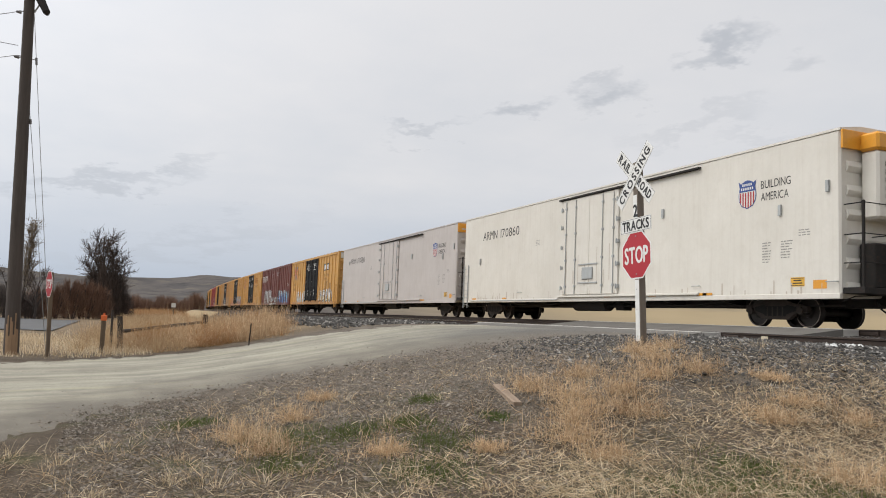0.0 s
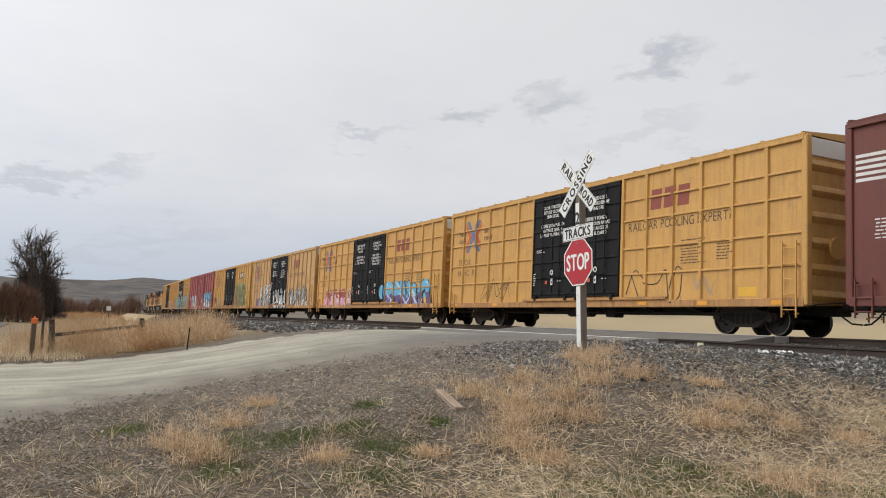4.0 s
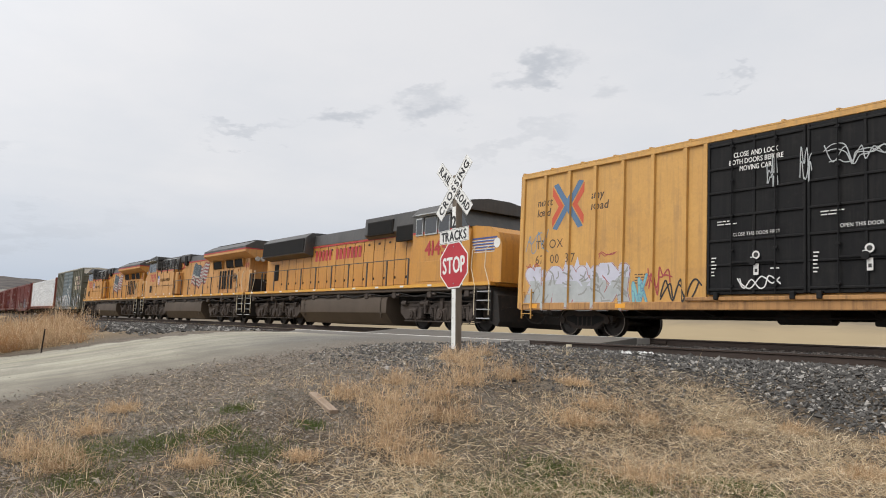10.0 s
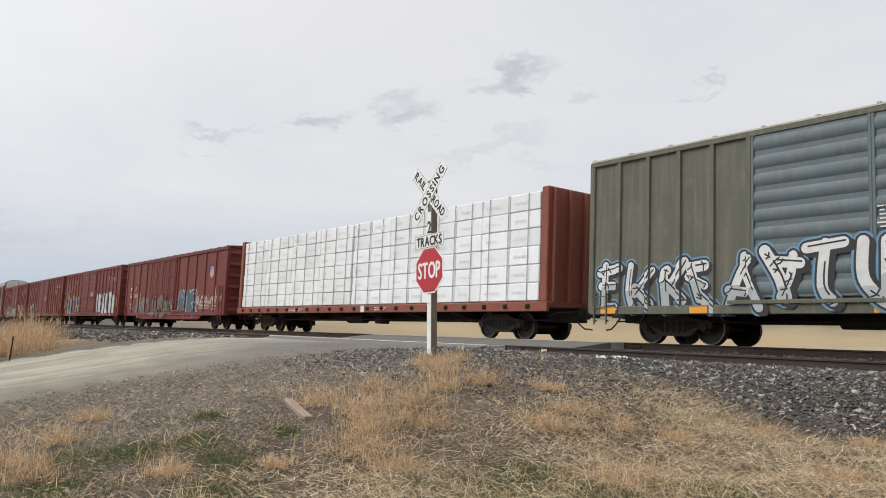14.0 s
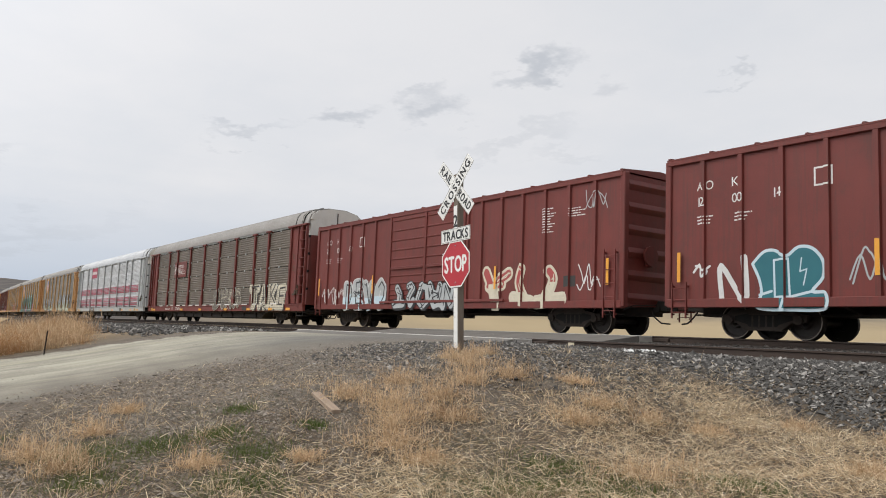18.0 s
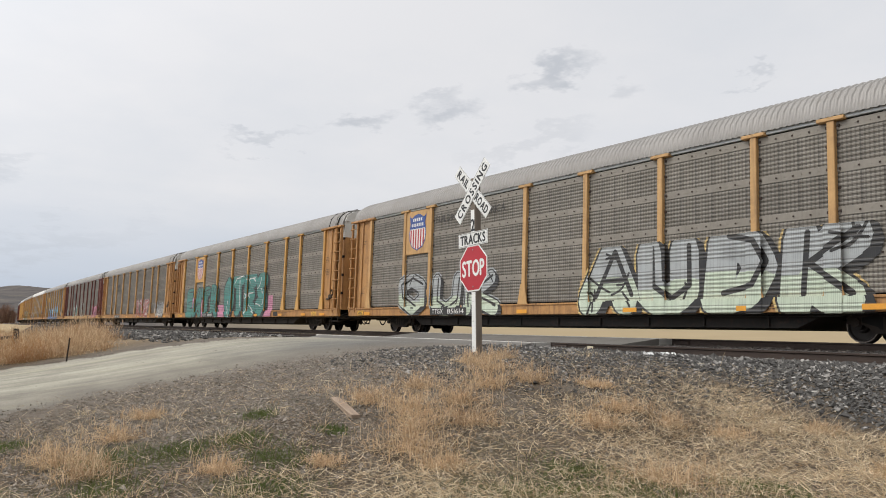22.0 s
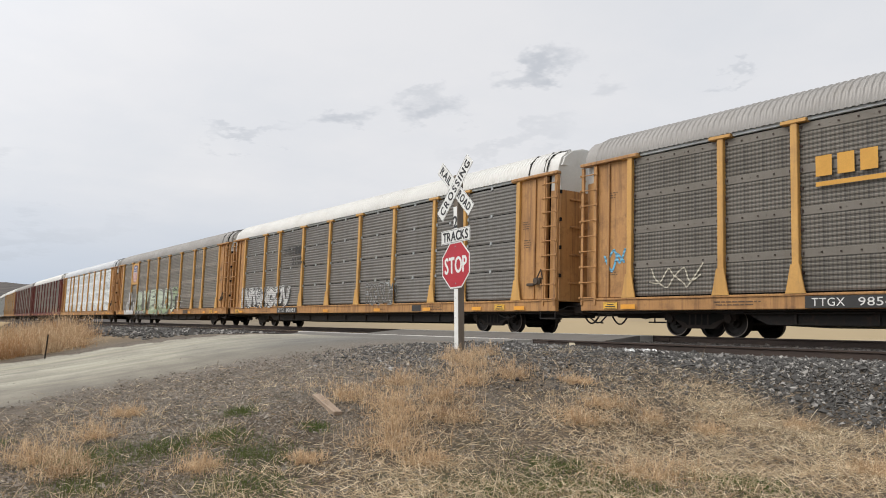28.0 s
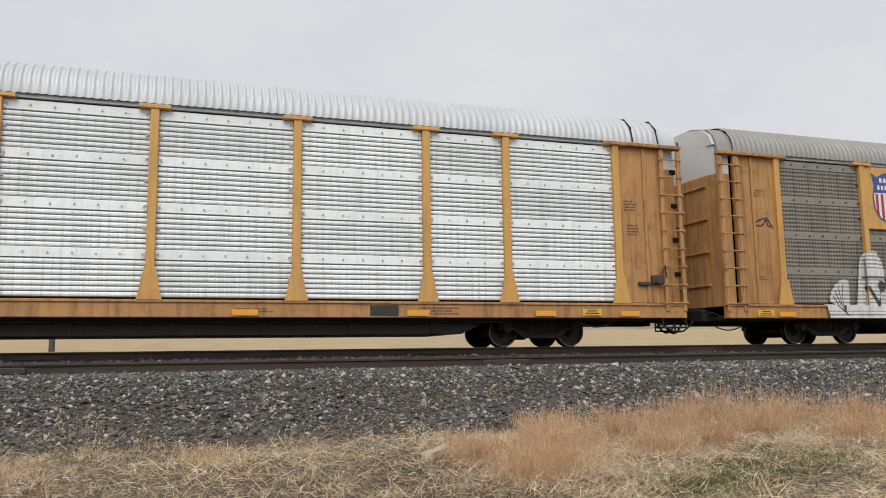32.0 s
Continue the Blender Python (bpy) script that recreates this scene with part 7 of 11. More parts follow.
def bolts_geo():
    """Bolt heads along the flat bands."""
    g = Geo()
    r = random.Random(5)
    for a, b in zip(POSTS, POSTS[1:]):
        m = round((b - a) / 0.46)
        for k in range(4):
            for i in range(m + 1):
                x, z = a + 0.13 + (b - a - 0.26) * i / m, 1.03 + 0.935 * k + 0.83 + r.uniform(-0.01, 0.01)
                q = 0.030 if i in (0, m) else 0.017
                g.box(x - q, x + q, -1.535, -1.508, z - q, z + q)
                if i in (0, m):
                    g.box(x - q, x + q, -1.535, -1.490, z - 0.42 - q, z - 0.42 + q)
    return g


M["bolt"] = material("rusty_bolt_steel", (0.050, 0.026, 0.018), (0.032, 0.020, 0.016), 0.8)


def autorack(label, L, R, post, panels, roof, plate=None, number=None, sill=None, end_top=None):
    car, n = rolling("autorack_car", label, "autorack car", L, R, "autorack cars of the train")
    n = 27.3
    h = n / 2
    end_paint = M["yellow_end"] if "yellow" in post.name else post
    plain = panels in (M["panel_bare"], M["panel_dull"])
    part("roof", lambda: rack_roof_geo(n), roof, car, key="rack_roof")
    part("underframe", lambda: rack_under_geo(n), M["under"], car, key="rack_under")
    # added filler box: shaded interior behind the panel gaps, put in as near-black
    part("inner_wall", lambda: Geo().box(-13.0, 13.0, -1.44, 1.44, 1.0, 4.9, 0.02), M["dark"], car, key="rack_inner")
    for s in (0, 180):
        turn = pose(0, 0, 0, 0, 0, s)
        part("side_sill", lambda: Geo().box(-h + 0.05, h - 0.05, -1.59, -1.45, 0.64, 0.985, 0.012).box(-h + 0.1, h - 0.1, -1.62, -1.585, 0.93, 0.985, 0.008), sill or end_paint, car, key="rack_sill", at=turn)
        part("top_rail", lambda: Geo().box(-h + 0.6, h - 0.6, -1.54, -1.46, 4.80, 4.90, 0.01), M["steel_grey"], car, key="rack_rail", at=turn)
        for x in POSTS:
            part("side_post", rack_post_geo, post, car, key="rack_post", at=turn @ Matrix.Translation((x, 0, 0)))
        for a, b in zip(POSTS, POSTS[1:]):
            w = round(b - a - 0.17, 2)
            for k in range(4):
                part("side_panel", lambda: rack_panel_geo(w, 0.020 if plain else 0.012, plain), panels, car, key=("rack_panel", w), at=turn @ Matrix.Translation((a + 0.085, 0, 1.03 + 0.935 * k)))
        if plain:
            part("panel_clips", lambda: clips_geo(0.045, 0.10, 0.925), M["steel_grey"], car, "small pale panel clips", key="rack_clips", at=turn, kind="stuff")
        else:
            part("panel_bolts", bolts_geo, M["steel_grey"] if panels is M["panel_bright"] else M["bolt"], car, "small panel bolts", key="rack_bolts", at=turn, kind="stuff")
        part("end_hood", lambda: rack_hood_geo(n), roof, car, key="rack_hood", at=turn)
        part("roof_edge", lambda: rack_lip_geo(n), M["under"], car, key="rack_lip", at=turn)
        d = part("end_door", lambda: rack_door_geo(n), end_paint, car, key="rack_door", at=turn)
        part("end_top", lambda: rack_end_top_geo(n), end_top or M["galv_white"], car, "pale painted top of the end", key="rack_end_top", at=turn)
        part("door_seam", lambda: Geo().box(n / 2 - 0.005, n / 2 + 0.012, -0.02, 0.02, 0.95, 5.5), M["dark"], d, key="rack_seam")
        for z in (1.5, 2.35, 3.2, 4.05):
            # near-black blocks, the slots' inner shade put into the colour
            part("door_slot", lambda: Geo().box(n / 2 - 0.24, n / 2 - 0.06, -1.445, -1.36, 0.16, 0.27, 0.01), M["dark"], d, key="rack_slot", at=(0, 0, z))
            part("door_bar", lambda: Geo().box(n / 2 - 0.015, n / 2 + 0.03, -1.1, 1.1, -0.03, 0.03, 0.01), end_paint, d, key="rack_bar", at=(0, 0, z))
        for q in (0, 1):
            for k, (nm, bx) in enumerate(POCKET):
                part(nm, (lambda: pocket_piece(bx, n)) if q == 0 else (lambda: mirrored(pocket_piece(bx, n))), end_paint, car, key=("rack_" + nm, q), at=turn)
            part("pocket_wall", (lambda: pocket_wall_geo(n)) if q == 0 else (lambda: mirrored(pocket_wall_geo(n))), end_paint, car, key=("rack_pocket", q), at=turn)
            x = h - 0.60 if q == 0 else -h + 0.10
            part("ladder", rack_ladder_geo, end_paint, car, key="rack_ladder", at=turn @ Matrix.Translation((x, -1.60, 0)))
        part("air_hose", lambda: Geo().pipe(sag((h - 0.1, -0.35, 0.62), (h + 0.52, -0.30, 0.62), 0.30, 8), 0.026, 6), M["under"], car, key="rack_hose", at=turn)
        part("uncoupling_lever", lambda: Geo().pipe([(h - 0.15, -1.5, 0.60), (h + 0.1, -1.35, 0.52), (h + 0.14, -0.4, 0.66), (h + 0.3, -0.15, 0.80)], 0.016, 5), M["under"], car, key="rack_lever", at=turn)
        part("slack_chain", lambda: Geo().pipe(sag((h - 3.0, -1.42, 0.60), (h - 1.9, -1.42, 0.60), 0.16, 8), 0.018, 5).pipe([(h - 1.9, -1.42, 0.60), (h - 0.2, -1.42, 0.60)], 0.014, 5), M["under"], car, key="rack_chain", at=turn)
        part("draft_gear", lambda: Geo().box(h - 0.5, h + 0.2, -0.75, -0.2, 0.58, 0.92, 0.03).box(h - 0.3, h + 0.06, 0.2, 0.75, 0.58, 0.92, 0.03), M["truck"], car, key="rack_draft", at=turn)
        part("brake_crank", lambda: Geo().box(12.66, 12.95, -1.66, -1.53, 1.45, 1.66, 0.02).tube((12.8, -1.62, 1.55), (12.8, -1.70, 1.55), 0.10, 10).pipe([(12.80, -1.66, 1.6), (13.0, -1.66, 1.9), (13.05, -1.62, 1.6)], 0.02, 5).box(12.3, 12.62, -1.62, -1.53, 1.42, 1.5, 0.01), M["tank"], car, "rusty brake crank on the end wall", key="rack_crank", at=turn)
        part("end_step", lambda: Geo().box(h - 0.75, h - 0.05, -1.58, -1.30, 0.40, 0.44, 0.008).box(h - 0.74, h - 0.71, -1.58, -1.55, 0.42, 0.75).box(h - 0.09, h - 0.06, -1.58, -1.55, 0.42, 0.75), M["under"], car, key="rack_step", at=turn)
    for s in (-1, 1):
        add_truck(car, s * 9.97, 0.36, 0.87)
        add_coupler(car, s, h + 0.02)
    face = Face(1.528, [(x - 0.085, x + 0.085, 1.616) for x in POSTS] + [(x - 0.2, x + 0.2, 1.637) for x in POSTS], [(0.64, 0.985, 1.622)])
    low = Face(1.592)
    placards(low, car, [-h + 1.6, -h + 8.2, -h + 12.0, -h + 16.6, -h + 20.2, -h + 23.2, h - 1.9], 0.68, 0.5, 0.12)
    for x in (-h + 0.95, h - 2.9):
        low.lay("placard", [bar(x, 0.68, 0.5, 0.19)], M["placard"], car, "yellow placard with black print", depth=0.016)
        low.lay("stencil", [bar(x + 0.03, 0.695, 0.44, 0.012), bar(x + 0.03, 0.845, 0.44, 0.012), bar(x + 0.12, 0.79, 0.26, 0.025), bar(x + 0.07, 0.735, 0.36, 0.025)], M["ink_black"], car, depth=0.019)
    low.lay("stencil", bars(-h + 4.5, 0.72, 1.4, 0.14, 2, 1, 3) + bars(h - 6.9, 0.70, 1.0, 0.18, 3, 2, 2) + bars(3.0, 0.74, 0.8, 0.1, 1, 3, 3), M["ink_brown"] if sill is None else M["ink_white"], car, depth=0.004)
    low.lay("test_plate", [bar(h - 7.9, 0.68, 0.62, 0.22)], M["ink_black"], car, depth=0.006)
    wall = Face(1.535)
    wall.lay("wall_stencil", bars(12.0, 3.2, 0.45, 0.28, 3, 4, 1) + bars(12.05, 2.6, 0.35, 0.3, 3, 5, 1) + bars(-h + 1.0, 3.75, 0.4, 0.2, 2, 6, 1) + bars(-h + 1.05, 1.6, 0.45, 0.12, 1, 7, 2), M["ink_brown"], car)
    if number:
        low.lay("number_plate", [bar(-h + 6.85, 0.655, 2.35, 0.26)], M["ink_black"], car, "black strip with white car number", depth=0.048)
        for row in (words(number[0], -h + 7.0, 0.70, 0.17, width=0.72), words(number[1], -h + 8.0, 0.70, 0.17, width=1.05)):
            low.lay("lettering", row, M["ink_white"], car, "white stencilled car number", depth=0.051)
    if plate is not None:
        x0, x1 = POSTS[1] + 0.085, POSTS[2] - 0.085
        part("emblem_plate", Geo().box(x0, x1, -1.575, -1.52, 3.05, 4.77, 0.01), plate, car, "plate with a shield emblem")
        shield(Face(1.576), car, (x0 + x1) / 2 - 0.62, 3.18, 1.24, 1.46)
    return car, face, h


def mirrored(g):
    g.v = [(-x, y, z) for x, y, z in g.v]
    return g


c, f, h = autorack("red-brown autorack with weathered steel panels and grey roof", -461.6, -434.6, M["red_brown"], M["panel_bare"], M["galv"], sill=M["red_brown"])
graffiti(f, c, 14.5 - h, 18.9 - h, 0.72, 1.85, 4, RS["cream"], RS["dust"], seed=201, edge=0.03, fat=0.16, inner=RS["cream"])
graffiti(f, c, 20.5 - h, 25.0 - h, 0.72, 2.0, "TAKE", RS["cream"], RS["cream"], RS["cream"], shadow=RS["black"], seed=202, edge=0.03, inner=RS["black"])
f.lay("name_board", [bar(6.1 - h, 2.95, 2.6, 1.05)], M["red_brown"], c, "red board with worn white lettering", depth=0.036)
f.lay("name_lettering", bars(6.3 - h, 3.15, 2.2, 0.65, 2, 3, 5), M["ink_white"], c, depth=0.04)
for row in (words("NS", 6.1 - h, 0.70, 0.19), words("171104", 7.0 - h, 0.70, 0.19, width=1.1)):
    Face(1.592).lay("lettering", row, M["ink_white"], c, depth=0.02)
Face(1.60).lay("ledge", [bar(x, 0.99, 0.8, 0.05) for x in np.arange(-10.5, 10.5, 1.35)], M["ink_white"], c, depth=0.022)

c, f, h = autorack("silver-white autorack with red stripes and a red name board", -490.2, -463.0, M["steel_grey"], M["panel_white"], M["galv_bright"], number=("TTGX", "953935"), sill=M["steel_grey"], end_top=M["white"])
red_stripe = spray("crimson", (0.36, 0.03, 0.07), (0.32, 0.03, 0.06))
f.lay("stripe", [bar(-11.8, z, 23.6, 0.055) for z in (1.16, 1.28, 1.51, 1.63, 1.75, 2.21, 2.33, 2.45, 2.57, 2.69)], red_stripe, c, "crimson stripes along the lower panels", depth=0.034)
f.ribs = []
f.lay("name_board", [bar(6.25 - h, 3.85, 2.7, 0.95)], red_stripe, c, "crimson board with a white emblem", depth=0.036)
f.lay("name_lettering", blocks(8, 7.0 - h, 4.2, 1.75, 0.28) + [disc(6.6 - h, 4.35, 0.22)], M["ink_white"], c, depth=0.04)

c, f, h = autorack("yellow autorack with grey panels and cream graffiti", -518.6, -491.4, M["yellow_fade"], M["panel_grey"], M["galv"], plate=M["yellow_fade"], number=("TTGX", "851614"))
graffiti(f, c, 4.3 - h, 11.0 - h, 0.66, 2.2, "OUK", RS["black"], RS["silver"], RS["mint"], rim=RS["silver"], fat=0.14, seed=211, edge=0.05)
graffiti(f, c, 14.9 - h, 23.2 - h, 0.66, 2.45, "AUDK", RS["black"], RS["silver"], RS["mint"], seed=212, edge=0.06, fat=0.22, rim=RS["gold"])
for row in (words("BUILDING", 6.95 - h, 4.15, 0.24, width=1.6), words("AMERICA", 9.7 - h, 4.15, 0.24, width=1.5)):
    f.lay("lettering", row, M["ink_black"], c, "black lettering", depth=0.036)

c, f, h = autorack("yellow autorack with grey panels and teal graffiti", -546.9, -519.7, M["yellow"], M["panel_grey"], M["galv"], plate=M["yellow"], number=("TTGX", "994156"))
f.lay("graffiti_background", [bar(8.9 - h, 0.66, 2.4, 0.75), bar(4.4 - h, 0.66, 0.5, 1.3), bar(6.6 - h, 0.66, 0.3, 1.6), bar(13.3 - h, 0.66, 0.7, 1.0), bar(17.2 - h, 0.66, 1.9, 1.15)], RS["pink"], c, "pink patches of spray paint", depth=0.0008, step=1e-5)
graffiti(f, c, 2.7 - h, 9.9 - h, 0.66, 2.75, "EATR", RS["black"], RS["teal"], RS["teal"], seed=221, edge=0.07, fat=0.155, inner=RS["black"], cap=6, plain=True)
graffiti(f, c, 10.9 - h, 18.2 - h, 0.66, 3.05, "OTES", RS["black"], RS["teal"], RS["teal"], seed=222, fat=0.215, edge=0.11, inner=RS["white"], plain=True)

c, f, h = autorack("yellow autorack with grey-brown panels, red and white graffiti", -575.2, -548.0, M["yellow_fade"], M["panel_brown"], M["galv"], number=("TTGX", "941321"))
graffiti(f, c, 15.4 - h, 20.1 - h, 0.66, 2.15, 4, RS["white"], RS["red"], RS["red"], seed=231, edge=0.03, inner=RS["white"], fat=0.15)
graffiti(f, c, 22.5 - h, 25.0 - h, 0.66, 1.95, 4, RS["black"], RS["silver"], RS["white"], seed=232, edge=0.03)
f.lay("name_lettering", blocks(2, 7.2 - h, 3.55, 0.9, 0.3) + blocks(7, 7.0 - h, 3.2, 1.5, 0.16), M["ink_black"], c, "faded black name", depth=0.036)

c, f, h = autorack("dark brown autorack with grey panels and green box graffiti", -603.5, -576.3, M["brown"], M["panel_brown"], M["galv"], sill=M["yellow_fade"])
f.lay("name_lettering", [bar(6.95 - h + 0.05 * k, 3.42 + 0.09 * k, 1.2, 0.04) for k in range(5)] + blocks(2, 8.3 - h, 3.4, 0.75, 0.45, 0.15, 0.2) + blocks(7, 8.0 - h, 3.12, 1.4, 0.18) + blocks(8, 8.0 - h, 2.86, 1.5, 0.18), M["ink_black"], c, "black striped emblem and name", depth=0.036)
for x, z in ((8.4, 0.78), (9.85, 1.02)):
    f.lay("graffiti_outline", [bar(x - h, z, 1.0, 1.05), disc(x - h + 0.45, z + 1.1, 0.3)] + stroke([(x - h + 0.3, z + 1.3), (x - h + 0.15, z + 1.55)], 0.04, 6), RS["white"], c, "white-edged green box graffiti", depth=0.04, step=1e-4)
    f.lay("graffiti_fill", [bar(x - h + 0.08, z + 0.08, 0.84, 0.89)], RS["emerald"], c, depth=0.044)
    f.lay("graffiti_highlight", [disc(x - h + 0.22 + 0.25 * (k % 3), z + 0.25 + 0.28 * (k // 3), 0.05, 8) for k in range(9)], RS["white"], c, depth=0.047)
graffiti(f, c, 1.9 - h, 4.4 - h, 1.0, 1.9, 4, RS["grey"], RS["silver"], seed=241, edge=0.03, fat=0.08)
graffiti(f, c, 22.0 - h, 25.1 - h, 0.75, 2.0, 4, RS["red"], RS["pink"], seed=242, edge=0.04)
graffiti(f, c, 14.2 - h, 15.6 - h, 0.75, 2.5, 2, RS["white"], RS["grey"], seed=243, edge=0.04)

c, f, h = autorack("yellow autorack with grey-brown panels and blue graffiti", -631.6, -604.4, M["yellow"], M["panel_brown"], M["galv"], number=("TTGX", "985409"))
f.lay("name_lettering", blocks(3, 7.1 - h, 3.50, 1.45, 0.45, 0.25) + [bar(7.1 - h, 3.28, 1.6, 0.10)], M["ink_yellow"], c, "yellow painted company initials", depth=0.036)
graffiti(f, c, 8.8 - h, 14.6 - h, 0.64, 2.15, "ISE", RS["black"], RS["sky"], RS["blue"], seed=251, edge=0.06, inner=RS["ice"], back=RS["blue"], rim=RS["pink"])
graffiti(f, c, 15.6 - h, 20.0 - h, 0.64, 2.4, "BLUS", RS["black"], RS["sky"], RS["blue"], seed=252, edge=0.07, inner=RS["yellow"], back=RS["blue"], rim=RS["pink"])
tag(f, c, 22.9 - h, 24.5 - h, 1.2, 1.8, RS["white"], 253, 0.025)
tag(f, c, 2.5 - h, 4.3 - h, 1.2, 1.9, RS["cream"], 254, 0.02)
tag(Face(1.535), c, 0.95 - h, 1.75 - h, 1.7, 2.4, RS["sky"], 255, 0.035, 5)

c, f, h = autorack("yellow autorack with dull grey panels and a pale roof", -659.9, -632.6, M["yellow"], M["panel_dull"], M["galv_white"], number=("ETTX", "801959"))
graffiti(f, c, 1.9 - h, 8.0 - h, 0.98, 2.0, 7, RS["black"], RS["white"], RS["white"], seed=265, edge=0.05, fat=0.14, rim=RS["white"], cap=6, plain=True)
f.lay("name_lettering", [bar(7.2 - h + 0.05 * k, 3.55 + 0.09 * k, 1.2, 0.028) for k in range(5)] + blocks(2, 8.5 - h, 3.55, 0.75, 0.38, 0.25, 0.14) + blocks(7, 8.2 - h, 3.26, 1.3, 0.12, 0.45) + blocks(8, 8.2 - h, 3.02, 1.5, 0.12, 0.45), M["ink_black"], c, "black striped emblem and name", depth=0.036)
graffiti(f, c, 15.7 - h, 18.2 - h, 0.98, 1.85, 5, RS["coal"], RS["dust"], seed=262, edge=0.035, fat=0.15, inner=RS["silver"], rim=RS["grey"], plain=True)

c, f, h = autorack("yellow autorack with grey panels and pale green graffiti", -687.8, -660.5, M["yellow"], M["panel_grey"], M["galv"], plate=M["yellow"], number=("TTGX", "988519"))
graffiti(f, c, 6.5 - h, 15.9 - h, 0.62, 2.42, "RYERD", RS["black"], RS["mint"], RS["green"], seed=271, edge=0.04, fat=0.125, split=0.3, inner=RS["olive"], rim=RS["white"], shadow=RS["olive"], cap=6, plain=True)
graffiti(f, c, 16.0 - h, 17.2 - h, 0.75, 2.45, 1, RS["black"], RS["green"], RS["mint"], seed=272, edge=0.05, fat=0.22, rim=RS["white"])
figure = [disc(4.78 - h, 2.0, 0.42, 20, 1.05), bar(4.36 - h, 1.2, 0.86, 0.8), [(4.15 - h, 0.64), (5.4 - h, 0.64), (5.2 - h, 1.7), (4.36 - h, 1.95)], [(3.2 - h, 0.64), (6.1 - h, 0.64), (6.2 - h, 1.0), (3.1 - h, 1.0)]]
marks_on = stroke([(4.55 - h, 1.45), (4.85 - h, 1.0), (5.1 - h, 1.5)], 0.05, 6) + stroke([(4.45 - h, 1.72), (5.2 - h, 1.74)], 0.02, 6) + [disc(5.05 - h, 1.5, 0.20, 12, 0.8)] + stroke([(5.28 - h, 1.72), (5.42 - h, 1.72)], 0.05, 8)
for q in (-1, 1):
    for k in range(5):
        a = 0.30 + 0.30 * k
        tip = (4.75 - h + q * (0.86 + 0.50 * math.cos(a)), 0.98 + 0.58 * math.sin(a))
        root = (4.75 - h + q * 0.92, 0.82)
        figure += stroke([root, tip], 0.12, 10)
        side = (0.11 * math.sin(a) * q, -0.11 * math.cos(a))
        marks_on += stroke([(root[0] + side[0], root[1] + side[1]), (tip[0] + side[0], tip[1] + side[1])], 0.012, 5)
f.lay("graffiti_outline", figure, RS["white"], c, "white winged bust in spray paint", depth=0.036, step=1e-4)
f.lay("graffiti_highlight", marks_on, RS["coal"], c, depth=0.042, step=1e-5)
tag(f, c, 15.6 - h, 16.1 - h, 2.35, 2.6, RS["white"], 273, 0.02, 4)
f.lay("graffiti_scrawl", [q for k in range(16) for q in stroke([(17.9 - h + 0.42 * math.cos(k * 0.4), 1.5 + 0.42 * math.sin(k * 0.4)), (17.9 - h + 0.42 * math.cos(k * 0.4 + 0.4), 1.5 + 0.42 * math.sin(k * 0.4 + 0.4))], 0.018, 5)] + stroke([(17.9 - h, 0.85), (17.9 - h, 2.1)], 0.018, 5) + stroke([(17.3 - h, 1.5), (18.6 - h, 1.5)], 0.018, 5), RS["white"], c, "white sprayed ring and cross", depth=0.01, step=1e-5)
tag(Face(1.535), c, 1.05 - h, 1.75 - h, 2.95, 3.25, RS["black"], 274, 0.016, 6)
Face(1.592).lay("number_plate", [bar(19.0 - h, 0.67, 1.0, 0.22)], M["ink_black"], c, depth=0.012)
Face(1.592).lay("number_lettering", blocks(3, 19.1 - h, 0.71, 0.8, 0.14, 0.2, 0.1), M["ink_brown"], c, depth=0.016)

c, f, h = autorack("yellow autorack with bright galvanised panels", -716.2, -688.85, M["yellow"], M["panel_bright"], M["galv_bright"])
pos = -717.25
for label, post, panels, roof in (("red-brown autorack with weathered steel panels", "red_brown", "panel_bare", "galv_white"), ("brown autorack with grimy grey panels", "brown", "panel_brown", "galv"),
                                  ("yellow autorack with grey panels and white roof", "yellow_fade", "panel_grey", "galv_white"), ("grey-white autorack with pale roof", "steel_grey", "panel_white", "galv_white"),
                                  ("yellow autorack with dull panels", "yellow", "panel_dull", "galv"), ("yellow autorack with grey-brown panels", "yellow_fade", "panel_brown", "galv")):
    autorack(label, pos - 27.3, pos, M[post], M[panels], M[roof])
    pos -= 28.36


# ---- diesel locomotives ----
def loco_truck_geo():
    g = Geo()
    fr = [(-2.85, 0.62), (-2.85, 0.92), (-2.55, 1.04), (-1.75, 1.06), (-1.45, 0.90), (-1.05, 0.84), (-0.7, 0.90), (-0.45, 1.02), (0.45, 1.02), (0.7, 0.90), (1.05, 0.84), (1.45, 0.90), (1.75, 1.06), (2.55, 1.04), (2.85, 0.92), (2.85, 0.62),
          (2.45, 0.34), (1.5, 0.34), (1.3, 0.58), (0.65, 0.58), (0.45, 0.34), (-0.45, 0.34), (-0.65, 0.58), (-1.3, 0.58), (-1.5, 0.34), (-2.45, 0.34)]
    for y in (-1.22, 1.04):
        g.prism(fr, "y", y, y + 0.18)
        f = y - 0.02 if y < 0 else y + 0.18
        g.box(-2.7, 2.7, f, f + 0.02, 0.86, 0.90)
        for x in (-1.95, 0.0, 1.95):
            g.box(x - 0.46, x + 0.46, f - 0.03, f + 0.03, 0.36, 0.44, 0.01)
    g.box(-2.6, 2.6, -1.0, 1.0, 0.75, 0.95, 0.03)
    for x in (-2.75, 2.75):
        g.box(x - 0.1, x + 0.1, -1.15, 1.15, 0.55, 0.85, 0.03)
    return g


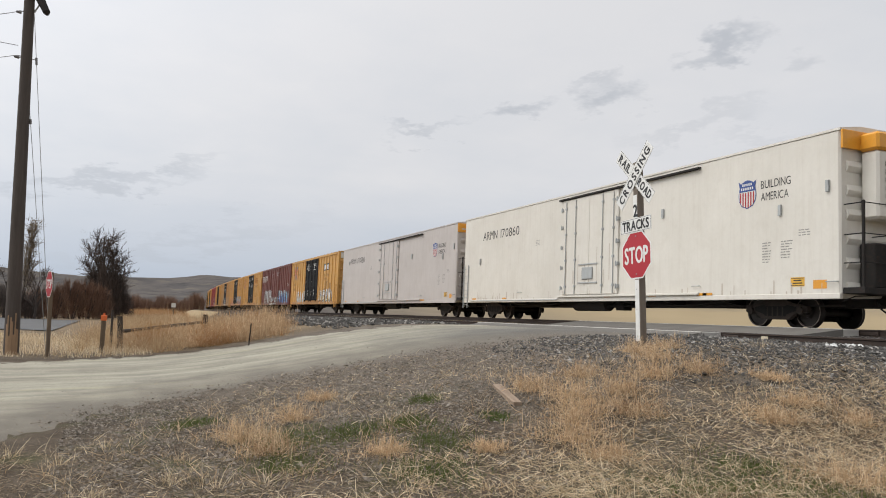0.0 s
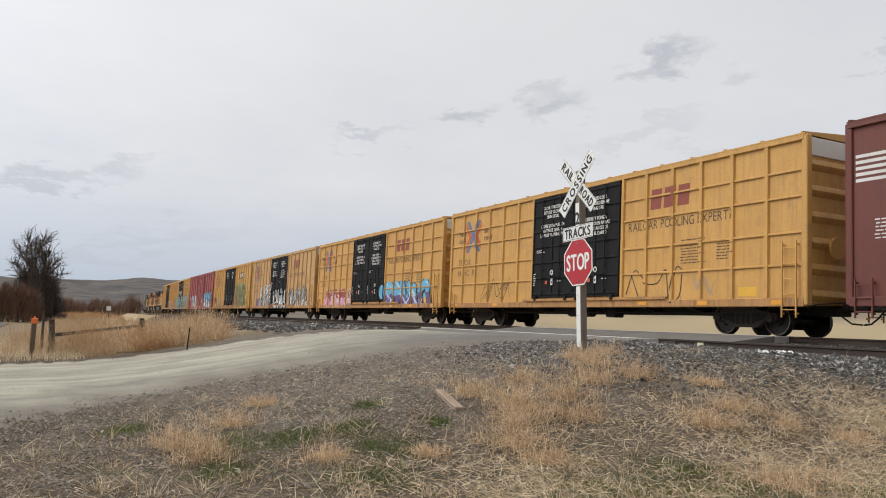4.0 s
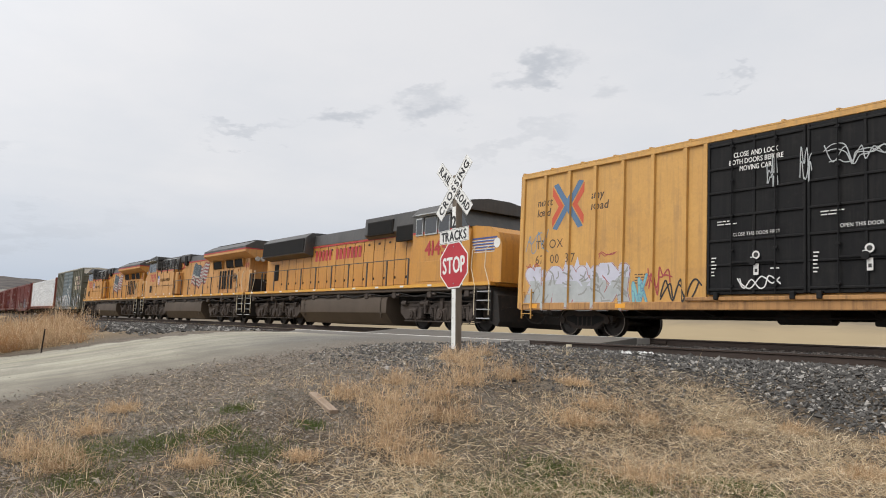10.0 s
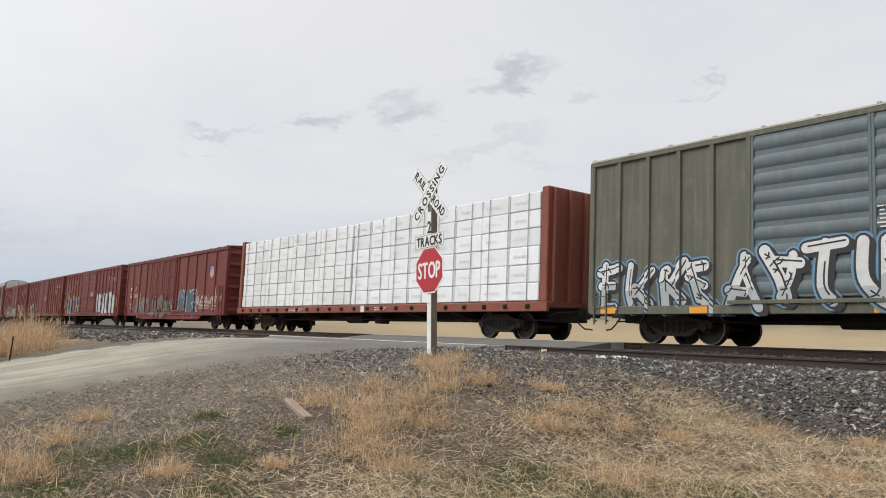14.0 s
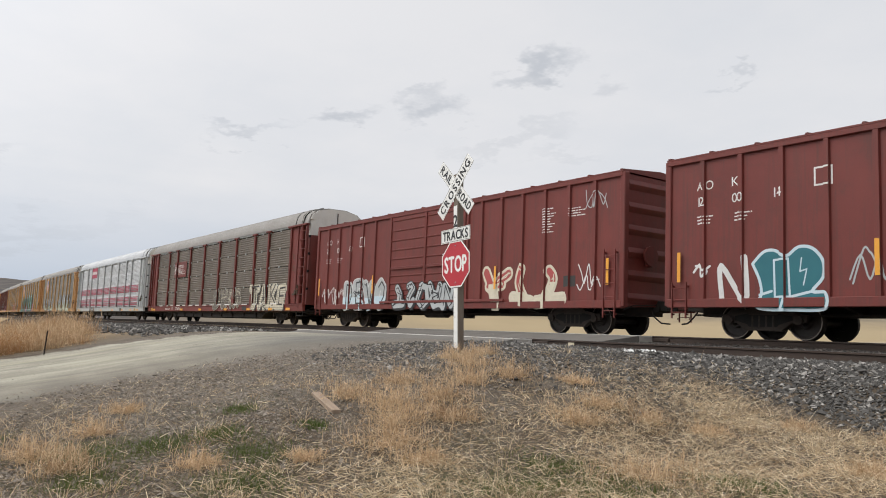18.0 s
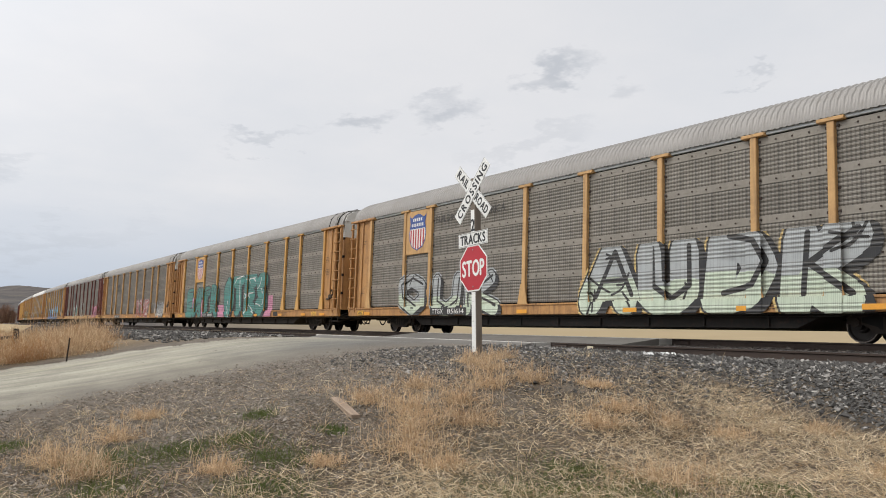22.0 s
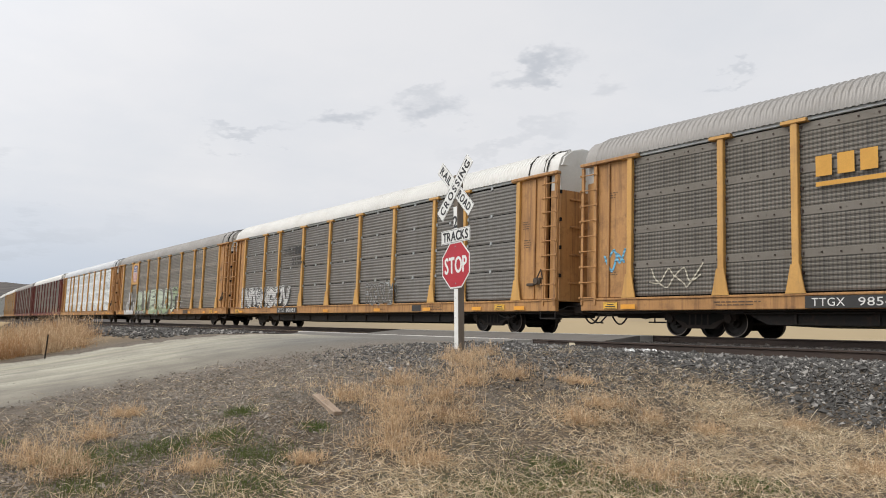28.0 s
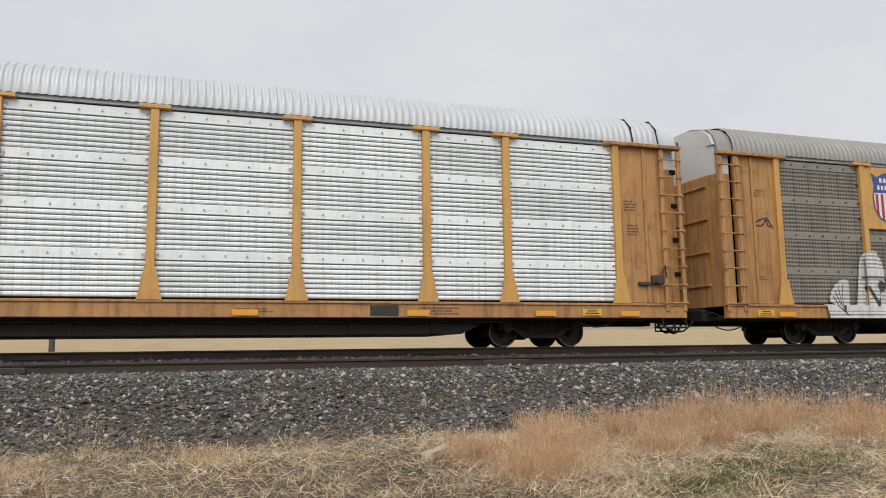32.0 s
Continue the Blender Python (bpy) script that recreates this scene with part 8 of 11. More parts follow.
def journal_geo():
    g = Geo()
    g.box(-0.27, 0.27, -1.30, -1.10, 0.36, 0.78, 0.05)
    g.tube((0, -1.28, 0.55), (0, -1.36, 0.55), 0.17, 14)
    g.tube((0, -1.34, 0.55), (0, -1.39, 0.55), 0.09, 12)
    return g


def spring_geo():
    g = Geo()
    for k in range(5):
        g.tube((0, -1.16, 0.42 + 0.08 * k), (0, -1.16, 0.47 + 0.08 * k), 0.13, 12)
    return g


def truck_gear_geo():
    g = Geo()
    for x in (-1.35, 0.6):
        g.tube((x, -1.24, 0.98), (x + 0.55, -1.24, 0.98), 0.11, 12)
        g.pipe([(x + 0.5, -1.24, 0.98), (x + 0.75, -1.26, 0.7), (x + 0.8, -1.26, 0.45)], 0.03, 6)
    g.pipe([(-2.6, -1.26, 1.02), (2.6, -1.26, 1.02)], 0.025, 6)
    g.box(-0.1, 0.1, -1.30, -1.2, 0.55, 1.15, 0.02)
    for x in (-1.0, 1.0):
        g.tube((x, -1.28, 0.62), (x, -1.28, 1.28), 0.05, 8)
        g.tube((x, -1.28, 0.80), (x, -1.28, 1.10), 0.085, 10)
    for x in (-2.62, 2.3):
        g.tube((x, -1.27, 0.98), (x + 0.32, -1.27, 0.98), 0.10, 10)
    for x in (-1.62, -0.33, 0.33, 1.62):
        g.pipe([(x, -1.25, 0.88), (x * 1.04, -1.29, 0.6), (x * 1.02, -1.27, 0.3)], 0.022, 6)
    g.pipe([(-2.4, -1.3, 0.30), (2.4, -1.3, 0.30)], 0.018, 5)
    return g


def add_loco_truck(car, x):
    tr = part("truck", loco_truck_geo, M["loco_truck"], car, key="ltruck", at=(x, 0, 0))
    for k in (-1.95, 0.0, 1.95):
        part("wheelset", lambda: wheelset_geo(0.53), M["wheel"], tr, key=("wheelset", 0.53), at=(k, 0, 0.53))
        for s in (0, 180):
            part("journal_box", journal_geo, M["loco_truck"], tr, key="journal", at=pose(0, 0, 0, 0, 0, s) @ Matrix.Translation((k, 0, 0)))
    for k in (-1.3, -0.65, 0.65, 1.3):
        for s in (0, 180):
            part("spring", spring_geo, M["truck"], tr, key="lspring", at=pose(0, 0, 0, 0, 0, s) @ Matrix.Translation((k, 0, 0)))
    for s in (0, 180):
        part("brake_cylinder", truck_gear_geo, M["loco_truck"], tr, key="lgear", at=pose(0, 0, 0, 0, 0, s))


def rail_run(car, xs, z0, z1, mat, key, y=-1.48):
    """A handrail with stanchions along the near side, and again on the far side."""
    for s in (1, -1):
        g = Geo().tube((xs[0], y * s, z1), (xs[-1], y * s, z1), 0.018, 6)
        part("handrail", g, mat, car)
        for x in xs:
            part("stanchion", lambda: Geo().box(-0.035, 0.035, -0.02, 0.02, z0, z1, 0.006), mat, car, key=("stan", key), at=(x, y * s, 0))


def steps_geo(x0, x1):
    g = Geo()
    for k, z in enumerate((0.42, 0.72, 1.02, 1.32)):
        g.box(x0, x1, -1.54, -1.20, z, z + 0.03, 0.006)
    return g


def step_side_geo(x0, x1):
    g = Geo()
    for x in (x0 - 0.03, x1):
        g.box(x, x + 0.03, -1.54, -1.18, 0.35, 1.45)
    g.box(x0, x1, -1.20, -1.17, 0.35, 1.45)
    return g


def grab_geo(x, lean):
    return Geo().pipe([(x, -1.56, 0.55), (x, -1.57, 1.55), (x + lean, -1.55, 2.15), (x + lean, -1.52, 2.75), (x + lean * 0.6, -1.50, 2.85)], 0.016, 6)


def tank_geo(a, b):
    prof = [(-1.42, 1.24), (-1.50, 1.10), (-1.50, 0.60), (-1.14, 0.14), (1.14, 0.14), (1.50, 0.60), (1.50, 1.10), (1.42, 1.24)]
    return Geo().prism(prof, "x", a, b)


def flag(face, car, x, z, w, h):
    """A waving flag, painted: stripes and a blue field with pale dots."""
    n = 14
    wave = lambda u: 0.09 * h * math.sin(u * 8.5 + 0.4) + 0.05 * h * math.sin(u * 19) + 0.02 * h * u
    slant = lambda v: 0.25 - 0.6 * (1 - v)
    red, white, blue = [], [], []
    for i in range(n):
        u0, u1 = i / n, (i + 1) / n
        for k in range(13):
            v0, v1 = k / 13, (k + 1) / 13
            q = [(x + slant(v) + u * w, z + v * h + wave(u)) for u, v in ((u0, v0), (u1, v0), (u1, v1), (u0, v1))]
            if u0 < 0.45 and v0 > 0.45:
                blue.append(q)
            elif k % 2 == 0:
                red.append(q)
            else:
                white.append(q)
    face.lay("flag_red", red, M["flag_red"], car, "painted waving flag", depth=0.002)
    face.lay("flag_white", white, M["flag_white"], car, depth=0.002)
    face.lay("flag_blue", blue, M["flag_blue"], car, depth=0.002)
    dots = [disc(x + slant(0.53 + 0.095 * k) + w * (0.05 + 0.075 * i + 0.03 * (k % 2)), z + h * (0.53 + 0.095 * k) + wave(0.05 + 0.075 * i), h * 0.022, 6) for i in range(5) for k in range(5)]
    face.lay("flag_star_field", dots, M["flag_white"], car, depth=0.004)
    face.lay("flag_staff", stroke([(x - 0.62, z - 0.52), (x + 0.28, z + h + 0.12)], 0.022, 6), M["steel_grey"], car, depth=0.003, step=1e-5)


def common_loco(car, paint, a, b, tank):
    """Deck, frame, tank, trucks and end gear; a and b are the ends of the deck."""
    part("deck", Geo().box(a, b, -1.56, 1.56, 1.53, 1.66, 0.012), paint, car)
    part("frame_skirt", Geo().box(a + 0.25, b - 0.25, -1.52, 1.52, 1.40, 1.53, 0.02), M["tank"], car)
    r = random.Random(int(abs(tank[0]) * 10))
    for x in np.arange(a + 1.0, b - 1.0, 1.9):
        part("reflector", lambda: Geo().box(-0.13, 0.13, -1.583, -1.576, 1.57, 1.64), M["ink_white"], car, key="sill_reflector", at=(x, 0, 0))
    for k in range(9):
        x = a + 1.2 + (b - a - 2.4) * k / 8 + r.uniform(-0.3, 0.3)
        part("frame_fitting", lambda: Geo().box(-0.14, 0.14, -1.50, -1.30, 1.16, 1.40, 0.03).tube((0.2, -1.45, 1.3), (0.42, -1.45, 1.3), 0.05, 8), M["loco_truck"], car, key="frame_fitting", at=(x, 0, 0))
    part("cable_run", Geo().pipe([q for k in range(8) for q in ((a + 1.5 + k * 2.4, -1.47, 1.36), (a + 2.7 + k * 2.4, -1.49, 1.20 + 0.06 * (k % 2)))], 0.022, 5), M["under"], car)
    part("main_frame", Geo().box(a + 0.2, b - 0.2, -0.9, 0.9, 0.95, 1.34, 0.02), M["under"], car)
    part("sill_stripe", Geo().box(a, b, -1.575, -1.56, 1.55, 1.66), M["ink_yellow"], car)
    part("fuel_tank", tank_geo(*tank), M["tank"], car, "dusty brown fuel tank")
    part("tank_band", Geo().box(tank[0] + 0.4, tank[0] + 0.46, -1.50, -1.44, 0.4, 1.2).box(tank[1] - 0.46, tank[1] - 0.40, -1.50, -1.44, 0.4, 1.2), M["tank"], car)
    part("air_reservoir", Geo().tube((tank[0] + 0.5, -1.25, 1.33), (tank[1] - 1.2, -1.25, 1.33), 0.13, 12), M["loco_truck"], car)
    part("piping", Geo().pipe([(a + 1, -1.40, 1.18), (tank[0], -1.42, 1.26), (tank[1], -1.42, 1.26), (b - 1, -1.40, 1.18)], 0.03, 6), M["under"], car)
    for s in (-1, 1):
        add_loco_truck(car, s * 7.45)
        add_coupler(car, s, 10.95)
        e = b if s > 0 else a
        x0, x1 = sorted((e, e - s * 0.75))
        for q in (0, 1):
            tr = Matrix.Diagonal((1, 1 if q == 0 else -1, 1, 1))
            g1, g2 = steps_geo(x0, x1), step_side_geo(x0, x1)
            for g in (g1, g2):
                if q:
                    g.v = [(x, -y, z) for x, y, z in g.v]
            part("step_tread", g1, M["steel_grey"], car)
            part("step_well", g2, M["under"], car)
        part("pilot", Geo().prism([(e, 1.4), (e + s * 0.28, 1.2), (e + s * 0.42, 0.35), (e + s * 0.30, 0.18), (e - s * 0.1, 0.3)], "y", -1.45, 1.45), M["under"], car, "dark snow plough pilot")
        part("grab_iron", grab_geo(e - s * 0.06, -s * 0.30), M["ink_cream"], car, "pale bent handrail")
        part("grab_iron", grab_geo(e - s * 0.85, -s * 0.25), M["ink_cream"], car)
        for y in (-1.2, -0.5, 0.5, 1.2):
            part("end_stanchion", lambda: Geo().box(-0.03, 0.03, -0.03, 0.03, 1.6, 2.75, 0.006), M["under"], car, key="endst", at=(e - s * 0.05, y, 0))


def wide_loco(label, L, R, number, paint):
    """Cab towards the train's tail, a flared radiator at the other end."""
    car, n = rolling("diesel_locomotive", label, "locomotive", L, R, "locomotives")
    grey = M["loco_grey"]
    common_loco(car, paint, -10.35, 11.05, (-3.95, 3.95))
    part("nose", Geo().prism([(-10.15, 1.63), (-10.15, 2.85), (-9.75, 3.30), (-8.70, 3.55), (-8.70, 1.63)], "y", -1.38, 1.38), paint, car)
    part("cab", Geo().prism([(-8.9, 1.63), (-8.9, 3.50), (-8.55, 4.30), (-6.45, 4.36), (-6.45, 1.63)], "y", -1.53, 1.53), paint, car)
    part("cab_upper", Geo().prism([(-8.84, 3.62), (-8.56, 4.31), (-6.44, 4.37), (-6.44, 3.62)], "y", -1.535, 1.535), grey, car)
    part("cab_roof", Geo().prism([(-9.0, 4.32), (-8.5, 4.50), (-6.9, 4.64), (-6.35, 4.58), (-6.35, 4.36), (-8.8, 4.26)], "y", -1.58, 1.58), grey, car, "grey cab roof")
    part("sun_visor", Geo().prism([(-8.55, 4.22), (-6.75, 4.30), (-6.75, 4.26), (-8.55, 4.18)], "y", -1.88, -1.53), M["steel_grey"], car)
    for x0, x1 in ((-8.35, -7.95), (-7.88, -7.35), (-7.28, -6.72)):
        w = part("cab_window", Geo().box(x0, x1, -1.565, -1.53, 3.46, 4.10, 0.01), M["loco_grey"] if x0 < -8 else M["steel_grey"], car, key=None)
        part("pane", Geo().box(x0 + 0.03, x1 - 0.03, -1.572, -1.56, 3.50, 4.06), M["glass"], w)
    part("cab_red_line", Geo().box(-8.85, -6.45, -1.542, -1.534, 3.58, 3.64), M["ink_red"], car)
    part("cabinet_line", Geo().box(-6.45, -2.35, -1.512, -1.499, 3.44, 3.50), M["ink_red"], car)
    for x0 in (-9.9, -6.3, -4.3, -2.9):
        part("white_tag", lambda: Geo().box(-0.07, 0.07, -1.585, -1.577, 1.74, 1.86), M["ink_white"], car, key="white_tag", at=(x0, 0.03, 0))
    part("windshield", Geo().prism([(-8.94, 3.52), (-8.62, 4.24), (-8.60, 4.24), (-8.92, 3.52)], "y", -1.3, 1.3), M["glass"], car)
    part("cab_door", Geo().box(-8.15, -7.35, -1.555, -1.53, 1.75, 2.6, 0.012), paint, car)
    part("cab_vent", Geo().box(-8.05, -7.5, -1.565, -1.55, 1.95, 2.45, 0.008), M["dark"], car)
    part("equipment_cabinet", Geo().box(-6.45, -2.35, -1.50, 1.50, 1.63, 3.52, 0.03), paint, car)
    for x0, x1 in ((-6.4, -4.95), (-4.9, -3.4)):
        part("cabinet_door", Geo().box(x0, x1, -1.52, -1.49, 1.70, 2.35, 0.01), paint, car)
    for x in (-6.42, -4.92, -3.42, -2.37):
        part("door_gap", lambda: Geo().box(-0.010, 0.010, -1.508, -1.498, 1.70, 3.40), M["under"], car, key="cab_gap", at=(x, 0, 0))
    part("panel_line", Geo().box(-8.3, -2.4, -1.535, -1.498, 2.40, 2.415), M["under"], car)
    part("corner_box", Geo().box(-2.35, -1.80, -1.42, 1.42, 1.75, 3.3, 0.06), paint, car)
    part("blower_housing", Geo().prism([(-1.32, 3.50), (-1.16, 4.44), (1.16, 4.44), (1.32, 3.50)], "x", -6.45, -2.3), grey, car, "grey upper housing with grilles")
    for x0 in (-4.95, -3.4, -5.9):
        gr = part("grille", Geo().box(x0, x0 + 0.95, -1.36, -1.22, 3.66, 4.30, 0.02), M["steel_grey"] if x0 > -5.5 else grey, car)
        part("grille_core", Geo().box(x0 + 0.05, x0 + 0.90, -1.37, -1.35, 3.71, 4.25), M["dark"], gr)
        for k in range(5):
            part("louvre", lambda: Geo().prism([(-1.40, 0.0), (-1.365, 0.05), (-1.365, 0.0)], "x", 0.06, 0.89), grey, gr, key="grille_louvre", at=(x0, 0, 3.75 + 0.10 * k))
    part("catwalk_rail", Geo().pipe([(-6.4, -1.50, 3.78), (-2.2, -1.50, 3.78)], 0.022, 6).pipe([(-6.4, -1.50, 4.16), (-2.2, -1.50, 4.16), (-1.25, -1.30, 2.7)], 0.022, 6), M["under"], car)
    for x in (-5.4, -4.0, -2.4):
        part("catwalk_bracket", Geo().prism([(x - 0.05, 3.30), (x + 0.05, 3.30), (x + 0.09, 3.6), (x + 0.09, 4.2), (x - 0.09, 4.2), (x - 0.09, 3.6)], "y", -1.53, -1.49), M["under"], car)
    part("hood", Geo().box(-2.35, 10.35, -1.02, 1.02, 1.63, 3.98, 0.04), paint, car)
    part("hood_top", Geo().prism([(-1.03, 3.95), (-0.95, 4.33), (0.95, 4.33), (1.03, 3.95)], "x", -2.35, 4.0), grey, car)
    part("stripe", Geo().box(-0.7, 4.0, -1.045, -1.02, 3.90, 3.97), M["ink_red"], car)
    part("stripe_bolt", Geo().prism([(-2.3, 3.50), (-1.48, 3.62), (-1.66, 3.76), (-1.35, 3.90), (-1.35, 3.97), (-1.98, 3.95), (-1.72, 3.74), (-1.72, 3.66), (-2.3, 3.57)], "y", -1.045, -1.02), M["ink_red"], car, "red zigzag at the end of the stripe")
    part("exhaust_housing", Geo().box(-2.3, -0.4, -1.12, 1.12, 3.98, 4.50, 0.05), grey, car)
    part("intake_window", Geo().box(-1.33, -0.75, -1.16, -1.02, 3.74, 4.38, 0.01), M["dark"], car)
    part("stack", Geo().box(1.0, 2.2, -0.35, 0.35, 4.25, 4.48, 0.05), M["under"], car)
    part("horn", Geo().tube((2.6, -0.3, 4.42), (3.2, -0.3, 4.42), 0.05, 8, 0.10).tube((2.6, 0.1, 4.42), (3.2, 0.1, 4.42), 0.05, 8, 0.10).box(2.5, 2.75, -0.35, 0.2, 4.27, 4.42, 0.01), M["under"], car)
    part("radiator_roof", Geo().prism([(-1.0, 3.80), (-1.56, 4.13), (-1.56, 4.30), (-0.95, 4.64), (0.95, 4.64), (1.56, 4.30), (1.56, 4.13), (1.0, 3.80)], "x", 3.95, 11.0), grey, car, "flared grey radiator roof")
    part("radiator_ridge", Geo().box(4.4, 10.7, -0.9, 0.9, 4.63, 4.70, 0.02), M["under"], car)
    part("radiator_stripe", Geo().box(3.96, 11.0, -1.578, -1.558, 4.11, 4.18), M["ink_red"], car)
    part("radiator_brow", Geo().prism([(-1.0, 3.66), (-1.57, 3.98), (-1.57, 4.11), (-1.0, 3.80)], "x", 3.9, 11.02), paint, car, "yellow underside of the flared radiator")
    part("radiator_end", Geo().prism([(-1.02, 3.66), (-1.565, 3.98), (-1.565, 4.12), (1.565, 4.12), (1.565, 3.98), (1.02, 3.66)], "x", 11.0, 11.03), paint, car)
    part("end_stripe", Geo().box(11.0, 11.035, -1.57, 1.57, 4.12, 4.18), M["ink_red"], car)
    part("rear_box", Geo().box(10.35, 10.6, -0.9, 0.9, 1.63, 2.5, 0.03), M["under"], car)
    for y in (-1.0, -0.75, 0.75, 1.0):
        part("air_hose", Geo().pipe([(11.3, y, 1.15), (11.5, y, 0.95), (11.55, y * 0.9, 0.6), (11.45, y * 0.8, 0.42)], 0.025, 6), M["under"], car)
    part("end_chain", Geo().pipe(sag((11.0, -0.5, 2.5), (11.0, 0.5, 2.5), 0.25, 8), 0.015, 5), M["steel_grey"], car)
    for x0, x1 in ((4.6, 6.1), (6.85, 8.1), (8.25, 9.55)):
        part("radiator_intake", Geo().prism([(-1.02, 3.22), (-1.10, 3.26), (-1.16, 3.66), (-1.02, 3.66)], "x", x0, x1), M["dark"], car)
        for x in (x0 - 0.05, x1 + 0.01):
            part("intake_rib", Geo().prism([(-1.02, 3.20), (-1.12, 3.24), (-1.20, 3.70), (-1.02, 3.70)], "x", x, x + 0.04), paint, car)
    for x0 in (5.62, 6.10, 6.50, 7.02, 7.52):
        v = part("hood_vent", Geo().box(x0, x0 + 0.36, -1.062, -1.02, 1.95, 3.08, 0.01), M["dark"], car)
        part("vent_frame", Geo().box(x0 - 0.05, x0, -1.066, -1.02, 1.90, 3.13).box(x0 + 0.36, x0 + 0.41, -1.066, -1.02, 1.90, 3.13).box(x0, x0 + 0.36, -1.066, -1.02, 3.08, 3.13).box(x0, x0 + 0.36, -1.066, -1.02, 1.90, 1.95), paint, v)
    part("brake_box", Geo().box(8.05, 8.75, -1.075, -1.02, 1.95, 3.10, 0.01), paint, car)
    hw = Geo()
    for k in range(16):
        a0, a1 = k * math.pi / 8, (k + 1) * math.pi / 8
        hw.tube((8.4 + 0.24 * math.cos(a0), -1.13, 2.60 + 0.24 * math.sin(a0)), (8.4 + 0.24 * math.cos(a1), -1.13, 2.60 + 0.24 * math.sin(a1)), 0.02, 6)
        if k % 4 == 0:
            hw.tube((8.4, -1.12, 2.6), (8.4 + 0.24 * math.cos(a0 + 0.4), -1.13, 2.6 + 0.24 * math.sin(a0 + 0.4)), 0.014, 5)
    hw.tube((8.4, -1.06, 2.6), (8.4, -1.14, 2.6), 0.06, 10)
    part("hand_brake_wheel", hw, M["tank"], car, "dusty hand brake wheel")
    for x0 in np.arange(-0.2, 10.1, 0.92):
        part("hood_door", lambda: Geo().box(0.02, 0.90, -1.04, -1.02, 1.75, 3.0, 0.008), paint, car, key="hood_door", at=(x0, 0, 0))
        part("door_gap", lambda: Geo().box(-0.012, 0.012, -1.030, -1.018, 1.72, 3.86), M["under"], car, key="door_gap", at=(x0, 0, 0))
        part("hinge", lambda: Geo().box(0.0, 0.06, -1.052, -1.03, 1.9, 2.0, 0.006).box(0.0, 0.06, -1.052, -1.03, 2.75, 2.85, 0.006), M["armour_dull"], car, key="door_hinge", at=(x0, 0, 0))
    for x0 in np.arange(-0.2, 10.1, 1.84):
        part("hood_latch", lambda: Geo().box(0.05, 0.15, -1.06, -1.03, 2.1, 2.2, 0.01), M["under"], car, key="hood_latch", at=(x0, 0, 0))
    part("headlight", Geo().tube((11.0, -0.85, 3.6), (11.12, -0.85, 3.6), 0.13, 12).tube((11.0, -0.55, 3.6), (11.12, -0.55, 3.6), 0.13, 12), M["steel_grey"], car)
    cabf, hood = Face(1.532), Face(1.045)
    cabf.lay("lettering", words(number, -8.15, 2.77, 0.53, width=1.44, bold=0.022), M["ink_red"], car, "red road number", step=1e-5)
    shield(Face(1.502), car, -6.26, 2.51, 0.58, 0.68)
    Face(1.502).lay("lettering", words("BUILDING AMERICA", -5.53, 2.73, 0.19, width=2.3, bold=0.006), M["ink_brown"], car, "brown lettering")
    Face(1.046).lay("lettering", words(number, 9.75, 3.15, 0.26, width=0.6), M["ink_red"], car)
    flag(hood, car, 0.35, 2.28, 3.05, 1.38)
    rail_run(car, [-2.1, -0.6, 0.9, 2.4, 3.9, 5.4, 6.9, 8.4, 9.7], 1.63, 2.68, M["loco_grey"], "wide")
    return car


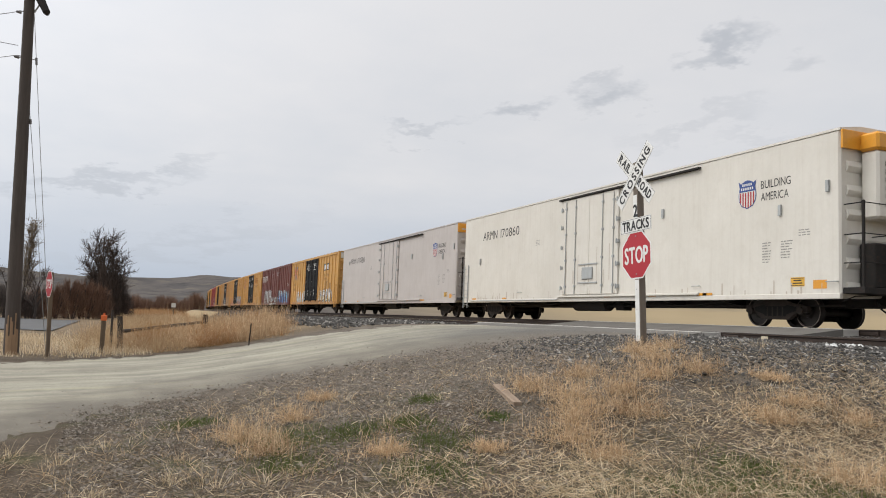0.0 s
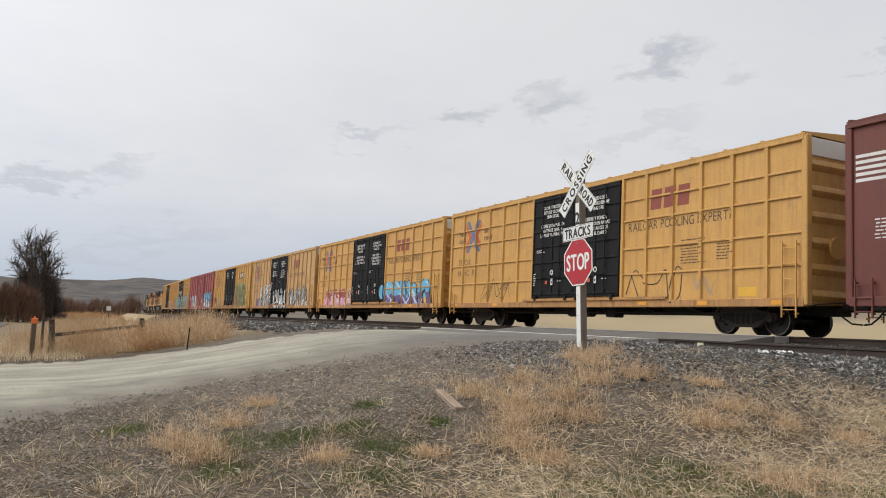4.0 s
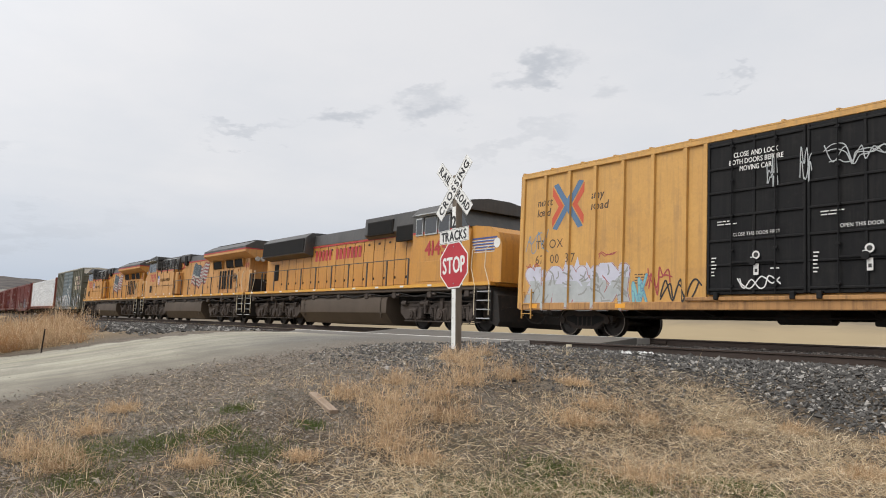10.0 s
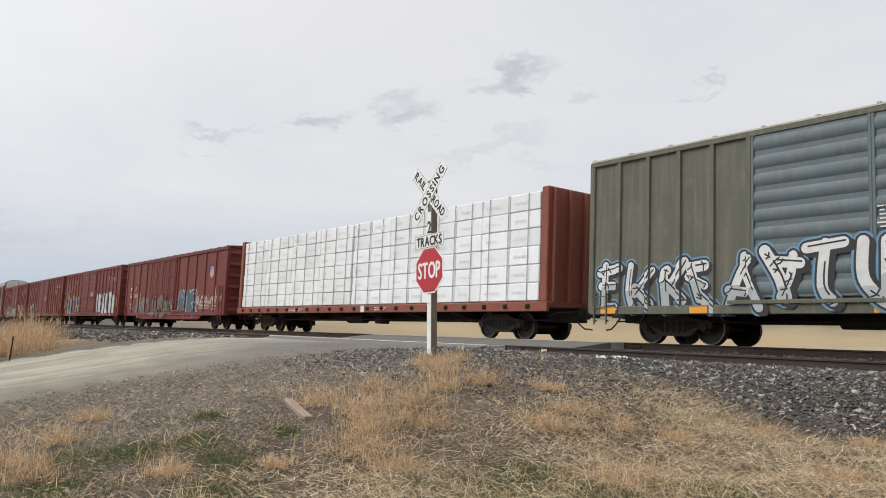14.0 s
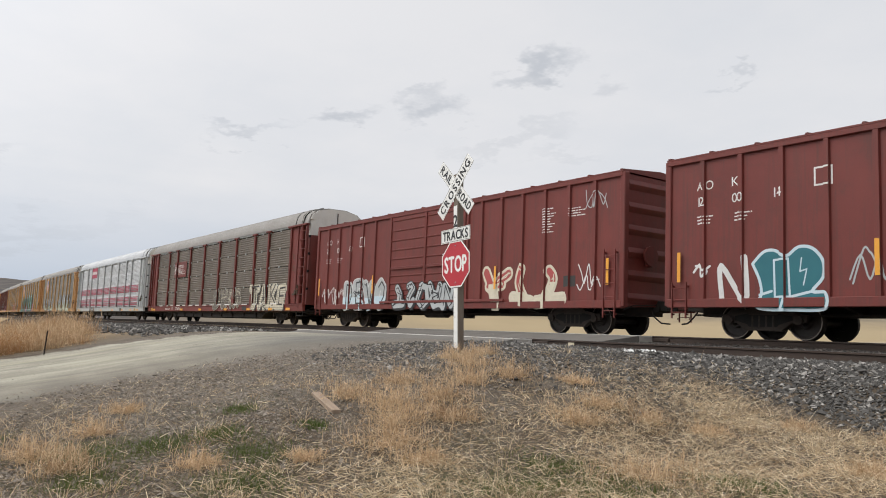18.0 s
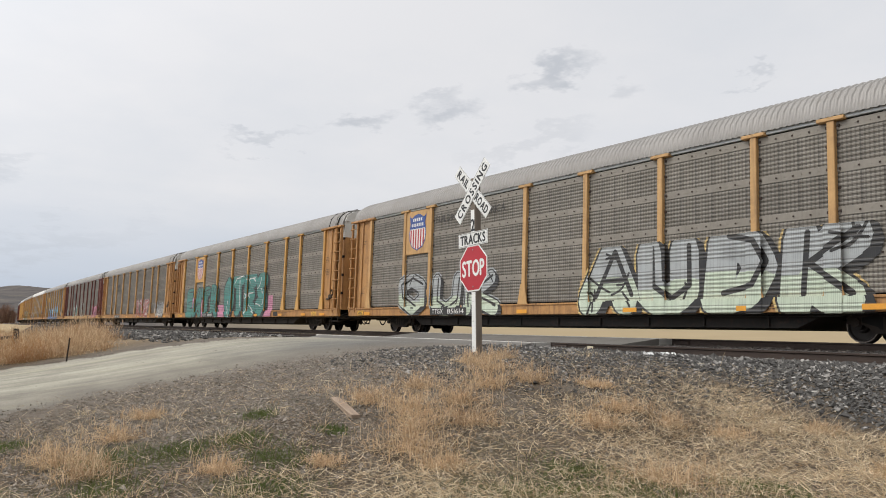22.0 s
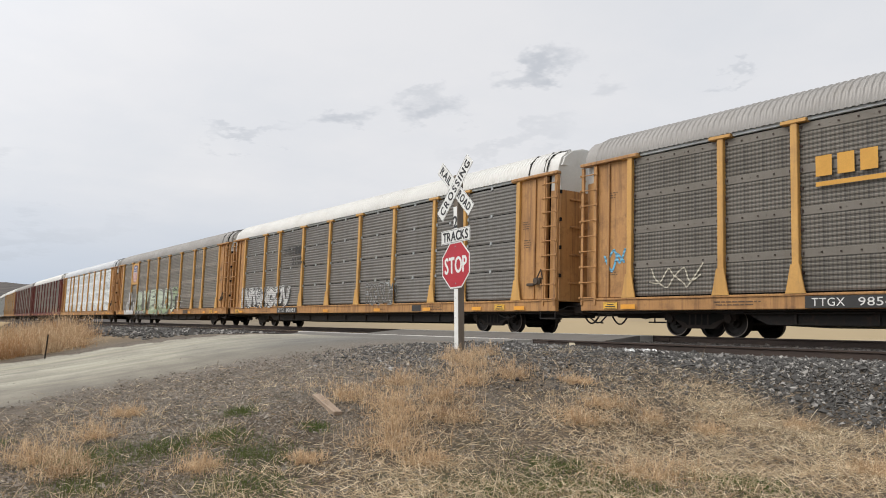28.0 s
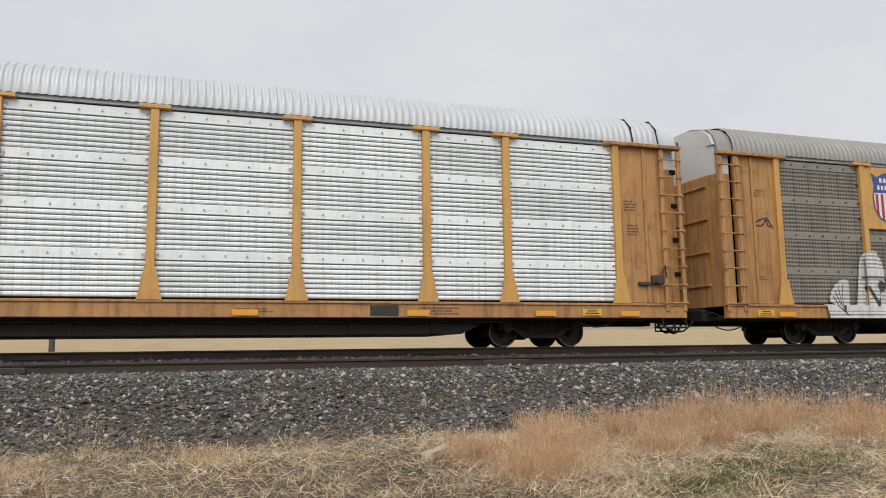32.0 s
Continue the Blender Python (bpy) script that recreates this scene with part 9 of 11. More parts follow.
def narrow_loco(label, L, R, number, paint):
    """Cab towards the train's head; dark radiators high on the tail."""
    car, n = rolling("diesel_locomotive", label, "locomotive", L, R, "locomotives")
    grey = M["loco_grey"]
    common_loco(car, paint, -11.05, 10.6, (-3.95, 3.95))
    part("nose", Geo().prism([(8.9, 1.63), (8.9, 3.58), (9.5, 3.62), (10.3, 3.52), (10.75, 3.30), (10.95, 2.9), (10.95, 1.63)], "y", -1.42, 1.42), paint, car)
    part("cab", Geo().prism([(5.7, 1.63), (5.7, 4.25), (8.75, 4.25), (9.35, 3.45), (9.35, 1.63)], "y", -1.53, 1.53), paint, car)
    part("cab_upper", Geo().prism([(5.69, 3.62), (5.69, 4.3), (8.78, 4.3), (9.30, 3.62)], "y", -1.535, 1.535), grey, car)
    part("cab_stripe", Geo().box(5.7, 9.3, -1.545, -1.535, 3.56, 3.63), M["ink_red"], car)
    part("cab_roof", Geo().prism([(-1.58, 4.27), (-1.25, 4.62), (-0.5, 4.74), (0.5, 4.74), (1.25, 4.62), (1.58, 4.27)], "x", 5.6, 9.0), grey, car, "grey cab roof")
    part("roof_unit", Geo().box(6.4, 7.5, -0.6, 0.6, 4.70, 4.90, 0.05), grey, car)
    part("sun_visor", Geo().prism([(6.3, 4.24), (8.2, 4.24), (8.2, 4.20), (6.3, 4.20)], "y", -1.85, -1.53), M["steel_grey"], car)
    for x0, x1 in ((5.95, 6.42), (6.55, 7.35), (7.45, 8.15)):
        w = part("cab_window", Geo().box(x0, x1, -1.575, -1.53, 3.48, 4.16, 0.01), M["steel_grey"], car)
        part("pane", Geo().box(x0 + 0.05, x1 - 0.05, -1.582, -1.57, 3.54, 4.11), M["glass"], w)
    part("windshield", Geo().prism([(8.86, 4.14), (9.36, 3.48), (9.38, 3.48), (8.88, 4.14)], "y", -1.35, 1.35), M["glass"], car)
    part("side_windshield", Geo().prism([(8.45, 4.12), (8.85, 4.12), (9.28, 3.55), (8.45, 3.55)], "y", -1.545, -1.535), M["glass"], car)
    part("number_board", Geo().box(8.75, 8.98, -0.9, 0.9, 4.28, 4.52, 0.02), M["ink_black"], car)
    Face(1.583).lay("board_number", words(number, 8.1, 4.32, 0.18, width=0.55), M["ink_white"], car)
    part("nose_door", Geo().box(6.1, 9.0, -1.55, -1.53, 1.75, 2.5, 0.01), paint, car)
    part("hood", Geo().box(-9.6, 5.7, -0.98, 0.98, 1.63, 3.95, 0.04), paint, car)
    part("hood_top", Geo().prism([(-1.0, 3.80), (-0.92, 4.32), (0.92, 4.32), (1.0, 3.80)], "x", -4.4, 1.7), grey, car)
    part("stripe", Geo().box(-4.4, 5.7, -1.01, -0.985, 3.70, 3.77), M["ink_red"], car)
    part("inertial_housing", Geo().prism([(-1.0, 3.72), (-1.25, 3.9), (-1.2, 4.60), (1.2, 4.60), (1.25, 3.9), (1.0, 3.72)], "x", 1.4, 5.7), grey, car)
    for x0, x1, z0, z1 in ((1.7, 3.75, 3.82, 4.42), (4.05, 5.55, 3.45, 4.08)):
        gr = part("grille", Geo().box(x0, x1, -1.28, -1.15, z0, z1, 0.02), M["under"], car)
        part("grille_core", Geo().box(x0 + 0.05, x1 - 0.05, -1.29, -1.275, z0 + 0.05, z1 - 0.05), M["dark"], gr)
    part("radiator", Geo().prism([(-1.0, 3.30), (-1.48, 3.46), (-1.42, 4.22), (-1.1, 4.46), (1.1, 4.46), (1.42, 4.22), (1.48, 3.46), (1.0, 3.30)], "x", -9.2, -4.0), grey, car, "dark flared radiator section")
    part("radiator_screen", Geo().prism([(-1.49, 3.50), (-1.44, 4.18), (-1.46, 4.18), (-1.51, 3.50)], "x", -9.1, -4.1), M["dark"], car)
    for x0 in (-8.6, -6.9, -5.5):
        part("roof_fan", Geo().tube((x0, 0, 4.44), (x0, 0, 4.60), 0.62, 18), M["under"], car)
    part("stack", Geo().box(-1.0, 0.2, -0.3, 0.3, 4.2, 4.42, 0.04), M["under"], car)
    part("horn", Geo().tube((1.0, -0.25, 4.4), (1.6, -0.25, 4.4), 0.05, 8, 0.1).tube((1.0, 0.1, 4.4), (1.6, 0.1, 4.4), 0.05, 8, 0.1).box(0.9, 1.15, -0.3, 0.2, 4.2, 4.4, 0.01), M["under"], car)
    part("hood_vent", Geo().box(-8.55, -8.0, -1.0, -0.975, 2.25, 3.1, 0.01), M["dark"], car)
    for x0 in np.arange(-7.6, 5.2, 0.86):
        part("hood_door", lambda: Geo().box(0.02, 0.84, -1.0, -0.98, 1.75, 3.25, 0.008), paint, car, key="hood_door2", at=(x0, 0, 0))
        part("hood_latch", lambda: Geo().box(0.05, 0.14, -1.02, -0.99, 2.0, 2.1, 0.01), M["under"], car, key="hood_latch2", at=(x0, 0, 0))
        part("door_gap", lambda: Geo().box(-0.012, 0.012, -0.992, -0.978, 1.72, 3.70), M["under"], car, key="door_gap2", at=(x0, 0, 0))
        part("upper_latch", lambda: Geo().box(0.36, 0.50, -1.01, -0.98, 3.48, 3.56, 0.01), M["tank"], car, key="upper_latch2", at=(x0, 0, 0))
    Face(1.54).lay("lettering", words(number, 6.59, 2.72, 0.52, width=1.39, bold=0.022), M["ink_red"], car, "red road number", step=1e-5)
    Face(1.005).lay("lettering", blocks(5, -3.7, 3.04, 1.75, 0.50, 0.3) + blocks(7, -1.6, 3.04, 2.5, 0.50, 0.3), M["ink_red"], car, "red company name")
    Face(1.425).lay("nose_wing", [bar(9.25 + 0.07 * k, 3.12 - 0.1 * k, 1.45 - 0.10 * k, 0.055) for k in range(5)], M["ink_blue"], car, "blue wing emblem on the nose")
    Face(1.425).lay("nose_wing_edge", [bar(9.2 + 0.07 * k, 3.065 - 0.1 * k, 1.5 - 0.10 * k, 0.025) for k in range(5)] + [disc(10.7, 2.95, 0.17)], M["ink_white"], car, depth=0.002, step=1e-5)
    rail_run(car, [-10.6, -9.0, -7.4, -5.8, -4.2, -2.6, -1.0, 0.6, 2.2, 3.8, 5.4], 1.63, 2.68, M["loco_grey"], "narrow")
    return car


narrow_loco("yellow diesel locomotive with grey roof and dark radiators", -265.35, -243.45, "4145", M["armour"])
wide_loco("dusty yellow diesel locomotive with a painted flag", -287.8, -265.9, "7839", M["armour_dull"])
wide_loco("yellow diesel locomotive with a painted flag and grey roof", -310.2, -288.3, "7513", M["armour"])


# ---- hills round the plain ----
def hill_material():
    m = bpy.data.materials.new("dry_sagebrush_hills")
    m.use_nodes = True
    t = m.node_tree
    b = t.nodes["Principled BSDF"]
    p = t.nodes.new("ShaderNodeNewGeometry").outputs["Position"]
    xyz = node(t, "ShaderNodeSeparateXYZ", Vector=p)
    z = xyz.outputs[2]
    n1 = noise_tex(t, p, 0.006, 6.0, 0.6)
    mp = node(t, "ShaderNodeMapping", Vector=p, Scale=(1.0, 1.0, 6.0))
    n2 = noise_tex(t, mp.outputs[0], 0.022, 7.0, 0.7)
    col = mix_col(t, ramp(t, n1, 0.36, 0.64), (0.140, 0.126, 0.116), (0.092, 0.087, 0.086))
    col = mix_col(t, math_node(t, "MULTIPLY", ramp(t, n2, 0.5, 0.66), 0.75), col, (0.060, 0.058, 0.059))
    col = mix_col(t, math_node(t, "MULTIPLY", ramp(t, n2, 0.46, 0.34), 0.55), col, (0.195, 0.168, 0.132))
    low = math_node(t, "ADD", z, math_node(t, "MULTIPLY", n1, 30.0))
    col = mix_col(t, math_node(t, "MULTIPLY", math_node(t, "MULTIPLY", ramp(t, low, 58.0, 34.0), 0.85), ramp(t, xyz.outputs[1], 150.0, 450.0)), col, (0.36, 0.285, 0.175))
    t.links.new(col, b.inputs["Base Color"])
    b.inputs["Roughness"].default_value = 1.0
    b.inputs["Specular IOR Level"].default_value = 0.0
    return m


def hill_height(a, r):
    """a: azimuth in degrees, r: distance."""
    top = np.interp(a, [-180, -130, -100, -92, -88, -84.4, -81, -74, -60, -40, -20, -8, 5, 20, 35, 60, 100, 140, 180],
                    [2.2, 2.6, 2.2, 2.0, 2.1, 2.5, 2.25, 2.4, 3.0, 4.0, 4.9, 5.7, 6.7, 5.6, 4.2, 3.4, 2.8, 2.4, 2.2])
    crest = np.tan(np.radians(top)) * 1500
    u = sstep(430, 1500, r) ** 1.25
    ripple = np.sin(a * 0.55 + r * 0.006) * np.sin(a * 0.23 - r * 0.009 + 2) * 0.10 + np.sin(a * 1.9 + r * 0.013) * 0.035 + np.sin(a * 4.3 - r * 0.02) * 0.014
    h = crest * (u * (1 + ripple * sstep(430, 900, r) * (1 - 0.75 * sstep(1200, 1500, r))))
    return -2.5 + h * (1 - 0.55 * sstep(1500, 2300, r))


def make_hills():
    A = np.radians(np.arange(-180, 180.01, 0.5))
    Rr = np.array([420, 480, 560, 640, 720, 800, 880, 960, 1040, 1120, 1200, 1280, 1360, 1430, 1500, 1600, 1800, 2300.0])
    V = []
    for r in Rr:
        z = hill_height(np.degrees(A), r)
        V.append(np.stack([r * np.sin(A), r * np.cos(A), z], 1))
    n = len(A)
    i = (np.arange(len(Rr) - 1)[:, None] * n + np.arange(n - 1)[None]).ravel()
    ob = big_mesh("hills", np.concatenate(V), np.stack([i, i + n, i + n + 1, i + 1], 1), hill_material(), True)
    tagged(ob, "low grey-brown sagebrush hills on the horizon", "hills", kind="structure")


make_hills()


# ---- grass, straw and weeds ----
def straw_material(name, c1, c2, c3, rough=0.85, scale=0.9, thin=0.35):
    """Dry stems, each of its own tone."""
    m = bpy.data.materials.new(name)
    m.use_nodes = True
    t = m.node_tree
    b = t.nodes["Principled BSDF"]
    g = t.nodes.new("ShaderNodeNewGeometry")
    n = noise_tex(t, g.outputs["Position"], scale, 3.0, 0.6)
    col = mix_col(t, ramp(t, n, 0.35, 0.65), c1, c2)
    col = mix_col(t, ramp(t, g.outputs["Random Per Island"], 0.2, 1.0), col, c3)
    hs = node(t, "ShaderNodeHueSaturation", Color=col, Value=math_node(t, "ADD", 0.55, math_node(t, "MULTIPLY", noise_tex(t, g.outputs["Position"], 9.0, 2.0, 0.6), 0.9)))
    t.links.new(hs.outputs[0], b.inputs["Base Color"])
    b.inputs["Roughness"].default_value = rough
    b.inputs["Specular IOR Level"].default_value = 0.25
    if thin > 0:
        tr = node(t, "ShaderNodeBsdfTranslucent", Color=hs.outputs[0])
        mx = node(t, "ShaderNodeMixShader", i0=thin, i1=b.outputs[0], i2=tr.outputs[0])
        t.links.new(mx.outputs[0], t.nodes["Material Output"].inputs[0])
    return m


def stems(base, az, length, lean, curl, width, segs, rng, twist=0.0):
    """Thin bent ribbons: lean at the foot and at the tip away from upright, in radians. Returns vertices and triangles."""
    n = len(base)
    P = base.copy()
    rings = []
    side_az = az + np.pi / 2 + rng.uniform(-0.9, 0.9, n)
    wob = rng.uniform(-1, 1, n) * twist
    roll = np.random.default_rng(n).uniform(-1.3, 1.3, n) * np.sin(np.clip(lean + 0.5 * curl, 0, np.pi))
    for k in range(segs + 1):
        s = k / segs
        w = width * (1 - s) * 0.5 + 0.0006
        off = np.stack([np.cos(side_az) * np.cos(roll) * w, np.sin(side_az) * np.cos(roll) * w, np.sin(roll) * w], 1)
        rings.append((P - off, P + off) if k < segs else (P,))
        a = lean + curl * s
        aa = az + wob * s
        P = P + np.stack([np.sin(a) * np.cos(aa), np.sin(a) * np.sin(aa), np.cos(a)], 1) * (length / segs)[:, None]
    V = np.stack([q for r in rings for q in r], 1)
    m = V.shape[1]
    tri = []
    for k in range(segs - 1):
        a = 2 * k
        tri += [(a, a + 1, a + 3), (a, a + 3, a + 2)]
    tri.append((m - 3, m - 2, m - 1))
    F = (np.array(tri)[None] + (np.arange(n) * m)[:, None, None]).reshape(-1, 3)
    return V.reshape(-1, 3), F


def on_ground(x, y, up=0.0):
    return np.stack([x, y, ground_z(x, y) + up], 1)


M["straw"] = straw_material("pale_dry_straw", (0.60, 0.455, 0.28), (0.36, 0.255, 0.15), (0.88, 0.75, 0.54))
M["tumbleweed"] = straw_material("tan_tumbleweed_stems", (0.55, 0.375, 0.215), (0.33, 0.21, 0.115), (0.80, 0.625, 0.42))
M["pink_weed"] = straw_material("pinkish_dry_weed_stems", (0.58, 0.37, 0.22), (0.48, 0.29, 0.165), (0.66, 0.49, 0.31))
M["tall_grass"] = straw_material("tall_golden_dry_grass", (0.44, 0.30, 0.165), (0.28, 0.17, 0.09), (0.60, 0.46, 0.29), scale=0.5)
M["red_weed"] = straw_material("rust_coloured_dry_weeds", (0.40, 0.21, 0.09), (0.33, 0.19, 0.09), (0.48, 0.31, 0.16), scale=0.5)
M["green_grass"] = straw_material("short_green_grass", (0.062, 0.105, 0.022), (0.10, 0.125, 0.034), (0.15, 0.165, 0.062))
M["grey_twig"] = straw_material("grey_dead_litter", (0.25, 0.195, 0.14), (0.14, 0.108, 0.078), (0.42, 0.335, 0.24))


def patchy(x, y, s=1.0, seed=0.0):
    """0 to 1, in uneven patches."""
    q = np.sin(x * 1.3 * s + seed + np.sin(y * 0.9 * s + seed)) + np.sin(y * 1.7 * s - x * 0.6 * s + 2 * seed) + np.sin(x * 3.1 * s + y * 2.3 * s + seed) * 0.6 + np.sin(y * 4.9 * s - x * 3.7 * s) * 0.4
    return np.clip(0.5 + q * 0.24, 0, 1)


def verge(x, y):
    """How grassy the near ground is: bare on the gravel fan by the crossing and on the road."""
    fan = np.hypot((x + 14.0) / 5.6, (y - 8.8) / 4.6)
    g = 0.12 + 0.88 * sstep(0.5, 1.0, fan)
    g = g * sstep(10.9, 9.6, y + 0.35 * np.sin(x * 1.9)) * sstep(-15.5, -12.0, x + 0.35 * y * (y < 3))
    road = sstep(0.4, 2.0, (y + 1.2) - (-9.8 - x) * 0.62) * (x < -9.0) + (x >= -9.0)
    return np.clip(g * np.clip(road, 0, 1), 0, 1)


def in_view(rng, n, r0, r1, a0, a1):
    """Spots spread over a sector round the standpoint; azimuths in degrees."""
    r = np.sqrt(rng.uniform(r0 * r0, r1 * r1, n))
    a = np.radians(rng.uniform(a0, a1, n))
    return r * np.sin(a), r * np.cos(a)


def make_litter(name, n, mat, label, seed, size, wide, up, lean, dens):
    rng = np.random.default_rng(seed)
    x, y = in_view(rng, n, 5.6, 15.5, -100, 58)
    keep = rng.random(n) < dens(x, y)
    x, y = x[keep], y[keep]
    k = len(x)
    V, F = stems(on_ground(x, y, rng.uniform(0.0, up, k)), rng.uniform(0, 2 * np.pi, k), size * rng.lognormal(0, 0.4, k), rng.uniform(*lean, k), rng.uniform(-0.3, 0.5, k),
                 wide * rng.uniform(0.6, 1.4, k), 2, rng, 0.8)
    ob = big_mesh(name, V, F, mat)
    tagged(ob, label, "grass", kind="stuff")


make_litter("dead_litter", 170000, M["grey_twig"], "grey dead stems and litter matted on the earth", 11, 0.085, 0.006, 0.02, (1.1, 1.65), lambda x, y: (0.10 + 0.8 * verge(x, y)) * (0.45 + 0.55 * sstep(-9.0, -6.0, x)))
make_litter("dry_straw", 400000, M["straw"], "pale flattened straw matted over the verge", 12, 0.12, 0.0058, 0.045, (0.8, 1.65),
            lambda x, y: verge(x, y) * (0.27 + 0.73 * patchy(x, y, 1.3, 0.7) ** 1.7) * (0.05 + 0.95 * sstep(-7.4, -4.6, x + 0.25 * (y - 3.0))) * (1 - 0.5 * sstep(-2.2, -0.6, x) * sstep(3.4, 2.2, x)))


def make_mat(name, n, mat, label, seed, size, wide, lean):
    """The same thin cover round the standpoint itself."""
    rng = np.random.default_rng(seed)
    x, y = in_view(rng, n, 0.5, 15.5, -180, 180)
    a = np.degrees(np.arctan2(x, y))
    seen = (np.hypot(x, y) > 5.6) & (a > -100) & (a < 58)
    keep = (~seen) & (rng.random(n) < (0.2 + 0.8 * patchy(x, y, 1.1, 0.7)) * sstep(-9.0, -6.0, x + 0.3 * y))
    x, y = x[keep], y[keep]
    k = len(x)
    V, F = stems(on_ground(x, y, rng.uniform(0.0, 0.03, k)), rng.uniform(0, 2 * np.pi, k), size * rng.lognormal(0, 0.4, k), rng.uniform(*lean, k), rng.uniform(-0.3, 0.5, k), wide * rng.uniform(0.6, 1.4, k), 2, rng, 0.8)
    tagged(big_mesh(name, V, F, mat), label, "grass", kind="stuff")


make_mat("trodden_straw", 90000, M["straw"], "thin trodden straw round the standpoint", 13, 0.18, 0.006, (1.2, 1.65))


def tufts(name, spots, per, mat, label, seed, tall, spread, wide, lean=(0.0, 0.75), segs=3):
    """Many small bunches of upright grass; spots: arrays of x and y."""
    rng = np.random.default_rng(seed)
    x, y = spots
    s = rng.lognormal(0, 0.3, len(x))
    x, y, s = np.repeat(x, per), np.repeat(y, per), np.repeat(s, per)
    k = len(x)
    az = rng.uniform(0, 2 * np.pi, k)
    d = np.abs(rng.normal(0, spread, k)) * s
    x, y = x + np.cos(az) * d, y + np.sin(az) * d
    V, F = stems(on_ground(x, y, -0.01), az + rng.normal(0, 0.5, k), tall * s * rng.uniform(0.5, 1.15, k), rng.uniform(*lean, k), rng.uniform(0.1, 1.0, k), wide * rng.uniform(0.7, 1.3, k), segs, rng, 0.7)
    ob = big_mesh(name, V, F, mat)
    return tagged(ob, label, "grass", kind="stuff")


def spots(seed, n, r0, r1, a0, a1, dens):
    rng = np.random.default_rng(seed)
    x, y = in_view(rng, n, r0, r1, a0, a1)
    keep = rng.random(n) < dens(x, y)
    return x[keep], y[keep]


tufts("dry_grass", spots(21, 1500, 5.8, 13.5, -100, 58, lambda x, y: verge(x, y) * patchy(x, y, 0.9, 2.0) * (0.25 + 0.75 * sstep(-8.5, -5, x))), 30, M["straw"], "thin tufts of standing dry grass", 22, 0.17, 0.09, 0.0045, (0.1, 1.15))
tufts("weed_stalks", spots(23, 700, 5.8, 12.5, -100, 58, lambda x, y: verge(x, y) * patchy(x, y, 0.8, 4.0)), 14, M["tumbleweed"], "sparse tan weed stalks", 24, 0.19, 0.10, 0.005, (0.2, 1.4))

GREEN = [(-7.39, 3.02, 0.5), (-8.29, 3.0, 0.35), (-8.3, 2.4, 0.45), (-8.4, 1.7, 0.6), (-7.3, 1.5, 0.5), (-6.4, 2.6, 0.5), (-5.57, 5.28, 0.5), (-4.6, 5.1, 0.6), (-4.2, 6.1, 0.45), (-3.4, 5.6, 0.6), (-5.0, 4.5, 0.6),
         (-2.4, 6.3, 0.5), (-1.4, 6.5, 0.6), (4.4, 6.0, 0.6), (5.5, 6.7, 0.7), (5.0, 6.2, 0.6), (6.6, 6.9, 0.6), (-9.3, 3.6, 0.25), (-7.9, 3.9, 0.2), (-10.2, 0.9, 0.4)]


def make_green():
    rng = np.random.default_rng(31)
    X, Y = [], []
    for x, y, r in GREEN:
        k = int(2600 * r)
        X.append(rng.normal(x, r * 0.55, k))
        Y.append(rng.normal(y, r * 0.4, k))
    x, y = np.concatenate(X), np.concatenate(Y)
    k = len(x)
    V, F = stems(on_ground(x, y, -0.005), rng.uniform(0, 2 * np.pi, k), rng.uniform(0.03, 0.085, k), rng.uniform(0, 0.7, k), rng.uniform(0, 0.8, k), np.full(k, 0.006), 2, rng)
    tagged(big_mesh("green_grass", V, F, M["green_grass"]), "patches of short new green grass", "grass", kind="stuff")


make_green()


def bush(name, at, r, h, n, mat, label, seed, group, wide=0.0042, category="weed", lie=0.0):
    """A springy ball of thin branching stems that grows from one foot."""
    rng = np.random.default_rng(seed)
    m = n // 5
    az = rng.uniform(0, 2 * np.pi, m)
    lean = np.arccos(rng.uniform(0.0, 0.97, m)) + lie
    ln = rng.uniform(0.55, 1.05, m)
    foot = np.stack([rng.normal(0, r * 0.22, m), rng.normal(0, r * 0.22, m), np.full(m, -0.01)], 1)
    sq = np.stack([np.sin(lean) * np.cos(az) * r, np.sin(lean) * np.sin(az) * r, np.cos(lean) * h], 1) * ln[:, None]
    tip = foot + sq
    parts_v, parts_f, count = [], [], 0

    def put(V, F):
        nonlocal count
        parts_v.append(V)
        parts_f.append(F + count)
        count += len(V)

    length = np.linalg.norm(sq, axis=1)
    put(*stems(foot, az, length, np.maximum(lean - 0.3, 0), rng.uniform(0.3, 2.0, m), np.full(m, wide * 1.2), 4, rng, 1.6))
    # side shoots
    for _ in range(6):
        f = rng.uniform(0.25, 1.0, m)
        b = foot + sq * f[:, None]
        put(*stems(b, az + rng.normal(0, 1.6, m), length * rng.uniform(0.2, 0.6, m), np.clip(lean + rng.normal(0, 1.3, m), 0, 2.8), rng.uniform(-3.0, 3.0, m), np.full(m, wide), 4, rng, 3.6))
    V, F = np.concatenate(parts_v), np.concatenate(parts_f)
    V[:, 2] = np.maximum(V[:, 2], -0.02)
    ob = big_mesh(name, V, F, mat)
    ob.matrix_basis = Matrix.Translation((at[0], at[1], float(ground_z(at[0], at[1]))))
    return tagged(ob, label, category, group)


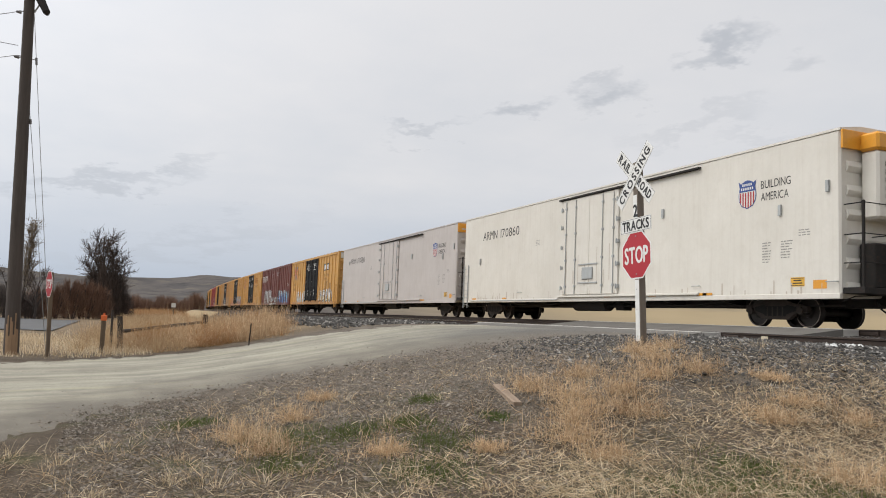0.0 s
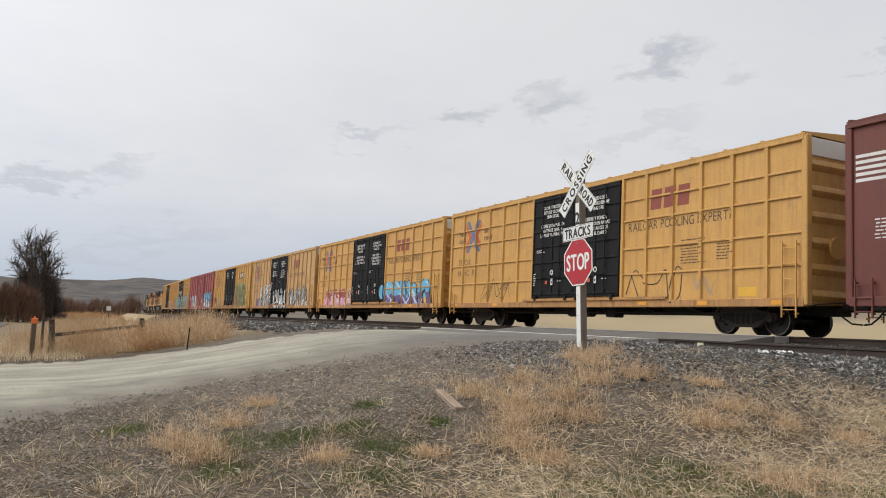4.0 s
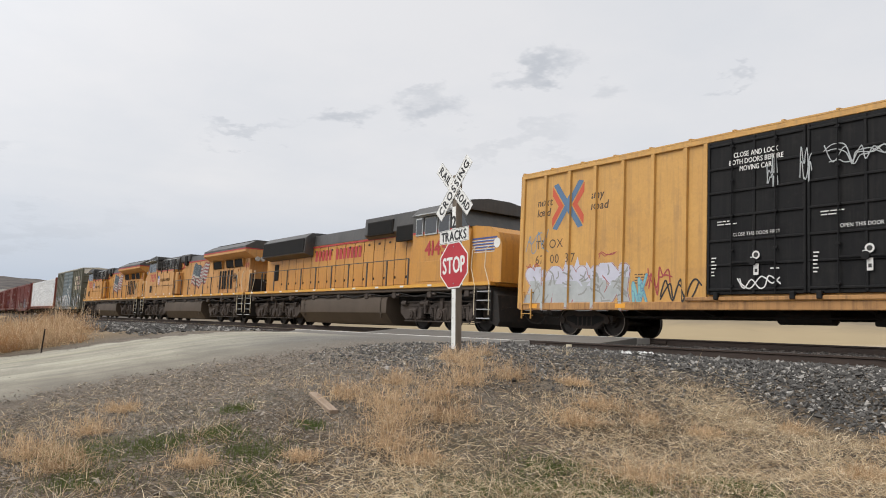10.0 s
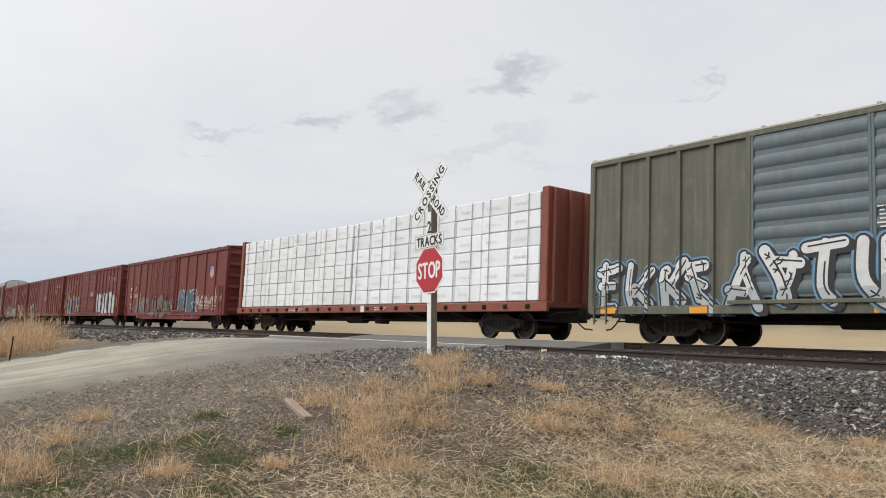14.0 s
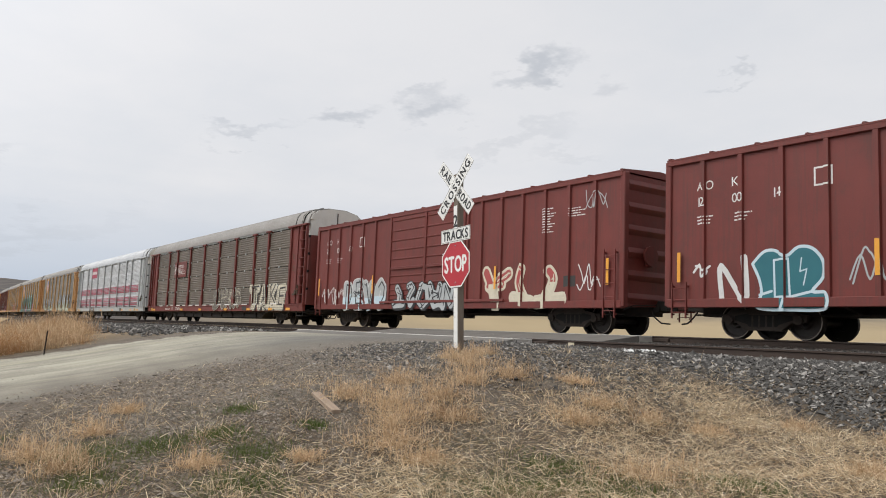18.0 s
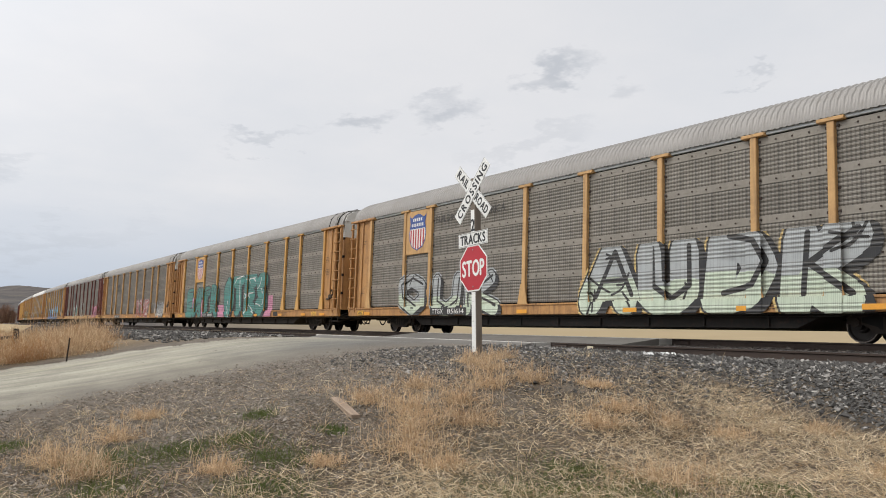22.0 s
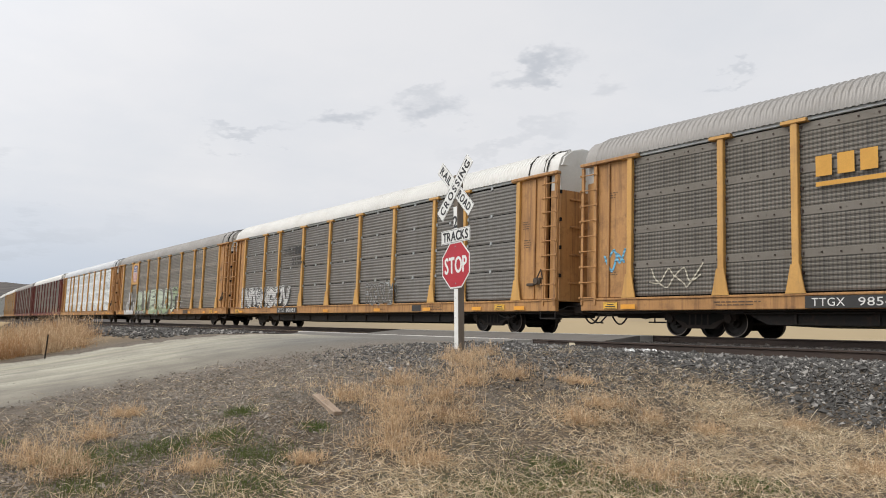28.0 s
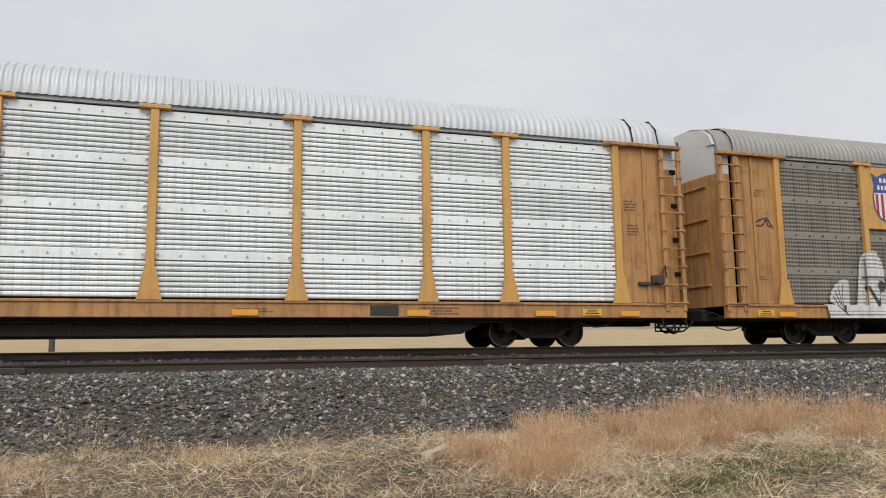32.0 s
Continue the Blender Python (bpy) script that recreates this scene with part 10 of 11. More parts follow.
WEEDS = [(-7.99, 4.95, 0.42, 0.40), (-7.95, 5.63, 0.40, 0.42), (-6.88, 4.28, 0.5, 0.36), (-8.37, 6.28, 0.42, 0.42), (-9.1, 6.9, 0.38, 0.34), (-8.29, 6.98, 0.34, 0.34), (-7.79, 7.65, 0.26, 0.16), (-8.77, 4.77, 0.36, 0.3),
         (-6.94, 7.31, 0.34, 0.26), (-6.65, 6.64, 0.40, 0.28), (-7.83, 1.45, 0.42, 0.34), (-7.24, 2.44, 0.26, 0.2), (-8.6, 1.3, 0.4, 0.36), (-6.39, 7.51, 0.26, 0.2), (-5.87, 7.9, 0.26, 0.18), (-5.72, 9.5, 0.24, 0.2),
         (-4.6, 9.9, 0.28, 0.22), (-6.29, 4.23, 0.34, 0.22), (-6.9, 3.34, 0.2, 0.14), (-4.81, 5.67, 0.5, 0.26), (-10.68, 2.62, 0.3, 0.22), (-7.4, 4.7, 0.45, 0.42), (-7.3, 5.3, 0.4, 0.34), (-9.4, 2.0, 0.3, 0.3), (-9.9, 7.2, 0.3, 0.3), (-10.1, 7.9, 0.26, 0.3),
         (-8.9, 5.6, 0.3, 0.32), (-2.9, 9.3, 0.3, 0.22), (-1.5, 8.7, 0.3, 0.2), (-3.7, 7.4, 0.3, 0.2), (0.4, 8.8, 0.36, 0.24)]
for i, (x, y, r, h) in enumerate(WEEDS):
    bush("tumbleweed", (x, y), r * 1.22, h * 0.95, 430, M["tumbleweed"], "dry tan tumbleweed clump on the verge" if h > 0.25 else "low flattened tan tumbleweed clump", 100 + i, "tumbleweeds on the verge", 0.0058)
for i, (x, y, r, h) in enumerate([(3.67, 7.4, 0.62, 0.55), (3.2, 6.9, 0.5, 0.4), (4.3, 8.4, 0.55, 0.5), (4.6, 9.4, 0.5, 0.45), (5.6, 9.3, 0.6, 0.45), (6.6, 9.6, 0.6, 0.55), (7.6, 10.1, 0.7, 0.7), (7.4, 8.8, 0.6, 0.55),
                                  (8.6, 9.7, 0.7, 0.6), (9.4, 9.0, 0.7, 0.6), (5.2, 7.8, 0.5, 0.4), (8.3, 8.0, 0.55, 0.45), (3.1, 8.0, 0.45, 0.35), (6.2, 8.2, 0.45, 0.35)]):
    bush("weed_bush", (x, y), r, h, 1500, M["pink_weed"], "pinkish-tan bushy dry weed by the ballast", 200 + i, "dry weed bushes by the ballast", 0.004)


# ---- far side of the road: tall grass and weeds ----
def belt(name, n, xr, yr, mat, label, seed, tall, wide, dens):
    rng = np.random.default_rng(seed)
    x, y = rng.uniform(*xr, n), rng.uniform(*yr, n)
    keep = rng.random(n) < dens(x, y)
    x, y = x[keep], y[keep]
    k = len(x)
    big = 0.45 + 0.75 * patchy(x, y, 0.8, 1.0)
    V, F = stems(on_ground(x, y, -0.02), rng.uniform(0, 2 * np.pi, k), tall * big * rng.uniform(0.5, 1.25, k), np.abs(rng.normal(0.3, 0.4, k)), rng.uniform(0.2, 1.7, k), wide * rng.uniform(0.7, 1.3, k), 3, rng, 0.6)
    tagged(big_mesh(name, V, F, mat), label, "grass", kind="stuff")


road_side = lambda x, y: sstep(-25.4, -26.4, x + 0.3 * np.sin(y * 2.1))
weed_edge = lambda x, y: sstep(0.3, -0.9, y - np.clip(5.7 + 0.14 * (-26 - x), 0, 8.2))
def far_bushes():
    rng = np.random.default_rng(44)
    k = 0
    while k < 34:
        x, y = rng.uniform(-36, -26.2), rng.uniform(1.0, 7.8)
        if float(road_side(x, y)) * float(weed_edge(x, y)) < 0.8:
            continue
        r = rng.uniform(0.6, 1.1)
        bush("weed_bush", (x, y), r, r * rng.uniform(0.85, 1.15), 520, M["tumbleweed"] if k % 3 else M["red_weed"], "rounded tan tumbleweed beyond the gravel road" if k % 3 else "rounded rust-brown weed beyond the gravel road", 300 + k, "weed bushes beyond the road", 0.013)
        k += 1


far_bushes()
belt("tall_grass", 4200, (-50, -25.2), (-1.5, 8.6), M["tall_grass"], "tall golden dry grass beside the gravel road", 41, 0.38, 0.013,
     lambda x, y: road_side(x, y) * weed_edge(x, y) * (0.15 + 0.85 * patchy(x, y, 0.7, 3.0)) * (1 - 0.8 * np.exp(-(((x + 31) / 3.0) ** 2 + ((y - 1.4) / 1.1) ** 2))))
belt("rust_weeds", 9000, (-52, -25), (4.6, 8.6), M["red_weed"], "rust-coloured dry weeds along the ballast", 42, 0.42, 0.011,
     lambda x, y: road_side(x, y) * sstep(4.5, 6.0, y + 0.05 * (x + 40)) * weed_edge(x, y + 0.3))
belt("short_grass", 26000, (-47, -24.8), (-10, 1.0), M["straw"], "short dry grass round the pole", 43, 0.36, 0.014, lambda x, y: road_side(x - 0.8, y) * (0.3 + 0.7 * patchy(x, y, 0.6, 5.0)) * sstep(-46, -38, x))
belt("far_grass", 30000, (-150, -50), (-3, 9.0), M["tall_grass"], "dry grass running on along the line", 44, 0.7, 0.04, lambda x, y: (y < 7.5) * (y > -0.5 - (x + 50) * 0.01) * (0.3 + 0.7 * patchy(x, y, 0.3, 3.0)))
rng_t = np.random.default_rng(46)
tx, ty = rng_t.uniform(-48, -25.8, 900), rng_t.uniform(-1.2, 7.0, 900)
ok = rng_t.random(900) < 0.75 * patchy(tx, ty, 0.7, 3.0) * (1 - 0.9 * np.exp(-(((tx + 31) / 2.6) ** 2 + ((ty - 1.6) / 1.2) ** 2))) * weed_edge(tx, ty + 0.6)
tufts("grass_clumps", (tx[ok], ty[ok]), 45, M["tall_grass"], "arching pale clumps of tall dry grass", 47, 0.85, 0.15, 0.012, (0.0, 0.95), 4)
belt("near_line_grass", 14000, (-14, 34), (20.4, 29), M["straw"], "dry grass along the far side of the tracks", 48, 0.34, 0.016, lambda x, y: 0.2 + 0.8 * patchy(x, y, 0.7, 6.0))
belt("line_grass", 9000, (-95, 45), (22, 34), M["straw"], "dry grass beyond the tracks", 45, 0.30, 0.03, lambda x, y: 0.25 + 0.75 * patchy(x, y, 0.5, 6.0))


# ---- poles, fence and small signs across the road ----
M["pole_wood"] = material("weathered_dark_pole_wood", (0.078, 0.062, 0.052), (0.056, 0.045, 0.039), 0.9, scale=2.0, fine=26, bump=0.5, mapped=(4, 4, 0.35), dirt=(0.12, 0.095, 0.075), dirt_amount=0.4)
M["bare_wood"] = material("bare_splintered_wood", (0.36, 0.235, 0.135), (0.27, 0.17, 0.10), 0.9, scale=5, fine=40, bump=0.5, mapped=(4, 4, 0.4))
M["fence_wood"] = material("grey_weathered_fence_wood", (0.062, 0.050, 0.042), (0.040, 0.033, 0.029), 0.95, scale=4, fine=30, bump=0.5)
M["post_wood"] = material("brown_weathered_post_wood", (0.16, 0.115, 0.075), (0.12, 0.085, 0.057), 0.9, scale=4, fine=30, bump=0.4, mapped=(3, 3, 0.4))
M["sign_post_wood"] = material("grey_brown_sign_post_wood", (0.20, 0.165, 0.13), (0.155, 0.127, 0.10), 0.9, scale=4, fine=30, bump=0.4, mapped=(3, 3, 0.4), dirt=(0.10, 0.085, 0.07), dirt_amount=0.3)
M["sign_white"] = material("white_sign_sheeting", (0.76, 0.76, 0.73), (0.71, 0.71, 0.68), 0.5, bump=0, fine_amount=0.05, dirt=(0.45, 0.43, 0.38), dirt_amount=0.15)
M["sign_red"] = material("red_sign_sheeting", (0.43, 0.018, 0.030), (0.38, 0.016, 0.027), 0.45, bump=0, fine_amount=0.05)
M["sign_black"] = material("black_sign_ink", (0.018, 0.018, 0.02), (0.024, 0.024, 0.026), 0.5, bump=0)
M["marker_orange"] = material("fluorescent_orange_paint", (0.80, 0.17, 0.04), (0.72, 0.15, 0.04), 0.6, bump=0)
M["zinc"] = material("dull_galvanised_steel", (0.34, 0.34, 0.33), (0.27, 0.27, 0.265), 0.5, metal=0.6, scale=6)
M["insulator"] = material("grey_porcelain", (0.16, 0.15, 0.145), (0.13, 0.12, 0.12), 0.3, bump=0)
M["wire"] = material("dull_wire", (0.10, 0.10, 0.105), (0.08, 0.08, 0.085), 0.5, metal=0.5, bump=0)


def taper(pts, radii, n=12):
    """A limb through points, one ring of n corners at each."""
    g = Geo()
    m = len(pts)
    for p, r in zip(pts, radii):
        g.v += [(p[0] + r * math.cos(k * 2 * math.pi / n), p[1] + r * math.sin(k * 2 * math.pi / n), p[2]) for k in range(n)]
    for j in range(m - 1):
        g.f += [(j * n + k, j * n + (k + 1) % n, (j + 1) * n + (k + 1) % n, (j + 1) * n + k) for k in range(n)]
    g.f += [tuple(range(n))[::-1], tuple(range((m - 1) * n, m * n))]
    return g


def make_pole():
    x, y = -26.75, -2.88
    z = float(ground_z(x, y))
    po = thing("utility_pole", "tall weathered wooden utility pole with a worn foot", "utility pole", (x, y, z))
    lean = lambda h: (-0.01 * h * 0.2, -0.031 * h, h)
    part("shaft", taper([lean(h) for h in (-0.3, 1, 3, 6, 9, 12.4)], [0.215, 0.208, 0.195, 0.175, 0.158, 0.14], 18), M["pole_wood"], po)
    # bare patch where the foot is worn
    g = Geo()
    for k in range(9):
        a = -0.75 + 0.19 * k
        w0, w1 = 0.9 + 0.35 * math.sin(k * 2.3), 0.0
        for j in range(4):
            h0, h1 = w1 + (w0 - w1) * j / 4, w1 + (w0 - w1) * (j + 1) / 4
            rr = 0.216
            p = lambda aa, h: (lean(h)[0] + rr * math.cos(aa), lean(h)[1] + rr * math.sin(aa), h)
            g.add([p(a, h0), p(a + 0.19, h0), p(a + 0.19, h1), p(a, h1)], [(0, 1, 2, 3)])
    part("worn_patch", g, M["bare_wood"], po, "pale bare wood where the bark is rubbed off")
    for h, side in ((9.02, -1), (10.42, -1)):
        ins = part("insulator", Geo().tube(lean(h), (lean(h)[0], lean(h)[1] - 0.26, h + 0.02), 0.016, 6).tube((lean(h)[0], lean(h)[1] - 0.2, h - 0.03), (lean(h)[0], lean(h)[1] - 0.34, h - 0.02), 0.055, 10, 0.035), M["insulator"], po)
    part("bolt", Geo().tube((0.0, lean(8.98)[1] - 0.2, 8.98), (0.0, lean(8.98)[1] + 0.24, 8.98), 0.014, 6), M["zinc"], po)
    # street light on a short arm
    a = lean(10.55)
    arm = part("lamp_arm", Geo().pipe([(a[0], a[1] + 0.15, 10.45), (a[0] + 0.1, a[1] + 0.3, 10.72), (a[0] + 0.25, a[1] + 0.42, 10.80)], 0.024, 8), M["zinc"], po)
    part("lamp_head", Geo().tube((a[0] + 0.1, a[1] + 0.25, 10.95), (a[0] + 0.3, a[1] + 0.52, 10.42), 0.13, 12, 0.10).tube((a[0] + 0.3, a[1] + 0.52, 10.42), (a[0] + 0.32, a[1] + 0.55, 10.34), 0.10, 12, 0.05), M["under"], po, "dark street lamp housing")
    # stay wires down to the ground
    for top, foot in ((10.4, (-0.15, 1.02, 0.0)), (7.5, (-0.15, 0.92, 0.0))):
        t = (lean(top)[0], lean(top)[1] + 0.15, top)
        part("stay_wire", Geo().tube(t, foot, 0.009, 5), M["zinc"], po)
        q = tuple(t[i] + (foot[i] - t[i]) * (0.13 if top > 9 else 0.05) for i in range(3))
        q2 = tuple(t[i] + (foot[i] - t[i]) * (0.15 if top > 9 else 0.07) for i in range(3))
        part("stay_insulator", Geo().tube(q, q2, 0.035, 8), M["insulator"], po)
    # line wires running off past the field
    for h, end, d in ((9.05, (-30, -38, 9.0), 0.6), (10.42, (-30, -38, 10.4), 0.6), (9.35, (-16, -34, 16.0), 0.1)):
        part("line_wire", Geo().pipe(sag((lean(h)[0], lean(h)[1] - 0.25, h), end, d), 0.011, 5), M["wire"], po)


make_pole()


def octagon(r, z, x=0.0):
    return [(x + r * math.cos(math.pi / 8 + k * math.pi / 4), z + r * math.sin(math.pi / 8 + k * math.pi / 4)) for k in range(8)]


def laid(polys, y, step=0.0):
    g = Geo()
    for k, p in enumerate(polys):
        g.add([(a, y - k * step, b) for a, b in p], [tuple(range(len(p)))])
    return g


def stop_plate(parent, z, y, size=0.762):
    R8 = size / 2 / math.cos(math.pi / 8)
    pl = part("stop_plate", Geo().prism(octagon(R8, z), "y", y, y + 0.004), M["sign_white"], parent, "red octagonal plate with a white border")
    part("red_field", Geo().prism(octagon(R8 - 0.024, z), "y", y - 0.0015, y + 0.001), M["sign_red"], pl)
    part("lettering", laid(words("STOP", -0.30, z - 0.128, 0.256, width=0.60, bold=0.010), y - 0.004, 2e-6), M["sign_white"], pl, "white letters STOP")
    for s in (-0.305, 0.305):
        part("bolt", Geo().tube((0, y - 0.010, z + s), (0, y + 0.004, z + s), 0.012, 8), M["zinc"], pl)
    return pl


def make_crossing_sign():
    x, y = -10.422, 7.665
    z = float(ground_z(x, y))
    s = thing("crossing_sign", "railroad crossing sign with stop plate on a wooden post", "crossing sign", Matrix.Translation((x, y, z)) @ Matrix.Rotation(radians(-2.9), 4, "Y") @ Matrix.Rotation(radians(0.6), 4, "X") @ Matrix.Translation((0, 0, -z)))
    part("post", Geo().box(-0.06, 0.06, -0.07, 0.05, z - 0.3, 4.16, 0.008), M["sign_post_wood"], s)
    part("white_strip", Geo().box(-0.058, 0.048, -0.0735, -0.0700, z + 0.12, 2.25, 0.001), M["sign_white"], s, "white reflective strip")
    part("upper_strip", Geo().box(-0.055, 0.040, -0.0735, -0.0700, 3.24, 3.62, 0.001), M["sign_white"], s)
    for h in (z + 0.2, z + 0.62, 2.1):
        part("bolt", Geo().tube((-0.015, -0.080, h), (-0.015, -0.07, h), 0.007, 6), M["zinc"], s)
    stop_plate(s, 2.645, -0.076)
    tp = part("tracks_plate", Geo().prism([(-0.405, 3.015), (0.405, 3.015), (0.405, 3.245), (-0.405, 3.245)], "y", -0.080, -0.0765), M["sign_white"], s, "white plate lettered TRACKS")
    edge = [bar(-0.395, 3.025, 0.79, 0.006), bar(-0.395, 3.229, 0.79, 0.006), bar(-0.395, 3.025, 0.006, 0.21), bar(0.389, 3.025, 0.006, 0.21)]
    part("lettering", laid(words("TRACKS", -0.345, 3.055, 0.15, width=0.69, bold=0.008), -0.083, 2e-6), M["sign_black"], tp, "black letters TRACKS")
    part("border_line", laid(edge, -0.0815), M["sign_black"], tp)
    part("lettering", laid(words("2", -0.052, 3.268, 0.19, width=0.10, bold=0.009), -0.0765, 2e-6), M["sign_black"], s, "black figure 2")
    # crossed blades
    zc, c45 = 3.93, math.sqrt(0.5)
    for name, text, turn, d in (("blade", "RAIL ROAD", -1, -0.0765), ("front_blade", "CROSSING", 1, -0.084)):
        rot = lambda u, v, q=turn: (c45 * (u - q * v), zc + c45 * (q * u + v))
        L, W = 0.61, 0.115
        bl = part(name, Geo().prism([rot(-L, -W), rot(L, -W), rot(L, W), rot(-L, W)], "y", d, d + 0.004), M["sign_white"], s, "white blade lettered " + text)
        if turn > 0:
            polys = words(text, -0.54, -0.066, 0.132, width=1.08, bold=0.007, gap=0.24)
        else:
            polys = words("RAIL", -0.55, -0.066, 0.132, width=0.38, bold=0.007, gap=0.16) + words("ROAD", 0.14, -0.066, 0.132, width=0.42, bold=0.007, gap=0.16)
        part("lettering", laid([[rot(u, v) for u, v in p] for p in polys], d - 0.0015, 2e-6), M["sign_black"], bl, "black letters " + text)
        rim = [[rot(-L + 0.006, k * (W - 0.008) - 0.002), rot(L - 0.006, k * (W - 0.008) - 0.002), rot(L - 0.006, k * (W - 0.008) + 0.002), rot(-L + 0.006, k * (W - 0.008) + 0.002)] for k in (-1, 1)]
        part("border_line", laid(rim, d - 0.001), M["sign_black"], bl)
    part("bolt", Geo().tube((0, -0.094, zc), (0, -0.07, zc), 0.012, 8), M["zinc"], s)


make_crossing_sign()


def make_road_furniture():
    x, y = -25.83, -1.84
    z = float(ground_z(x, y))
    st = thing("stop_sign", "red stop sign turned edge-on on a leaning wooden post", "stop sign", Matrix.Translation((x, y, z)) @ Matrix.Rotation(radians(17), 4, "Z") @ Matrix.Rotation(radians(1.5), 4, "X"))
    part("post", Geo().box(-0.05, 0.05, -0.05, 0.05, -0.3, 2.45, 0.008), M["post_wood"], st)
    stop_plate(st, 2.10, -0.056)
    x, y = -27.2, -0.42
    z = float(ground_z(x, y))
    mk = thing("marker_post", "brown wooden marker post with an orange top", "post", (x, y, z))
    part("post", Geo().box(-0.07, 0.07, -0.07, 0.07, -0.2, 1.02, 0.01), M["post_wood"], mk)
    part("orange_cap", Geo().box(-0.09, 0.09, -0.09, 0.09, 1.02, 1.19, 0.012).box(-0.03, 0.03, -0.03, 0.03, 1.19, 1.25, 0.005), M["marker_orange"], mk, "bright orange painted top")
    x, y = -24.03, 3.62
    z = float(ground_z(x, y))
    tp = thing("steel_fence_post", "thin dark steel post leaning beside the road", "post", Matrix.Translation((x, y, z)) @ Matrix.Rotation(radians(-3), 4, "X"))
    part("shaft", Geo().box(-0.02, 0.02, -0.004, 0.004, -0.3, 0.66, 0.001).box(-0.004, 0.004, -0.004, 0.03, -0.3, 0.66, 0.001), M["truck"], tp)
    for h in (0.15, 0.3, 0.45, 0.58):
        part("stud", Geo().box(-0.012, 0.012, -0.012, -0.004, h, h + 0.02, 0.002), M["truck"], tp)
    fe = thing("wooden_fence", "dark weathered wooden fence with one sloping rail", "fence")
    za, zb = float(ground_z(-30.0, 0.05)), float(ground_z(-33.84, 3.3))
    part("post", taper([(-30.0, 0.12, za - 0.2), (-30.02, 0.1, za + 0.5), (-30.0, 0.05, 1.15)], [0.11, 0.10, 0.09], 9), M["fence_wood"], fe)
    part("post", taper([(-30.0, -0.18, za - 0.2), (-30.0, -0.2, 1.36)], [0.045, 0.04], 8), M["fence_wood"], fe)
    part("post", taper([(-33.84, 3.32, zb - 0.2), (-33.86, 3.3, zb + 0.6), (-33.84, 3.28, 1.30)], [0.12, 0.11, 0.10], 9), M["fence_wood"], fe)
    part("rail", Geo().tube((-30.0, 0.1, 0.62), (-33.84, 3.28, 1.0), 0.065, 7, 0.06), M["fence_wood"], fe)
    wm = thing("white_marker", "small white marker post in the dry grass", "post", (-110, 6.6, float(ground_z(-110, 6.6))))
    part("post", Geo().box(-0.06, 0.06, -0.09, 0.09, -0.2, 1.7, 0.01), M["post_wood"], wm)
    part("plate", Geo().box(0.06, 0.07, -0.28, 0.28, 1.35, 1.9, 0.004), M["sign_white"], wm)


make_road_furniture()


# ---- bits lying about ----
def lying_piece(name, a, b, w, h, mat, label):
    za, zb = float(ground_z(*a)), float(ground_z(*b))
    p, q = Vector((*a, za + h * 0.45)), Vector((*b, zb + h * 0.4))
    g = Geo()
    L = (q - p).length
    g.box(-L / 2, L / 2, -w / 2, w / 2, -h / 2, h / 2, min(w, h) * 0.12)
    r = random.Random(5)
    g.v = [(x + r.uniform(-0.012, 0.012), y + r.uniform(-0.008, 0.008), z + r.uniform(-0.006, 0.006)) for x, y, z in g.v]
    d = (q - p).normalized()
    m = Matrix.Translation((p + q) / 2) @ d.to_track_quat("X", "Z").to_matrix().to_4x4()
    ob = new(name, mesh_of(name, g, mat))
    ob.matrix_basis = m
    tagged(ob, label, "wood scrap")


M["scrap"] = material("split_weathered_board", (0.34, 0.255, 0.185), (0.26, 0.19, 0.135), 0.9, scale=5, fine=40, bump=0.5, mapped=(0.4, 4, 4))
M["scrap_pale"] = material("sun_bleached_wood", (0.46, 0.37, 0.27), (0.36, 0.28, 0.2), 0.9, scale=5, fine=40, bump=0.5, mapped=(0.4, 4, 4))
lying_piece("broken_board", (-9.28, 4.575), (-8.195, 4.32), 0.11, 0.05, M["scrap"], "broken weathered board lying on gravel")
lying_piece("wood_chunk", (2.62, 8.25), (3.02, 8.75), 0.12, 0.08, M["scrap_pale"], "pale bleached chunk of wood on the dirt")
tg = thing("rail_tag", "small pale yellow tag on the near rail", "tag", (-13.05, NEAR_Y - GAUGE / 2 - 0.06, NEAR_Z - 0.10), kind="structure")
part("plate", Geo().box(-0.09, 0.09, -0.012, 0.0, -0.04, 0.05, 0.003), M["ink_cream"], tg)


